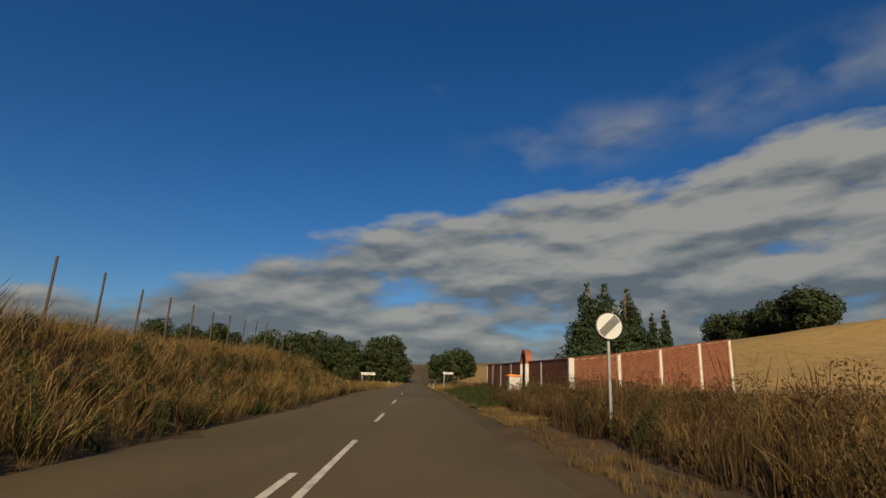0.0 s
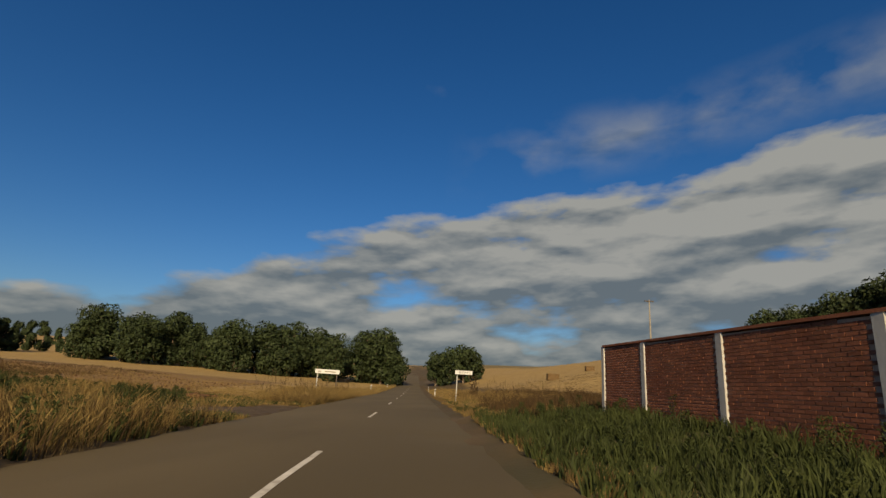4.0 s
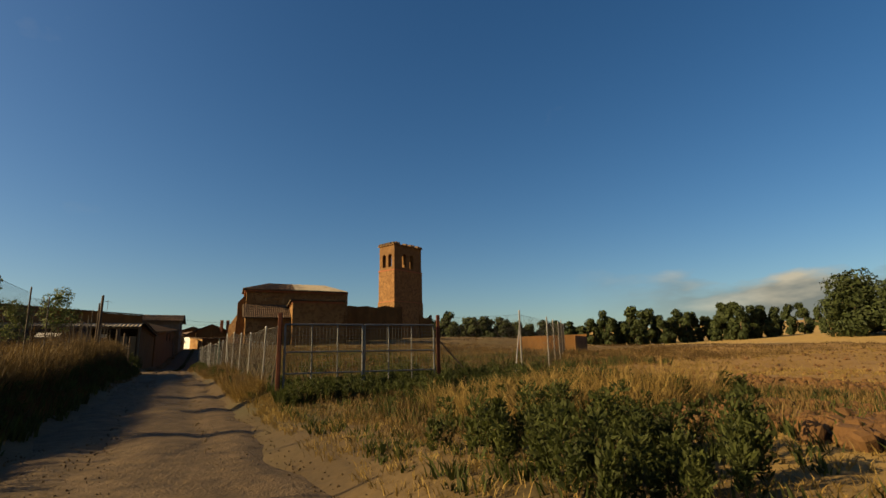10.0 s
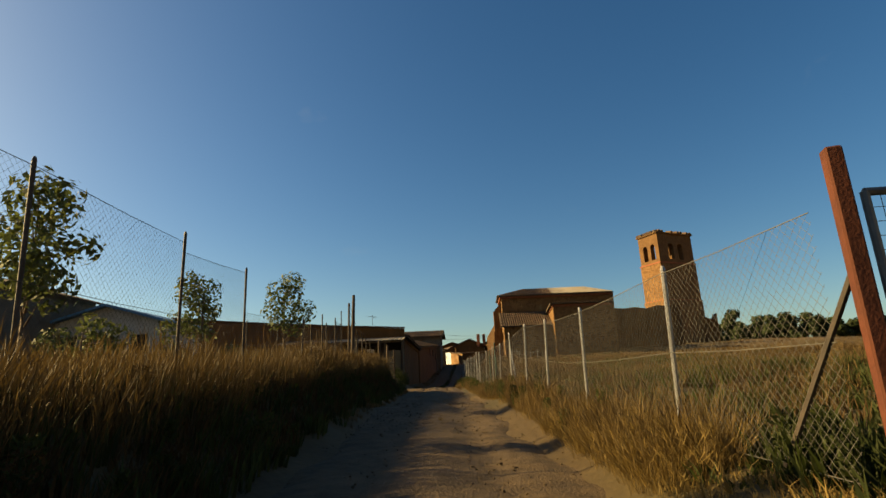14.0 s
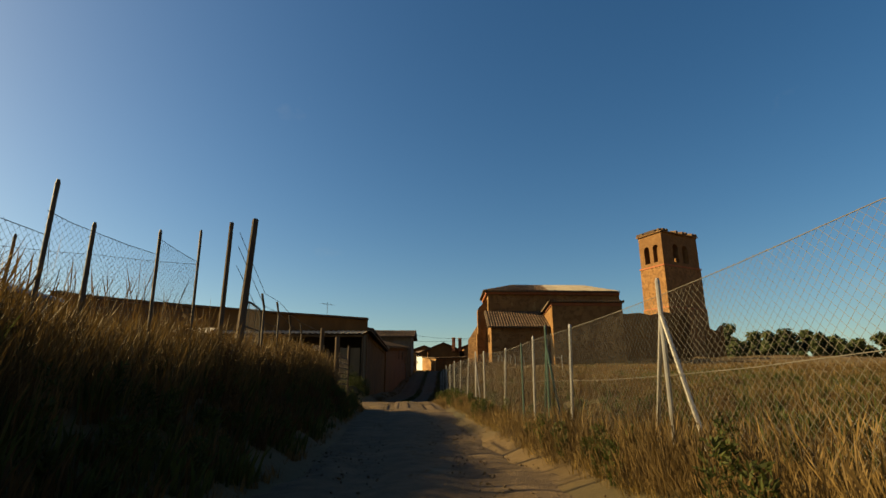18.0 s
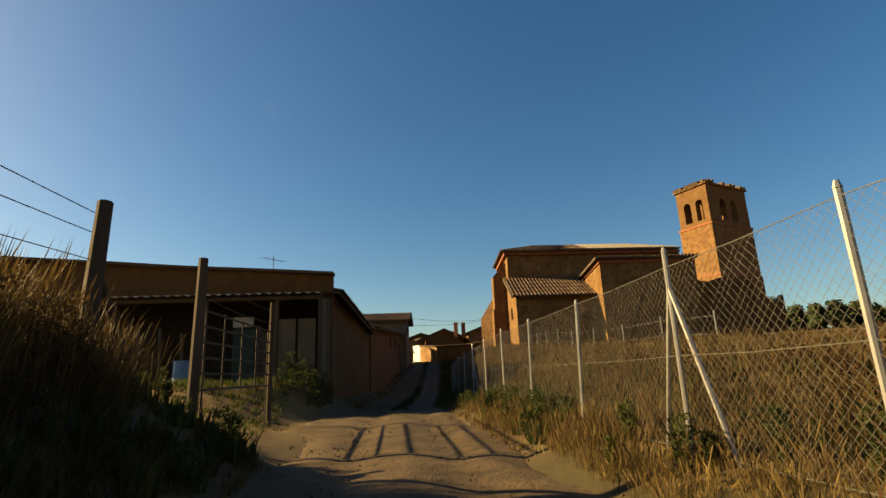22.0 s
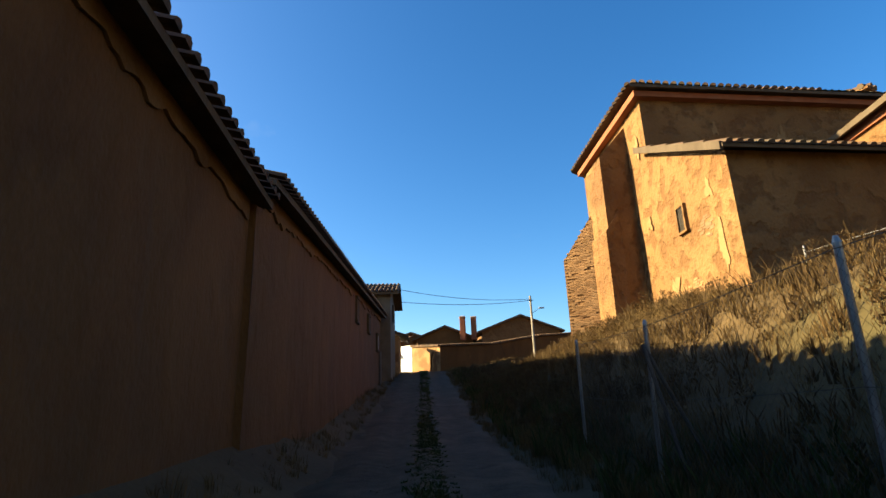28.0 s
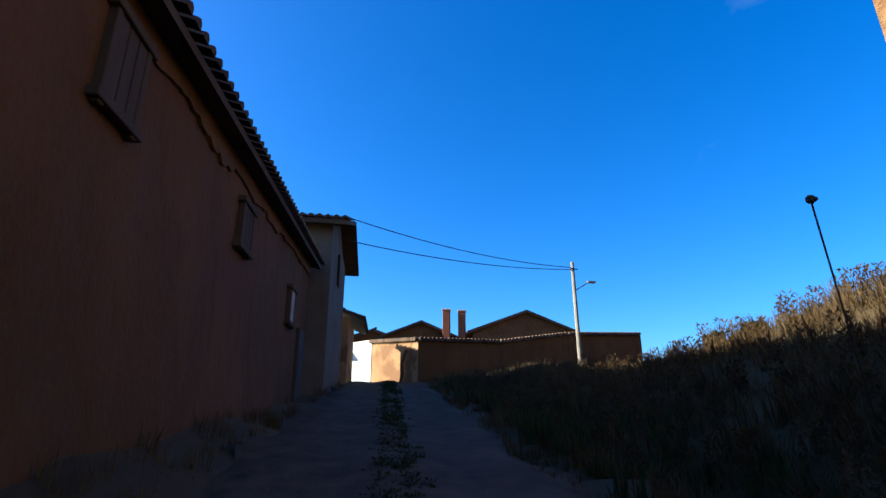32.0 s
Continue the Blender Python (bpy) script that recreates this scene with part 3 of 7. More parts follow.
rows = []
for u in np.arange(-7.6, 126, 0.25):
    k = float(step((u + 7.0) / 9.5))
    kr = float(step((u + 8.2) / 6.5))
    lo, hi = -4.2 * (1 - k) - 1.95 * k, 5.4 * (1 - kr) + 1.75 * kr
    lo += 0.25 * math.sin(u * 0.8) * math.sin(u * 0.33 + 2) + 0.1 * math.sin(u * 2.7)
    hi += 0.25 * math.sin(u * 0.7 + 1) * math.sin(u * 0.29) + 0.1 * math.sin(u * 2.3)
    lo -= 0.5 * float(step((u - 45.5) / 3.5) * (1 - step((u - 55.5) / 3.5)))
    row = []
    for j in range(21):
        v = lo + (hi - lo) * j / 20
        p = tk(u, v)
        z = float(ground(p[0], p[1], v < -2.4)) + (0.05 if v < -2.4 else 0.02)
        rut = math.exp(-((abs(v) - 0.78) / 0.28) ** 2) * 0.05 * step((u - 2) / 6)
        z += 0.03 * math.exp(-(v / 0.3) ** 2) * step((u - 2) / 6) - rut + 0.003 * math.sin(u * 3.1 + v * 2) * math.sin(v * 4.3 + u) + 0.012 * noise.noise(Vector((u * 0.3, v * 2.3, 0.0))) + 0.005 * noise.noise(Vector((u * 2.1, v * 4.1, 4.0)))
        z -= {0: 0.08, 20: 0.08, 1: 0.035, 19: 0.035, 2: 0.01, 18: 0.01}.get(j, 0.0)
        nn = float((p[0] - RO[0]) * RN[0] + (p[1] - RO[1]) * RN[1])
        if nn > -4.9:
            z -= 0.12
        p.z = z
        row.append(p)
    rows.append(row)
ribbon("dirt_track", rows, M_TRACK, "pale rutted dirt track leading into the village", "track")

# ---- church ----
def tblock(u0, u1, v0, v1, z0, z1, g=None):
    g = g or Geo()
    return g.prism([tk(u0, v0, z0), tk(u0, v1, z0), tk(u1, v1, z0), tk(u1, v0, z0)], (0, 0, z1 - z0))


def slab(corners, t, g=None):
    """A sloping sheet of thickness t under four or three corners."""
    g = g or Geo()
    return g.prism([Vector(c) - Vector((0, 0, t)) for c in corners], (0, 0, t))


def tiled(a, b, c, d, pitch=0.26, r=0.085, g=None, lip=0.0):
    """Rows of barrel tiles running from the eave a-b up to the ridge d-c."""
    g = g or Geo()
    a, b, c, d = (Vector(p) for p in (a, b, c, d))
    rows = max(2, int((b - a).length / pitch))
    for i in range(rows):
        s = (i + 0.5) / rows
        lo, hi = a.lerp(b, s), d.lerp(c, s)
        run = hi - lo
        if run.length < 0.3:
            continue
        along = run.normalized()
        across = (b - a).normalized()
        across = (across - along * across.dot(along)).normalized()
        up = across.cross(along)
        if up.z < 0:
            up = -up
        courses = max(1, int(run.length / 0.9))
        for j in range(courses):
            p0 = lo + run * (j / courses) - along * (lip + 0.03)
            p1 = lo + run * ((j + 1) / courses)
            vs = []
            for p, rr in ((p0, r), (p1, r * 0.82)):
                for k in range(5):
                    an = math.pi * k / 4
                    vs.append(p + across * math.cos(an) * rr + up * (math.sin(an) * rr + (0.025 if p is p0 else 0.0)))
            g.add(vs, [(k, k + 1, 6 + k, 5 + k) for k in range(4)] + [(0, 4, 3, 2, 1)])
    return g


def holed_wall(p0, p1, thick, z0, z1, holes):
    """A wall from p0 to p1 with arched openings (middle, width, sill, springing), all through it."""
    g = Geo()
    p0, p1 = Vector((p0[0], p0[1], 0)), Vector((p1[0], p1[1], 0))
    d = (p1 - p0).normalized()
    nrm = Vector((-d.y, d.x, 0)) * thick
    at = lambda s, z: p0 + d * s + Vector((0, 0, z))
    x = 0.0
    for m, wd, sill, spring in sorted(holes):
        a, b = m - wd / 2, m + wd / 2
        g.prism([at(x, z0), at(a, z0), at(a, z1), at(x, z1)], nrm)
        if sill > z0:
            g.prism([at(a, z0), at(b, z0), at(b, sill), at(a, sill)], nrm)
        arc = [at(m + wd / 2 * math.cos(math.pi * k / 8), spring + wd / 2 * math.sin(math.pi * k / 8)) for k in range(9)]
        for k in range(8):
            top = [Vector((arc[k].x, arc[k].y, z1)), Vector((arc[k + 1].x, arc[k + 1].y, z1))]
            g.prism([arc[k + 1], arc[k], top[0], top[1]], nrm)
        x = b
    g.prism([at(x, z0), at((p1 - p0).length, z0), at((p1 - p0).length, z1), at(x, z1)], nrm)
    return g


church = thing("church", tk(82, 15, 3.0), "abandoned village church of ochre render and adobe with clay tile roofs", "church")
M0, M1, MV0, MV1, ME = 78.7, 87.0, 7.9, 23.3, 11.75
g = Geo().prism([tk(M0, MV0, 1), tk(M0, MV1, 1), tk(M1, MV1, 1), tk(M1, 10.4, 1), tk(85.3, MV0, 1)], (0, 0, ME - 1))
part("wall", g.wobble(0.05, 0.6), M_CHURCH, church, "ochre rendered wall with patches fallen away")
o = 0.5
A1, A2, A3, A4 = tk(M0 - o, MV0 - o, ME), tk(M0 - o, MV1, ME), tk(M1 + o, MV1, ME), tk(85.6, MV0 - o, ME)
A5 = tk(M1 + o, 10.1, ME)
um = (M0 + M1) / 2
R1, R2 = tk(um, 11.4, ME + 1.5), tk(um, 20.3, ME + 1.5)
mid0, midr = tk(M0 - o, 14.9, ME), tk(um, 14.9, ME + 1.5)
part("roof_deck", slab([A1, A2, R2, R1], 0.12).add([A1, R1, A4], [(0, 1, 2)]).add([A4, R1, A5], [(0, 1, 2)]).add([A5, R1, R2, A3], [(0, 1, 2, 3)]).add([A2, A3, R2], [(0, 1, 2)]).add([A1, A2, A3, A5, A4], [(4, 3, 2, 1, 0)]), M_WOOD, church)
tagged(part("roof", tiled(A1, mid0, midr, R1, 0.3, 0.11), M_TILE, church, "weathered clay tile roof"), kind="stuff")
tagged(part("hip_roof", tiled(A4, A1, R1, R1 + Vector((0.01, 0, 0)), 0.3, 0.11), M_TILE, church), kind="stuff")
g = Geo()
for i in range(60):
    s0, s1 = i / 60, (i + 1) / 60
    lift, lift2 = Vector((0, 0, 0.05 + (0.05 if i % 2 else 0.0))), Vector((0, 0, 0.05 + (0.0 if i % 2 else 0.05)))
    g.add([mid0.lerp(A2, s0) + lift, mid0.lerp(A2, s1) + lift2, midr.lerp(R2, s1) + lift2, midr.lerp(R2, s0) + lift], [(0, 1, 2, 3)])
part("sheet_roof", g, M_FIBRE, church, "grey corrugated sheet roofing", weld=True)
g = Geo()
g.prism([tk(M0 - 0.28, MV0 - 0.28, ME - 0.35), tk(M0 - 0.28, MV1, ME - 0.35), tk(M0 + 0.1, MV1, ME - 0.35), tk(M0 + 0.1, MV0 + 0.1, ME - 0.35), tk(85.3, MV0 + 0.1, ME - 0.35), tk(85.3, MV0 - 0.28, ME - 0.35)], (0, 0, 0.22))
part("cornice", g, M_BRICK, church, "projecting brick cornice")
# lean-to against the nave
g = Geo().prism([tk(74.4, 7.8, 1.0), tk(74.4, 7.8, 7.25), tk(M0, 7.8, 9.3), tk(M0, 7.8, 1.0)], tk(0, 6.3) - tk(0, 0))
part("lean_to", g.wobble(0.05, 0.7, 3), M_CHURCH, church, "lean-to sacristy wall of cracked ochre render")
e0, e1, t1, t0 = tk(73.95, 7.45, 7.2), tk(73.95, 14.0, 7.2), tk(M0, 14.0, 9.45), tk(M0, 7.45, 9.45)
part("lean_to_deck", slab([e0, e1, t1, t0], 0.1), M_WOOD, church)
split_parts("roof_tile", tiled(e0, e1, t1, t0, 0.28, 0.10, lip=0.04), M_TILE, church, "grey-brown clay barrel tile")
WR = Matrix.Rotation(math.atan2(TU[1], TU[0]) - 0.0863, 3, "Z")
g = Geo()
for du, dz, sx, sz in ((-0.22, 0, 0.07, 0.86), (0.22, 0, 0.07, 0.86), (0, 0.40, 0.37, 0.06), (0, -0.40, 0.56, 0.07)):
    g.box(tk(76.9 + du, 7.76, 6.25 + dz), (sx, 0.16, sz), WR)
win = part("window_frame", g.wobble(0.012, 5.0), M_CHURCH, church, "small barred window with a thin render surround")
# dark panel on the solid wall, coloured like the unlit room behind
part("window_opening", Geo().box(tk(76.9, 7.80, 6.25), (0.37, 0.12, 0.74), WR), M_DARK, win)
for du in (-0.09, 0.0, 0.09):
    part("window_bar", Geo().tube(tk(76.9 + du, 7.71, 5.88), tk(76.9 + du, 7.71, 6.62), 0.009, n=6), M_DARKIRON, win)
for dz in (-0.15, 0.12):
    part("window_bar", Geo().tube(tk(76.71, 7.71, 6.25 + dz), tk(77.09, 7.71, 6.25 + dz), 0.008, n=6), M_DARKIRON, win)
# taller sacristy block
g = Geo().prism([tk(72.6, 14.0, 1.0), tk(72.6, 14.0, 9.55), tk(M0 + 0.4, 14.0, 9.0), tk(M0 + 0.4, 14.0, 1.0)], tk(0, 7.4) - tk(0, 0))
part("sacristy", g.wobble(0.05, 0.7, 5), M_CHURCH, church, "square brick and render sacristy block")
e0, e1, t1, t0 = tk(72.25, 13.65, 9.68), tk(72.25, 21.6, 9.68), tk(M0, 21.6, 9.1), tk(M0, 13.65, 9.1)
part("sacristy_deck", slab([e0, e1, t1, t0], 0.1), M_WOOD, church)
split_parts("sacristy_tile", tiled(e0, e1, t1, t0, 0.28, 0.10, lip=0.04), M_TILE, church)
g = Geo().prism([tk(72.5, 13.9, 9.25), tk(72.5, 21.4, 9.25), tk(72.8, 21.4, 9.25), tk(72.8, 14.2, 9.25), tk(78.7, 14.2, 8.75), tk(78.7, 13.9, 8.75)], (0, 0, 0.28))
part("sacristy_cornice", g, M_BRICK, church)


def buttress(name, u0, u1, v0, v1, z, zt, material, label, z0=1.0):
    g = Geo().prism([tk(u0, v1, z0), tk(u0, v0, z0), tk(u0, v0, z), tk(u0, v1, zt)], tk(u1, 0) - tk(u0, 0))
    part(name, g.wobble(0.06, 0.9, u0 + z0), material, church, label)


buttress("buttress", 80.2, 81.8, 6.75, 8.0, 9.9, 11.3, M_CHURCH, "tall rendered buttress with a sloping cap")
buttress("buttress_foot", 80.15, 81.75, 6.6, 7.2, 6.95, 7.75, M_CHURCH, "thicker foot of the rendered buttress")
# the low brick buttress stands beyond it
BI, BO = (81.8, 6.9), (82.6, 5.65)
back_d = tk(83.5, 0.9) - tk(82.6, 0)
part("brick_buttress", Geo().prism([tk(*BI, 1.0), tk(*BO, 1.0), tk(*BO, 6.5), tk(*BI, 8.4)], back_d).wobble(0.03, 0.9), M_STONE, church, "low brick buttress with a long sloping top")
# pale plank along the lean-to's verge, and pale plaster left on the walls
part("verge_board", Geo().prism([tk(74.0, 7.40, 7.05), tk(78.7, 7.40, 9.28), tk(78.7, 7.40, 9.50), tk(74.0, 7.40, 7.27)], tk(0, 0.09) - tk(0, 0)).wobble(0.02, 1.5), M_WOOD, church, "weathered verge board")
part("sacristy_verge", Geo().prism([tk(72.3, 13.60, 9.52), tk(78.7, 13.60, 8.88), tk(78.7, 13.60, 9.06), tk(72.3, 13.60, 9.70)], tk(0, 0.09) - tk(0, 0)).wobble(0.02, 1.5), M_WOOD, church)
rp = random.Random(17)


def plaster_patch(at, along, wd, ht):
    """A ragged flake of old render on a wall."""
    pts = []
    for i in range(22):
        t = 2 * math.pi * i / 22
        r = rp.uniform(0.45, 1.0) * (0.85 + 0.25 * math.sin(3 * t + wd * 9))
        pts.append(at + along * (math.cos(t) * wd / 2 * r) + Vector((0, 0, math.sin(t) * ht / 2 * r)))
    out = along.cross(Vector((0, 0, 1))).normalized() * 0.015
    part("plaster_patch", Geo().prism(pts, out), M_OLDPLASTER, church, "pale flake of old plaster")


front, flank = (tk(0, 1) - tk(0, 0)), (tk(76, 0) - tk(75, 0))
for v, z, wd, ht in ((10.6, 10.3, 0.35, 0.7), (13.2, 10.0, 0.5, 1.3), (16.5, 10.4, 0.4, 0.6)):
    plaster_patch(tk(78.66, v, z), front, wd, ht)
for u, z, wd, ht in ((79.3, 9.8, 0.5, 1.3), (77.9, 4.4, 0.7, 1.0), (75.2, 5.0, 0.5, 1.9), (75.4, 6.6, 0.4, 0.9), (79.2, 6.9, 0.5, 0.7)):
    plaster_patch(tk(u, 7.86 if u > 78.7 else 7.78, z), -flank, wd, ht)
# brickwork laid bare where the render has fallen from the flank
rng = random.Random(4)
g = Geo()
rt_u = Matrix.Rotation(math.atan2(flank.y, flank.x), 3, "Z")
for k in range(9):
    u, z, rad = rng.uniform(75, 85), rng.uniform(3.8, 7.0), rng.uniform(0.12, 0.4)
    z += 3.4 if u > 78.7 else 0.0
    vf = 7.8 if u < 78.7 else 7.9
    for row in range(int(-rad / 0.075), int(rad / 0.075)):
        half = math.sqrt(max(0, rad * rad - (row * 0.075) ** 2)) * rng.uniform(0.7, 1.25)
        x = -half + (0.12 if row % 2 else 0)
        while x < half:
            if rng.random() < 0.8 and 74.5 < u + x < 85.0:
                g.box(tk(u + x, vf + rng.uniform(0, 0.015), z + row * 0.075), (0.22, 0.04, 0.055), rt_u)
            x += 0.25
tagged(part("bare_bricks", g, M_OLDBRICK, church, "patches of bare brick where render has fallen"), kind="stuff")
# ruined nave between church and tower
tops = [11.5, 11.0, 10.3, 10.6, 10.5, 10.7, 10.4, 10.9, 10.6, 10.7]
g = Geo().prism([tk(88.5, 20.4 + k * 1.75, z) for k, z in enumerate(tops)] + [tk(88.5, 36.2, 2), tk(88.5, 20.4, 2)], tk(0.9, 0) - tk(0, 0))
part("ruined_wall", g.wobble(0.12, 0.5), M_ADOBE, church, "broken nave wall of eroded adobe")
g = Geo().prism([tk(98.5, 43.5, 10.2), tk(98.5, 44.6, 9.4), tk(98.5, 45.6, 9.2), tk(98.5, 46.4, 10.2), tk(98.5, 46.4, 3), tk(98.5, 43.5, 3)], tk(0.9, 0) - tk(0, 0))
part("ruined_wall", g.wobble(0.15, 0.6, 2), M_ADOBE, church)

tower = thing("bell_tower", tk(97, 39, 6.0), "square masonry bell tower with arched openings and a broken tile edge", "tower")
U0, U1, V0, V1 = 0.0, 4.8, 0.0, 8.2


def tw(a, b, z=0.0):
    """The tower's own axes: a into it, b along its front, which is turned from the track's."""
    return tk(96.0 + 0.907 * a + 0.42 * b, 36.9 - 0.42 * a + 0.907 * b, z)


g = Geo()
for z0, z1, e in ((2.0, 12.6, 0.22), (12.6, 19.2, 0.10)):
    g.prism([tw(U0 - e, V0 - e, z0), tw(U0 - e, V1 + e, z0), tw(U1 + e, V1 + e, z0), tw(U1 + e, V0 - e, z0)], (0, 0, z1 - z0))
part("shaft", g.wobble(0.05, 0.8), M_STONE, tower, "tower shaft of coursed ochre masonry")
for z in (12.6, 19.2):
    g = Geo().prism([tw(U0 - 0.2, V0 - 0.2, z - 0.1), tw(U0 - 0.2, V1 + 0.2, z - 0.1), tw(U1 + 0.2, V1 + 0.2, z - 0.1), tw(U1 + 0.2, V0 - 0.2, z - 0.1)], (0, 0, 0.25))
    part("string_course", g, M_BRICK, tower)
BT, BB = 24.7, 19.3
part("belfry_wall", holed_wall(tw(U1, V0), tw(U0, V0), 0.9, BB, BT, [(1.5, 1.05, 19.9, 22.2), (3.3, 1.05, 19.9, 22.2)]), M_STONE, tower, "belfry wall with two arched openings", weld=True)
part("belfry_wall", holed_wall(tw(U0, V0 + 0.9), tw(U0, V1 - 0.9), 0.9, BB, BT, [(2.1, 1.3, 19.9, 22.2), (4.4, 1.3, 19.9, 22.2)]), M_STONE, tower, weld=True)
part("belfry_wall", holed_wall(tw(U0, V1), tw(U1, V1), 0.9, BB, BT, [(1.5, 1.05, 19.9, 22.2), (3.3, 1.05, 19.9, 22.2)]), M_STONE, tower, weld=True)
part("belfry_wall", holed_wall(tw(U1, V1 - 0.9), tw(U1, V0 + 0.9), 0.9, BB, BT, [(1.9, 1.9, 20.0, 23.0), (4.4, 1.9, 20.0, 23.0)]), M_STONE, tower, weld=True)
g = Geo()
for k in range(11):
    for a, b, out in ((tw(U0, V0), tw(U0, V1), tw(-1, 0) - tw(0, 0)), (tw(U1, V0), tw(U0, V0), tw(0, -1) - tw(0, 0)), (tw(U0, V1), tw(U1, V1), tw(0, 1) - tw(0, 0)), (tw(U1, V1), tw(U1, V0), tw(1, 0) - tw(0, 0))):
        if rng.random() < 0.12:
            continue
        p = Vector(a).lerp(Vector(b), (k + 0.5) / 11)
        p.z = BT + 0.12
        q = p - Vector(out) * 1.0 + Vector((0, 0, 0.35 + rng.uniform(-0.1, 0.1)))
        g.tube(p + Vector(out) * 0.35, q, 0.26, 0.22, 6)
split_parts("coping_tile", g, M_TILE, tower, "broken clay coping tile")
g = Geo().prism([tw(U0 - 0.25, V0 - 0.25, BT - 0.18), tw(U0 - 0.25, V1 + 0.25, BT - 0.18), tw(U1 + 0.25, V1 + 0.25, BT - 0.18), tw(U1 + 0.25, V0 - 0.25, BT - 0.18)], (0, 0, 0.2))
part("cornice", g, M_STONE, tower)

# ---- houses along the track ----
def face_v(u):
    return float(np.interp(u, [58.6, 73.6, 94], [-2.8, -2.85, -2.75]))


def band_under_eave(h, pts):
    """A strip of old render left under the eave, with a ragged lower edge."""
    r = random.Random(int(pts[0][0]))
    top, low = [], []
    for (u0, v0, z0), (u1, v1, z1) in zip(pts, pts[1:]):
        for j in range(14):
            s = j / 14
            p = tk(u0 + (u1 - u0) * s, v0 + (v1 - v0) * s + 0.05)
            z = z0 + (z1 - z0) * s
            top.append(Vector((p.x, p.y, z - 0.02)))
            low.append(Vector((p.x, p.y, z - 0.30 - 0.30 * abs(noise.noise(Vector((u0 + s * (u1 - u0), 3.7, 0)) * 0.5)) - 0.25 * abs(noise.noise(Vector((u0 + s * (u1 - u0), 9.1, 0)) * 2.3)) - r.uniform(0, 0.05))))
    g = Geo()
    k = len(top)
    g.v = [tuple(p) for p in top + low] + [tuple(p + (tk(0, -0.06) - tk(0, 0))) for p in low]
    g.f = [(i, i + 1, k + i + 1, k + i) for i in range(k - 1)] + [(k + i, k + i + 1, 2 * k + i + 1, 2 * k + i) for i in range(k - 1)]
    part("render_band", g, M_OLDRENDER, h, "strip of paler render under the eave")


def row_house(name, label, ua, ub, ea, eb, material, depth, rise, out=0.0, roof_lip=0.35):
    h = thing(name, tk((ua + ub) / 2, face_v((ua + ub) / 2), gz(tk((ua + ub) / 2, face_v((ua + ub) / 2)))), label, "house")
    va, vb = face_v(ua) + out, face_v(ub) + out
    k = max(2, int((ub - ua) / 1.5))
    g = Geo()
    pts = []
    for i in range(k + 1):
        s = i / k
        pts.append((ua + (ub - ua) * s, va + (vb - va) * s, ea + (eb - ea) * s))
    for (u0, v0, z0), (u1, v1, z1) in zip(pts, pts[1:]):
        a, b = tk(u0, v0), tk(u1, v1)
        g.add([(a.x, a.y, -1.5), (b.x, b.y, -1.5), (b.x, b.y, 1.5), (a.x, a.y, 1.5), (b.x, b.y, (1.5 + z1) / 2), (a.x, a.y, (1.5 + z0) / 2), (b.x, b.y, z1), (a.x, a.y, z0)],
              [(0, 1, 2, 3), (3, 2, 4, 5), (5, 4, 6, 7)])
    # ends and back
    for u0, v0, z0, flip in ((ua, va, ea, 0), (ub, vb, eb, 1)):
        poly = [tk(u0, v0, -1.5), tk(u0, v0, z0), tk(u0, v0 - depth / 2, z0 + rise), tk(u0, v0 - depth, z0), tk(u0, v0 - depth, -1.5)]
        g.add(poly, [tuple(range(5)) if flip else tuple(range(4, -1, -1))])
    g.add([tk(ua, va - depth, -1.5), tk(ub, vb - depth, -1.5), tk(ub, vb - depth, eb), tk(ua, va - depth, ea)], [(0, 1, 2, 3)])
    part("wall", g.wobble(0.045, 0.8, ua), material, h, "rough adobe wall with worn render", weld=True)
    band_under_eave(h, pts)
    e0, e1 = tk(ua - 0.15, va + roof_lip, ea - 0.10), tk(ub + 0.1, vb + roof_lip, eb - 0.10)
    t0, t1 = tk(ua - 0.15, va - depth / 2, ea + rise + 0.1), tk(ub + 0.1, vb - depth / 2, eb + rise + 0.1)
    b0, b1 = tk(ua - 0.15, va - depth - 0.3, ea), tk(ub + 0.1, vb - depth - 0.3, eb)
    part("roof_deck", slab([e0, e1, t1, t0], 0.12).prism([t0 - Vector((0, 0, .12)), t1 - Vector((0, 0, .12)), b1 - Vector((0, 0, .12)), b0 - Vector((0, 0, .12))], (0, 0, 0.12)), M_WOOD, h)
    tiles = tiled(e0 + Vector((0, 0, .04)), e1 + Vector((0, 0, .04)), t1, t0, 0.24, 0.095, lip=0.08)
    if ub < 80:
        split_parts("roof_tile", tiles, M_TILE, h, "old clay barrel tile")
    else:
        tagged(part("roof", tiles, M_TILE, h, "old clay barrel tile roof"), kind="stuff")
    return h


ha = row_house("adobe_house", "long windowless adobe house with a clay tile eave", 58.9, 71.7, 5.42, 4.75, M_ADOBE, 9.0, 0.9, 0.0)
hb = row_house("adobe_house", "long adobe house with small shuttered windows under the eave", 71.7, 96.0, 5.1, 6.62, M_ADOBE, 8.0, 0.9, 0.1)
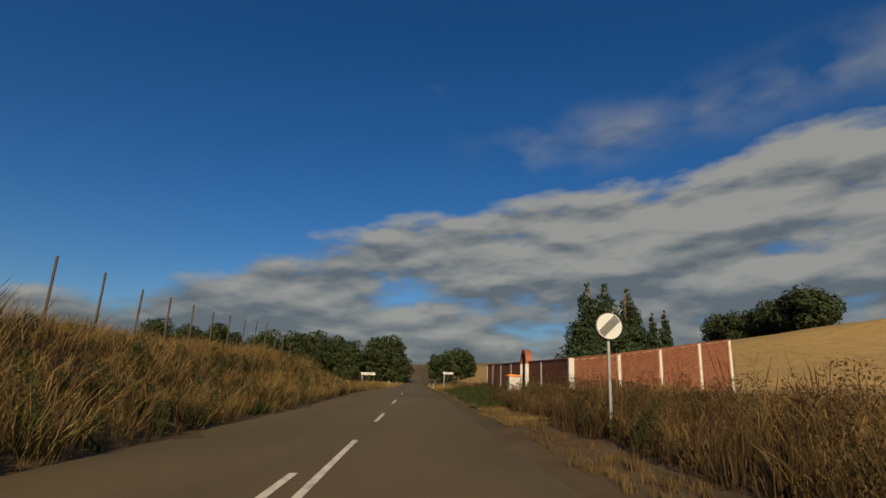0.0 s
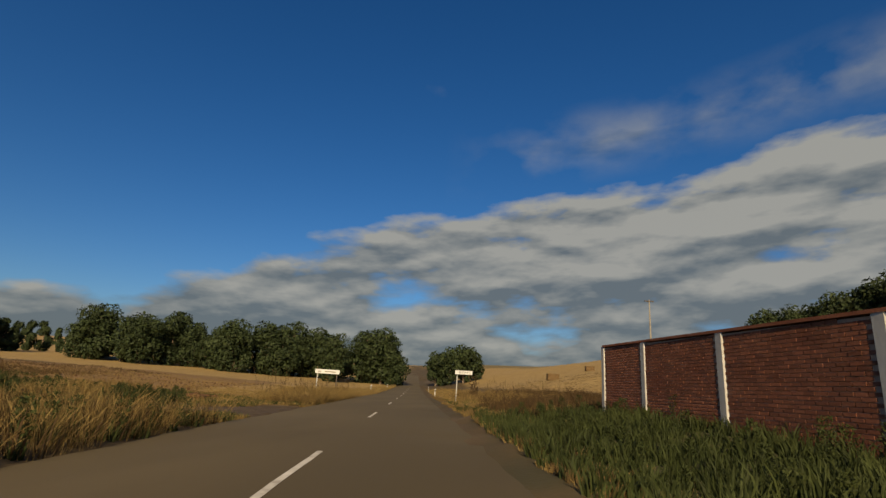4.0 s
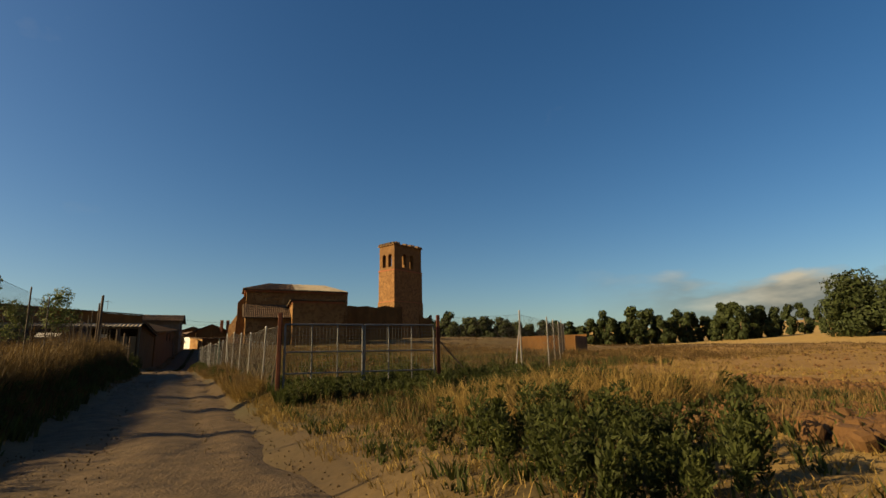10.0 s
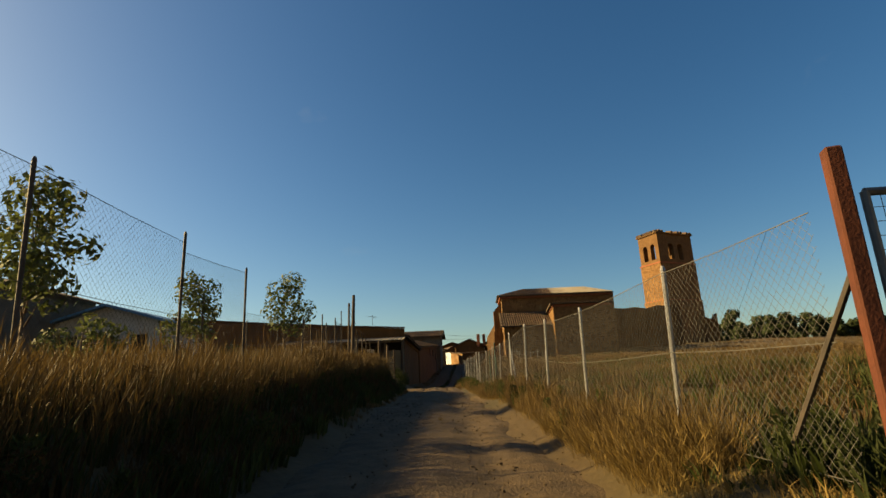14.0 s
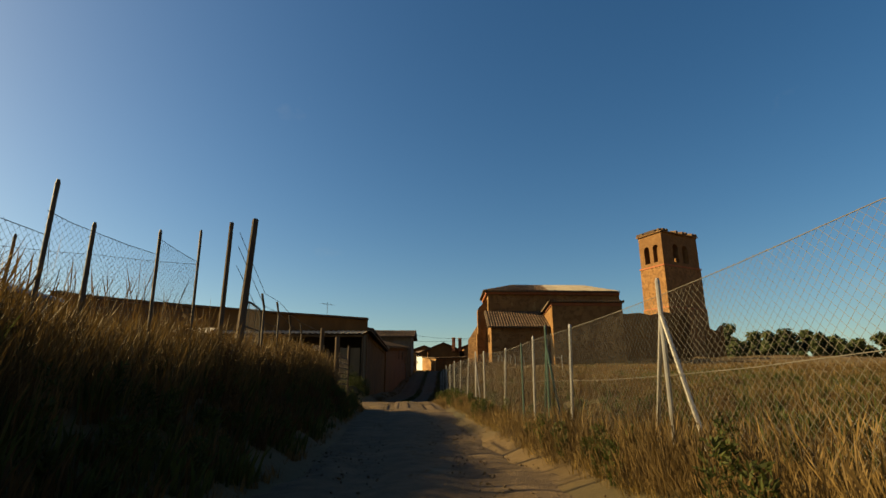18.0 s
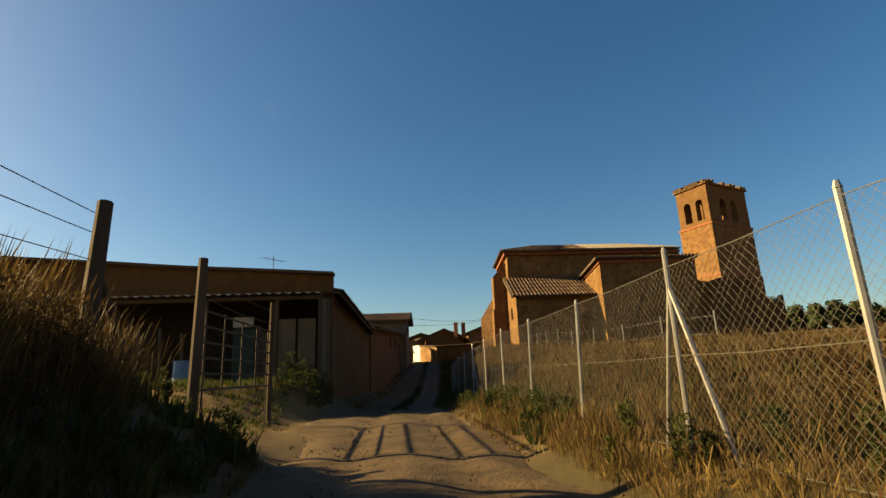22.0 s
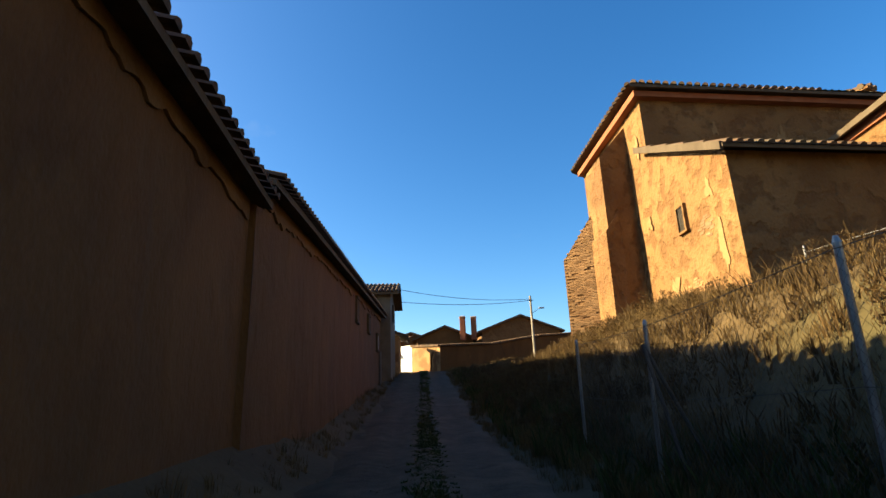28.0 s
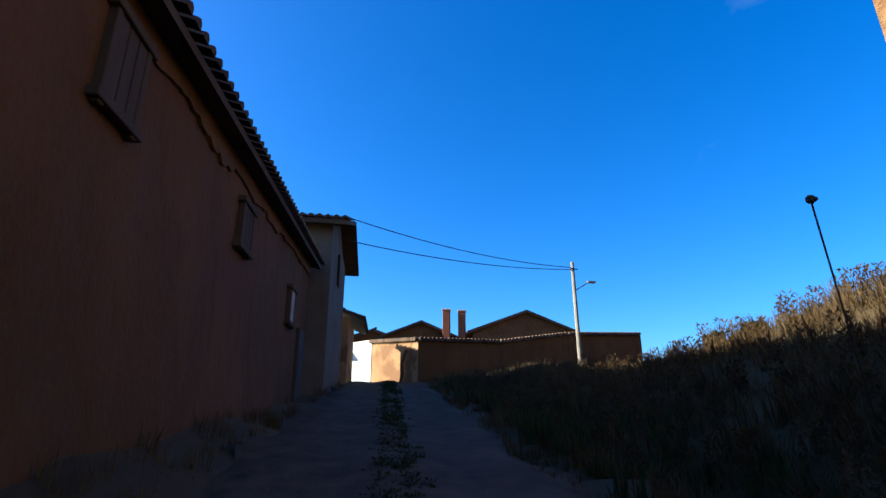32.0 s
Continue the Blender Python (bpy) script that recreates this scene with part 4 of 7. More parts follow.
# front wall of the first house, seen across the yard
g = Geo()
prof = [(-2.75, 6.05), (-4.2, 6.15), (-6.5, 6.3), (-9, 6.45), (-12, 6.7), (-16, 7.0), (-20, 7.35), (-25, 7.9)]
g.prism([tk(58.7, v, z) for v, z in prof] + [tk(58.7, -25, -1), tk(58.7, -2.75, -1)], tk(0.5, 0) - tk(0, 0))
part("gable_wall", g.wobble(0.06, 0.7, 9), M_ADOBE, ha, "bare adobe gable wall")
g = Geo()
for (va, za), (vb, zb) in zip(prof, prof[1:]):
    g.prism([tk(58.45, va, za), tk(58.45, vb, zb), tk(59.3, vb, zb + 0.05), tk(59.3, va, za + 0.05)], (0, 0, 0.12))
split_parts("coping_slab", g, M_TILE, ha)


def window_in(h, u, z, wd, ht, label, shutter=M_WOOD):
    v = face_v(u) + 0.1
    rot = Matrix.Rotation(math.atan2(TU[1], TU[0]) - 0.0863, 3, "Z")
    # the wall has no hole: a near-black panel paints the dark inside
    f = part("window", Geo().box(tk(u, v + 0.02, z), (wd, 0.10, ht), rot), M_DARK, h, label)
    for du in (-wd / 2, wd / 2):
        part("jamb", Geo().cbox(tk(u + du, v + 0.05, z), (0.09, 0.12, ht + 0.15), 0.01, rot), M_WOOD, f)
    for dz_ in (-ht / 2, ht / 2):
        part("sill" if dz_ < 0 else "lintel", Geo().cbox(tk(u, v + 0.06, z + dz_), (wd + 0.22, 0.16, 0.10), 0.01, rot), M_WOOD, f)
    for j in range(3):
        part("shutter_board", Geo().cbox(tk(u + wd * (j - 1) / 3.2, v + 0.075, z), (wd / 3.6, 0.04, ht * 0.92), 0.008, rot), shutter, f)


window_in(hb, 84.3, 4.95, 0.6, 0.95, "small wooden window with grey boards", M_WOOD)
window_in(hb, 88.6, 5.0, 0.6, 0.8, "small dark wooden window")
window_in(hb, 93.2, 4.6, 0.55, 0.9, "small window with a pale frame", M_WHITE)
rot_f = Matrix.Rotation(math.atan2(TU[1], TU[0]) - 0.0863, 3, "Z")
dz0 = gz(tk(95, face_v(95) + 0.3))
part("door", Geo().cbox(tk(95.0, face_v(95) + 0.14, dz0 + 1.0), (0.9, 0.12, 2.05), 0.02, rot_f), M_DARKIRON, hb, "dark wooden plank door")
# two-storey house at the end of the row
hd = thing("tall_house", tk(98.4, -2.7, 3.35), "two-storey house of pale grey render under a tile roof", "house")
tblk = tblock(96.4, 101.9, -8.2, -2.05, -1.0, 8.15)
part("wall", tblk.wobble(0.03, 0.7), M_GREYRENDER, hd, "pale grey rendered wall")
e0, e1 = tk(95.9, -8.5, 8.1), tk(95.9, -1.5, 8.1)
t0, t1 = tk(99.2, -8.5, 9.3), tk(99.2, -1.5, 9.3)
f0, f1 = tk(102.4, -8.5, 8.1), tk(102.4, -1.5, 8.1)
part("roof_deck", slab([e0, e1, t1, t0], 0.16).prism([t0, t1, f1, f0], (0, 0, -0.16)), M_WOOD, hd)
split_parts("roof_tile", tiled(e0 + Vector((0, 0, .03)), e1 + Vector((0, 0, .03)), t1, t0, 0.26, 0.10, lip=0.06), M_TILE, hd, "clay barrel tile")
part("gable", Geo().prism([tk(96.4, -2.1, 8.0), tk(101.9, -2.1, 8.0), tk(99.2, -2.1, 9.1)], tk(0, -0.3) - tk(0, 0)), M_GREYRENDER, hd)
# near-black panel in place of a shaded recess
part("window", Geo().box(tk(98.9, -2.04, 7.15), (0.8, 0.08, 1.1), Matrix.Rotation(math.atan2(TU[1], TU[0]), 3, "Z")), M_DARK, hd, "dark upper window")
he = thing("low_house", tk(104.4, -3.7, 3.9), "low house with a tiled eave beyond the row", "house")
part("wall", tblock(102.0, 105.8, -7.7, -1.8, -1, 6.0).wobble(0.04, 0.8), M_PLASTER, he)
e0, e1, t1, t0 = tk(101.9, -1.2, 6), tk(106, -1.2, 6), tk(106, -4.7, 7.3), tk(101.9, -4.7, 7.3)
part("roof_deck", slab([e0, e1, t1, t0], 0.12), M_WOOD, he)
part("roof", tiled(e0, e1, t1, t0, 0.26, 0.10, lip=0.05), M_TILE, he)

# ---- walled yard across the end of the track ----
yard = thing("garden_wall", tk(104, 1.3, 3.3), "tall adobe garden wall with a tile coping and a cracked corner", "wall")


def wall_run(pts, thick, material, name, label=""):
    for (ua, va, za), (ub, vb, zb) in zip(pts, pts[1:]):
        d = (tk(ub, vb) - tk(ua, va)).normalized()
        nrm = Vector((-d.y, d.x, 0)) * thick
        g = Geo()
        k = max(1, int((tk(ub, vb) - tk(ua, va)).length / 1.0))
        for i in range(k):
            s0, s1 = i / k, (i + 1) / k
            a, b = tk(ua, va).lerp(tk(ub, vb), s0), tk(ua, va).lerp(tk(ub, vb), s1)
            z0, z1 = za + (zb - za) * s0, za + (zb - za) * s1
            g.prism([(a.x, a.y, 0), (b.x, b.y, 0), (b.x, b.y, z1), (a.x, a.y, z0)], nrm)
        part(name, g.wobble(0.04, 0.9, ua), material, yard, label)
        g = Geo()
        for i in range(int((tk(ub, vb) - tk(ua, va)).length / 0.22)):
            s = (i + 0.5) * 0.22 / (tk(ub, vb) - tk(ua, va)).length
            p = tk(ua, va).lerp(tk(ub, vb), s) + nrm * 0.5
            p.z = za + (zb - za) * s + 0.06
            side = nrm.normalized() * (thick * 0.5 + 0.16)
            g.tube(p - side, p + side, 0.11, 0.11, 6)
        part("coping", g, M_TILE, yard)


wall_run([(107.7, -1.0, 5.75), (104.0, 1.3, 5.4)], 0.45, M_PLASTER, "lit_wall", "ochre rendered wall with a long crack")
wall_run([(104.0, 1.3, 5.4), (105.5, 5.6, 5.6), (106.7, 9.8, 6.3), (108.5, 15.2, 6.7)], 0.45, M_ADOBE, "wall", "plain adobe wall")
part("crack", Geo().prism([tk(104.52, 0.84, 5), tk(104.75, 0.64, 4.4), tk(104.7, 0.7, 3.9), tk(104.9, 0.52, 3.4), tk(104.96, 0.46, 3.4), tk(104.8, 0.6, 4), tk(104.86, 0.54, 4.45), tk(104.6, 0.76, 5.05)], (tk(-0.04, -0.05) - tk(0, 0))), M_ADOBE, yard)
rg = Matrix.Rotation(math.atan2((tk(109.1, -3) - tk(107.7, -1.8)).y, (tk(109.1, -3) - tk(107.7, -1.8)).x), 3, "Z")
gate2 = thing("yard_gate", tk(108.4, -2.4, 3.3), "pale blue sheet metal yard gate in the garden wall", "gate")
for j in range(2):
    part("leaf", Geo().cbox(tk(107.95 + j * 0.6, -1.25 - j * 0.5, 4.75), (0.88, 0.05, 2.3), 0.01, rg), M_BLUEDOOR, gate2)
hf = thing("ochre_house", tk(111.5, -4.8, 3.4), "low ochre house with two small windows beyond the gate", "house")
part("wall", Geo().prism([tk(109.1, -3.1, 0.4), tk(116.5, -6.2, 0.4), tk(120.5, -1.8, 0.4), tk(112.5, 0.7, 0.4)], (0, 0, 5.3)).wobble(0.04, 0.7), M_PLASTER, hf)
e0, e1, t1, t0 = tk(108.8, -3.3, 5.7), tk(116.8, -6.6, 5.7), tk(119.1, -3.6, 7.2), tk(111.1, -0.8, 7.2)
part("roof", slab([e0, e1, t1, t0], 0.15), M_TILE, hf)
for s in (0.3, 0.62):
    p = tk(109.1, -3.1).lerp(tk(116.5, -6.2), s)
    part("window", Geo().box((p.x, p.y, 3.9), (0.7, 0.2, 1.1), Matrix.Rotation(math.atan2((tk(116.5, -6.2) - tk(109.1, -3.1)).y, (tk(116.5, -6.2) - tk(109.1, -3.1)).x), 3, "Z")), M_DARK, hf)


def gable_house(name, label, u, v0, v1, depth, zb, ze, za, wallm, roofm):
    """A house that turns its gable to the track."""
    h = thing(name, tk(u, (v0 + v1) / 2, zb), label, "house")
    m_ = (v0 + v1) / 2
    g = Geo().prism([tk(u, v0, 0), tk(u, v0, ze), tk(u, m_, za), tk(u, v1, ze), tk(u, v1, 0)], tk(depth, 0) - tk(0, 0))
    part("wall", g.wobble(0.04, 0.8, u), wallm, h)
    for a, b in ((v0 - 0.5, m_), (v1 + 0.5, m_)):
        e = ze - 0.5 * (za - ze) / (m_ - v0)
        part("roof", slab([tk(u - 0.4, a, e + 0.18), tk(u + depth, a, e + 0.18), tk(u + depth, b, za + 0.18), tk(u - 0.4, b, za + 0.18)], 0.2), roofm, h, "tiled roof slope")
    return h


gable_house("stone_house", "stone house with a low gable", 118, 6.3, 14.9, 10, 4, 8.2, 9.8, M_STONE, M_TILE)
gable_house("adobe_barn", "adobe barn with a broad low gable behind the wall", 119, -0.6, 5.4, 9, 4, 7.7, 8.9, M_ADOBE, M_TILE)
gable_house("adobe_barn", "small adobe barn with a broken ridge", 121, -4.2, 1.6, 8, 4, 7.5, 8.5, M_ADOBE, M_TILE)
for v, h_ in ((4.3, 9.85), (5.5, 9.8)):
    c = thing("chimney", tk(118, v, 7.5), "tall square brick chimney above the barn roof", "chimney", "pair of chimneys")
    part("shaft", Geo().cbox(tk(118.3, v, 8.6), (0.55, 0.55, 2 * (h_ - 8.6)), 0.03), M_BRICK, c)
    part("cap", Geo().cbox(tk(118.3, v, h_), (0.62, 0.62, 0.12), 0.02), M_MORTAR, c)

pole = thing("power_pole", tk(99.4, 6.5, gz(tk(101, 8.2))), "concrete power pole with a small street lamp", "pole")
part("shaft", Geo().tube(tk(101, 8.2, 2.35), tk(101, 8.2, 8.7), 0.11, 0.075, 8), M_CONCRETE, pole)
part("lamp_arm", Geo().tube(tk(101, 8.2, 7.35), tk(100.8, 8.8, 7.7), 0.025, n=6), M_STEEL, pole)
part("lamp_head", Geo().cbox(tk(100.75, 8.95, 7.73), (0.16, 0.4, 0.09), 0.02, Matrix.Rotation(math.atan2(TU[1], TU[0]), 3, "Z")), M_STEEL, pole)
part("bracket", Geo().tube(tk(100.9, 8, 8.35), tk(100.9, 8.4, 8.35), 0.03, n=6), M_DARKIRON, pole)
for z0, z1, sag, nm in ((8.45, 8.3, 0.3, 0), (8.35, 7.5, 0.25, 1)):
    a, b = tk(101, 8.1, z0), tk(96.3, -1.45, z1)
    pts = [a.lerp(b, s / 12) - Vector((0, 0, sag * 4 * (s / 12) * (1 - s / 12))) for s in range(13)]
    solo("power_cable", Geo().path(pts, 0.018, 5), M_SIGNBLACK, "black twisted power cable slung across the track", "cable", "cables")

ant = thing("roof_antenna", tk(63, -6.5, 6.6), "thin television antenna on the adobe house", "antenna")
part("mast", Geo().tube(tk(63, -6.5, 6.3), tk(63, -6.5, 8.0), 0.018, n=6), M_DARKIRON, ant)
part("boom", Geo().tube(tk(62.5, -6.8, 7.8), tk(63.5, -6.2, 7.8), 0.01, n=5), M_DARKIRON, ant)
for k in range(5):
    q = tk(62.5 + 0.25 * k, -6.8 + 0.15 * k, 7.8)
    part("element", Geo().tube(q - Vector((0, 0.3, 0)), q + Vector((0, 0.3, 0)), 0.006, n=4), M_DARKIRON, ant)
# ---- fences ----
def link_mesh(length, height, pitch=0.085, r=0.0014):
    """Chain link: two sets of crossing wires, in its own axes: x along, z up."""
    g = Geo()
    span = length + height
    k = int(span / pitch)
    for sgn in (1, -1):
        for i in range(k + 1):
            x0 = -height + i * pitch
            z0, z1 = 0.0, height
            a, b = x0, x0 + height
            if a < 0:
                z0, a = -a, 0.0
            if b > length:
                z1, b = height - (b - length), length
            if b - a < 0.02:
                continue
            if sgn < 0:
                a, b = length - a, length - b
            g.tube((a, 0.004 * sgn, z0), (b, 0.004 * sgn, z1), r, n=3, caps=False)
    return g


RIGHT_V = 2.62
posts_r = [14.0, 17.4, 20.5, 23.3, 29.5, 32.0, 35.4, 38.9, 43.9, 46.8, 49.5, 52.2, 57.4, 59.7, 63.0, 66.3, 69.4, 72.2]
fence_r = thing("chain_link_fence", tk(45, RIGHT_V, gz(tk(45, RIGHT_V))), "chain-link fence on galvanised posts along the grassy bank", "fence")


def fence_post(parent, u, v, h, r=0.03, lean=(0, 0), material=M_STEEL, label=""):
    p = on(tk(u, v), -0.3)
    top = tk(u + lean[0], v + lean[1], gz(tk(u, v)) + h)
    po = part("post", Geo().tube(p, top, r, n=8), material, parent, label)
    part("post_cap", Geo().tube(top, top + Vector((0, 0, 0.05)), r * 1.15, r * 0.6, 8), material, po)
    return top


def link_panel(parent, u0, v0, u1, v1, h, lift=0.08, material=M_LINK, rr=0.0014, drop=0.0):
    a, b = on(tk(u0, v0), lift), on(tk(u1, v1), lift)
    flat = Vector((b.x - a.x, b.y - a.y, 0)).length
    g = link_mesh(flat, h, r=rr)
    d = (b - a) / flat
    g.v = [tuple(a + d * x + Vector((0, 0, z)) + Vector((-d.y, d.x, 0)) * y) for x, y, z in g.v]
    pn = part("mesh_panel", g, material, parent, "galvanised chain-link mesh")
    for z in (0.02, h * 0.5, h):
        part("tension_wire", Geo().path([a + Vector((0, 0, z)), a.lerp(b, 0.5) + Vector((0, 0, z - 0.015)), b + Vector((0, 0, z))], 0.004, 4), material, pn)


rng = random.Random(11)
for k, u in enumerate(posts_r):
    h = 1.85
    lean = (rng.uniform(-0.05, 0.05), rng.uniform(0.0, 0.10))
    fence_post(fence_r, u, RIGHT_V, h, 0.027, lean, M_STEEL)
ends = sorted([11.6, 26.1, 30.8, 41.0, 54.8] + posts_r)
for a, b in zip(ends, ends[1:]):
    link_panel(fence_r, a, RIGHT_V, b, RIGHT_V, 1.72)
for u, m_ in ((41.0, M_STEEL), (54.8, M_STEEL), (69.4, M_DARKIRON), (30.8, M_GREENPAINT), (26.1, M_STEEL)):
    base = on(tk(u, RIGHT_V))
    tp = base + Vector((0, 0, 1.6))
    if u != 69.4:
        fence_post(fence_r, u, RIGHT_V, 1.95, 0.026, (0, 0), m_)
    for du, dv in (((-0.6, 0.1), (-0.3, 0.55)) if u == 69.4 else ((-0.6, 0.1), (0.6, 0.05))):
        part("brace", Geo().tube(tp, on(tk(u + du, RIGHT_V + dv), -0.2), 0.024, n=7), m_, fence_r, "diagonal brace tube")
fence_post(fence_r, 33.0, RIGHT_V, 1.8, 0.026, (0, 0), M_GREENPAINT, "dark green painted post")
# second line of short posts on the slope
fence_s = thing("wire_fence", tk(60, 9, gz(tk(60, 9))), "low wire fence of thin steel posts below the church", "fence")
for k in range(9):
    u = 50 + k * 2.9
    fence_post(fence_s, u, 8.8 - 0.02 * (u - 50), 1.1, 0.02)
for z in (0.5, 1.0):
    part("wire", Geo().path([on(tk(50 + k * 2.9, 8.8 - 0.058 * k), z) for k in range(9)], 0.004, 4), M_STEEL, fence_s)

# gate at the field corner
fg = thing("field_gate", tk(11.8, 5, gz(tk(11.8, 5))), "galvanised tube and mesh field gate between rusty posts", "gate")
GA, GB = on(tk(11.3, 2.62)), on(tk(11.0, 7.1))
GATE_TOP = 2.22
for p, lab in ((GA, "rust-red steel gate post"), (GB, "dark steel gate post")):
    part("gate_post", Geo().cbox(Vector((p.x, p.y, (p.z - 0.2 + GATE_TOP + 0.3) / 2)), (0.10, 0.10, GATE_TOP + 0.5 - p.z), 0.012), M_RUST, fg, lab)
gd = (GB - GA)
gd.z = 0
gl_ = gd.length
gd.normalize()
up = Vector((0, 0, 1))
zb_, zt_ = max(GA.z, GB.z) + 0.02, GATE_TOP
for j, (s0, s1) in enumerate(((0.14, gl_ * 0.5 - 0.03), (gl_ * 0.5 + 0.03, gl_ - 0.14))):
    at = lambda s, z: Vector((GA.x, GA.y, 0)) + gd * s + up * z
    leaf = part("gate_leaf", Geo().path([at(s0, zb_), at(s0, zt_), at(s1, zt_), at(s1, zb_), at(s0, zb_)], 0.027, 8), M_GATE, fg, "galvanised gate leaf")
    for q in (1, 2):
        s = s0 + (s1 - s0) * q / 3
        part("upright", Geo().tube(at(s, zb_), at(s, zt_), 0.018, n=6), M_GATE, leaf)
    for z in (0.95, 1.5):
        part("mid_rail", Geo().tube(at(s0, z), at(s1, z), 0.02, n=6), M_GATE, leaf)
    g = Geo()
    for q in range(1, int((s1 - s0) / 0.09)):
        g.tube(at(s0 + q * 0.09, 0.95), at(s0 + q * 0.09, zt_), 0.0025, n=3, caps=False)
    for q in range(1, int((zt_ - 0.95) / 0.09)):
        g.tube(at(s0, 0.95 + q * 0.09), at(s1, 0.95 + q * 0.09), 0.0025, n=3, caps=False)
    part("welded_mesh", g, M_GATE, leaf)
part("latch", Geo().cbox(Vector((GA.x, GA.y, 0)) + gd * (gl_ * 0.5) + up * 1.35, (0.22, 0.06, 0.28), 0.01), M_GATE, fg)
part("stay", Geo().tube(Vector((GA.x, GA.y, 1.8)), on(tk(12.5, 2.62), -0.1), 0.024, n=6), M_DARKIRON, fg)
part("stay", Geo().tube(Vector((GB.x, GB.y, 1.8)), on(tk(10.9, 8.4), -0.1), 0.024, n=6), M_DARKIRON, fg)
# fence on from the gate along the ploughed field
fence_f = thing("field_fence", tk(14, 12, gz(tk(14, 12))), "chain-link fence on galvanised posts beside the ploughed field", "fence")
fp = [(11.0, 7.1), (12.6, 11.2), (14.6, 14.0), (17.4, 16.6), (20.4, 19.4), (23.5, 22.2), (26.6, 25.0)]
for u, v in fp[1:]:
    fence_post(fence_f, u, v, 2.1, 0.03)
for (ua, va), (ub, vb) in zip(fp, fp[1:]):
    link_panel(fence_f, ua, va, ub, vb, 1.9)
part("brace", Geo().tube(on(tk(12.6, 11.2), 1.7), on(tk(11.6, 10.2)), 0.024, n=6), M_STEEL, fence_f)

# left bank fence of dark iron posts
fence_l = thing("bank_fence", tk(18, -3.6, gz(tk(18, -3.6))), "chain-link fence on thin dark iron posts along the bank", "fence")
lp = [(3.6, 2.7), (6.8, 3.0), (9.8, 3.3), (13.0, 3.4), (15.9, 3.5), (18.5, 3.5), (22.9, 3.0), (24.3, 2.95), (25.6, 3.42), (26.3, 3.2), (27.9, 3.55), (29.3, 4.0)]
for u, zt in lp:
    base = tk(u, -3.6)
    fence_post(fence_l, u, -3.6, zt - gz(base), 0.022, (rng.uniform(-0.08, 0.08), rng.uniform(-0.08, 0.05)), M_DARKIRON)
for (ua, za), (ub, zb) in zip(lp, lp[1:]):
    link_panel(fence_l, ua, -3.62, ub, -3.62, min(za - gz(tk(ua, -3.6)), zb - gz(tk(ub, -3.6))) - 0.15)
rowb = [(29.3, -3.6), (28.6, -4.9), (28.3, -5.9), (28.0, -6.9), (27.6, -8.2)]
for u, v in rowb[1:]:
    fence_post(fence_l, u, v, 3.6 - gz(tk(u, v)), 0.022, (rng.uniform(-0.05, 0.05), rng.uniform(-0.05, 0.05)), M_DARKIRON)
for (ua, va), (ub, vb) in zip(rowb, rowb[1:]):
    link_panel(fence_l, ua, va, ub, vb, 1.6)
hut = thing("metal_hutch", on(tk(37.5, -6.8)), "low hutch with a pale sheet roof behind the bank", "hutch")
hz = gz(tk(37.5, -6.8))
part("body", Geo().cbox(tk(37.5, -6.8, hz + 0.4), (0.8, 1.0, 0.9), 0.02), M_WOOD, hut)
part("roof_sheet", slab([tk(36.9, -6.2, 3.0), tk(36.9, -7.4, 3.0), tk(38.1, -7.4, 3.3), tk(38.1, -6.2, 3.3)], 0.04), M_WHITE, hut, "pale sheet roof catching the sun")
for du in (-0.45, 0.45):
    part("prop", Geo().tube(tk(37.5 + du, -6.8, hz), tk(37.5 + du, -6.8, 3.1), 0.03, n=6), M_WOOD, hut)
for u, v, zt, r, lean, lab in ((30.3, -3.5, 4.5, 0.05, 0.05, "slim dark wooden post"), (31.5, -3.55, 5.1, 0.09, 0.52, "thick leaning wooden post"), (42.3, -3.5, 3.75, 0.11, 0.1, "split wooden gate post"), (44.75, -3.2, 3.6, 0.09, 0.05, "rough wooden gate post"), (49.25, -3.1, 3.5, 0.07, 0.03, "dark wooden gate post")):
    w = thing("wooden_post", on(tk(u, v)), lab + " set in the bank", "post", "wooden posts")
    b0, b1 = on(tk(u, v), -0.4), tk(u + lean, v, zt)
    part("post", Geo().tube(b0, b1, r, r * 0.78, 9).wobble(0.02, 3.0, u), M_DARKWOOD, w)
    if u == 42.3:
        part("prop", Geo().tube(b1.lerp(b0, 0.35), on(tk(u + 1.1, v + 0.2), -0.2), r * 0.5, n=7), M_DARKWOOD, w)
fence_b = thing("barbed_fence", tk(36, -3.6, gz(tk(36, -3.6))), "sagging wire fence on bent-topped posts coloured dark as if backlit", "fence")
bp = [(33.55, 3.62), (35.1, 3.65), (36.7, 3.5), (38.5, 3.45)]
# these posts take the dark iron colour to imitate their shaded, backlit side
for u, zt in bp:
    top = tk(u, -3.6, zt - 0.3)
    po = part("post", Geo().tube(on(tk(u, -3.6), -0.3), top, 0.026, n=8), M_DARKIRON, fence_b)
    part("bent_top", Geo().tube(top, top + Vector((0, 0, 0.3)) + (tk(-0.28, 0) - tk(0, 0)), 0.026, n=8), M_DARKIRON, po)
for k, zo in enumerate((0.35, 0.05, -0.35)):
    pts = [tk(31.2, -3.6, 4.2 + zo)] + [tk(u, -3.6, z + zo - 0.3) for u, z in bp] + [tk(42.3, -3.55, 3.3 + zo * 0.8)]
    part("wire", Geo().path(pts, 0.006, 4), M_DARKIRON, fence_b)
bed = thing("iron_bedframe", on(tk(32.0, -3.5)), "old curved iron gate frame used as a fence panel", "frame")
fz = gz(tk(32.6, -3.6))
fat = lambda u, z: tk(u, -3.6, z)
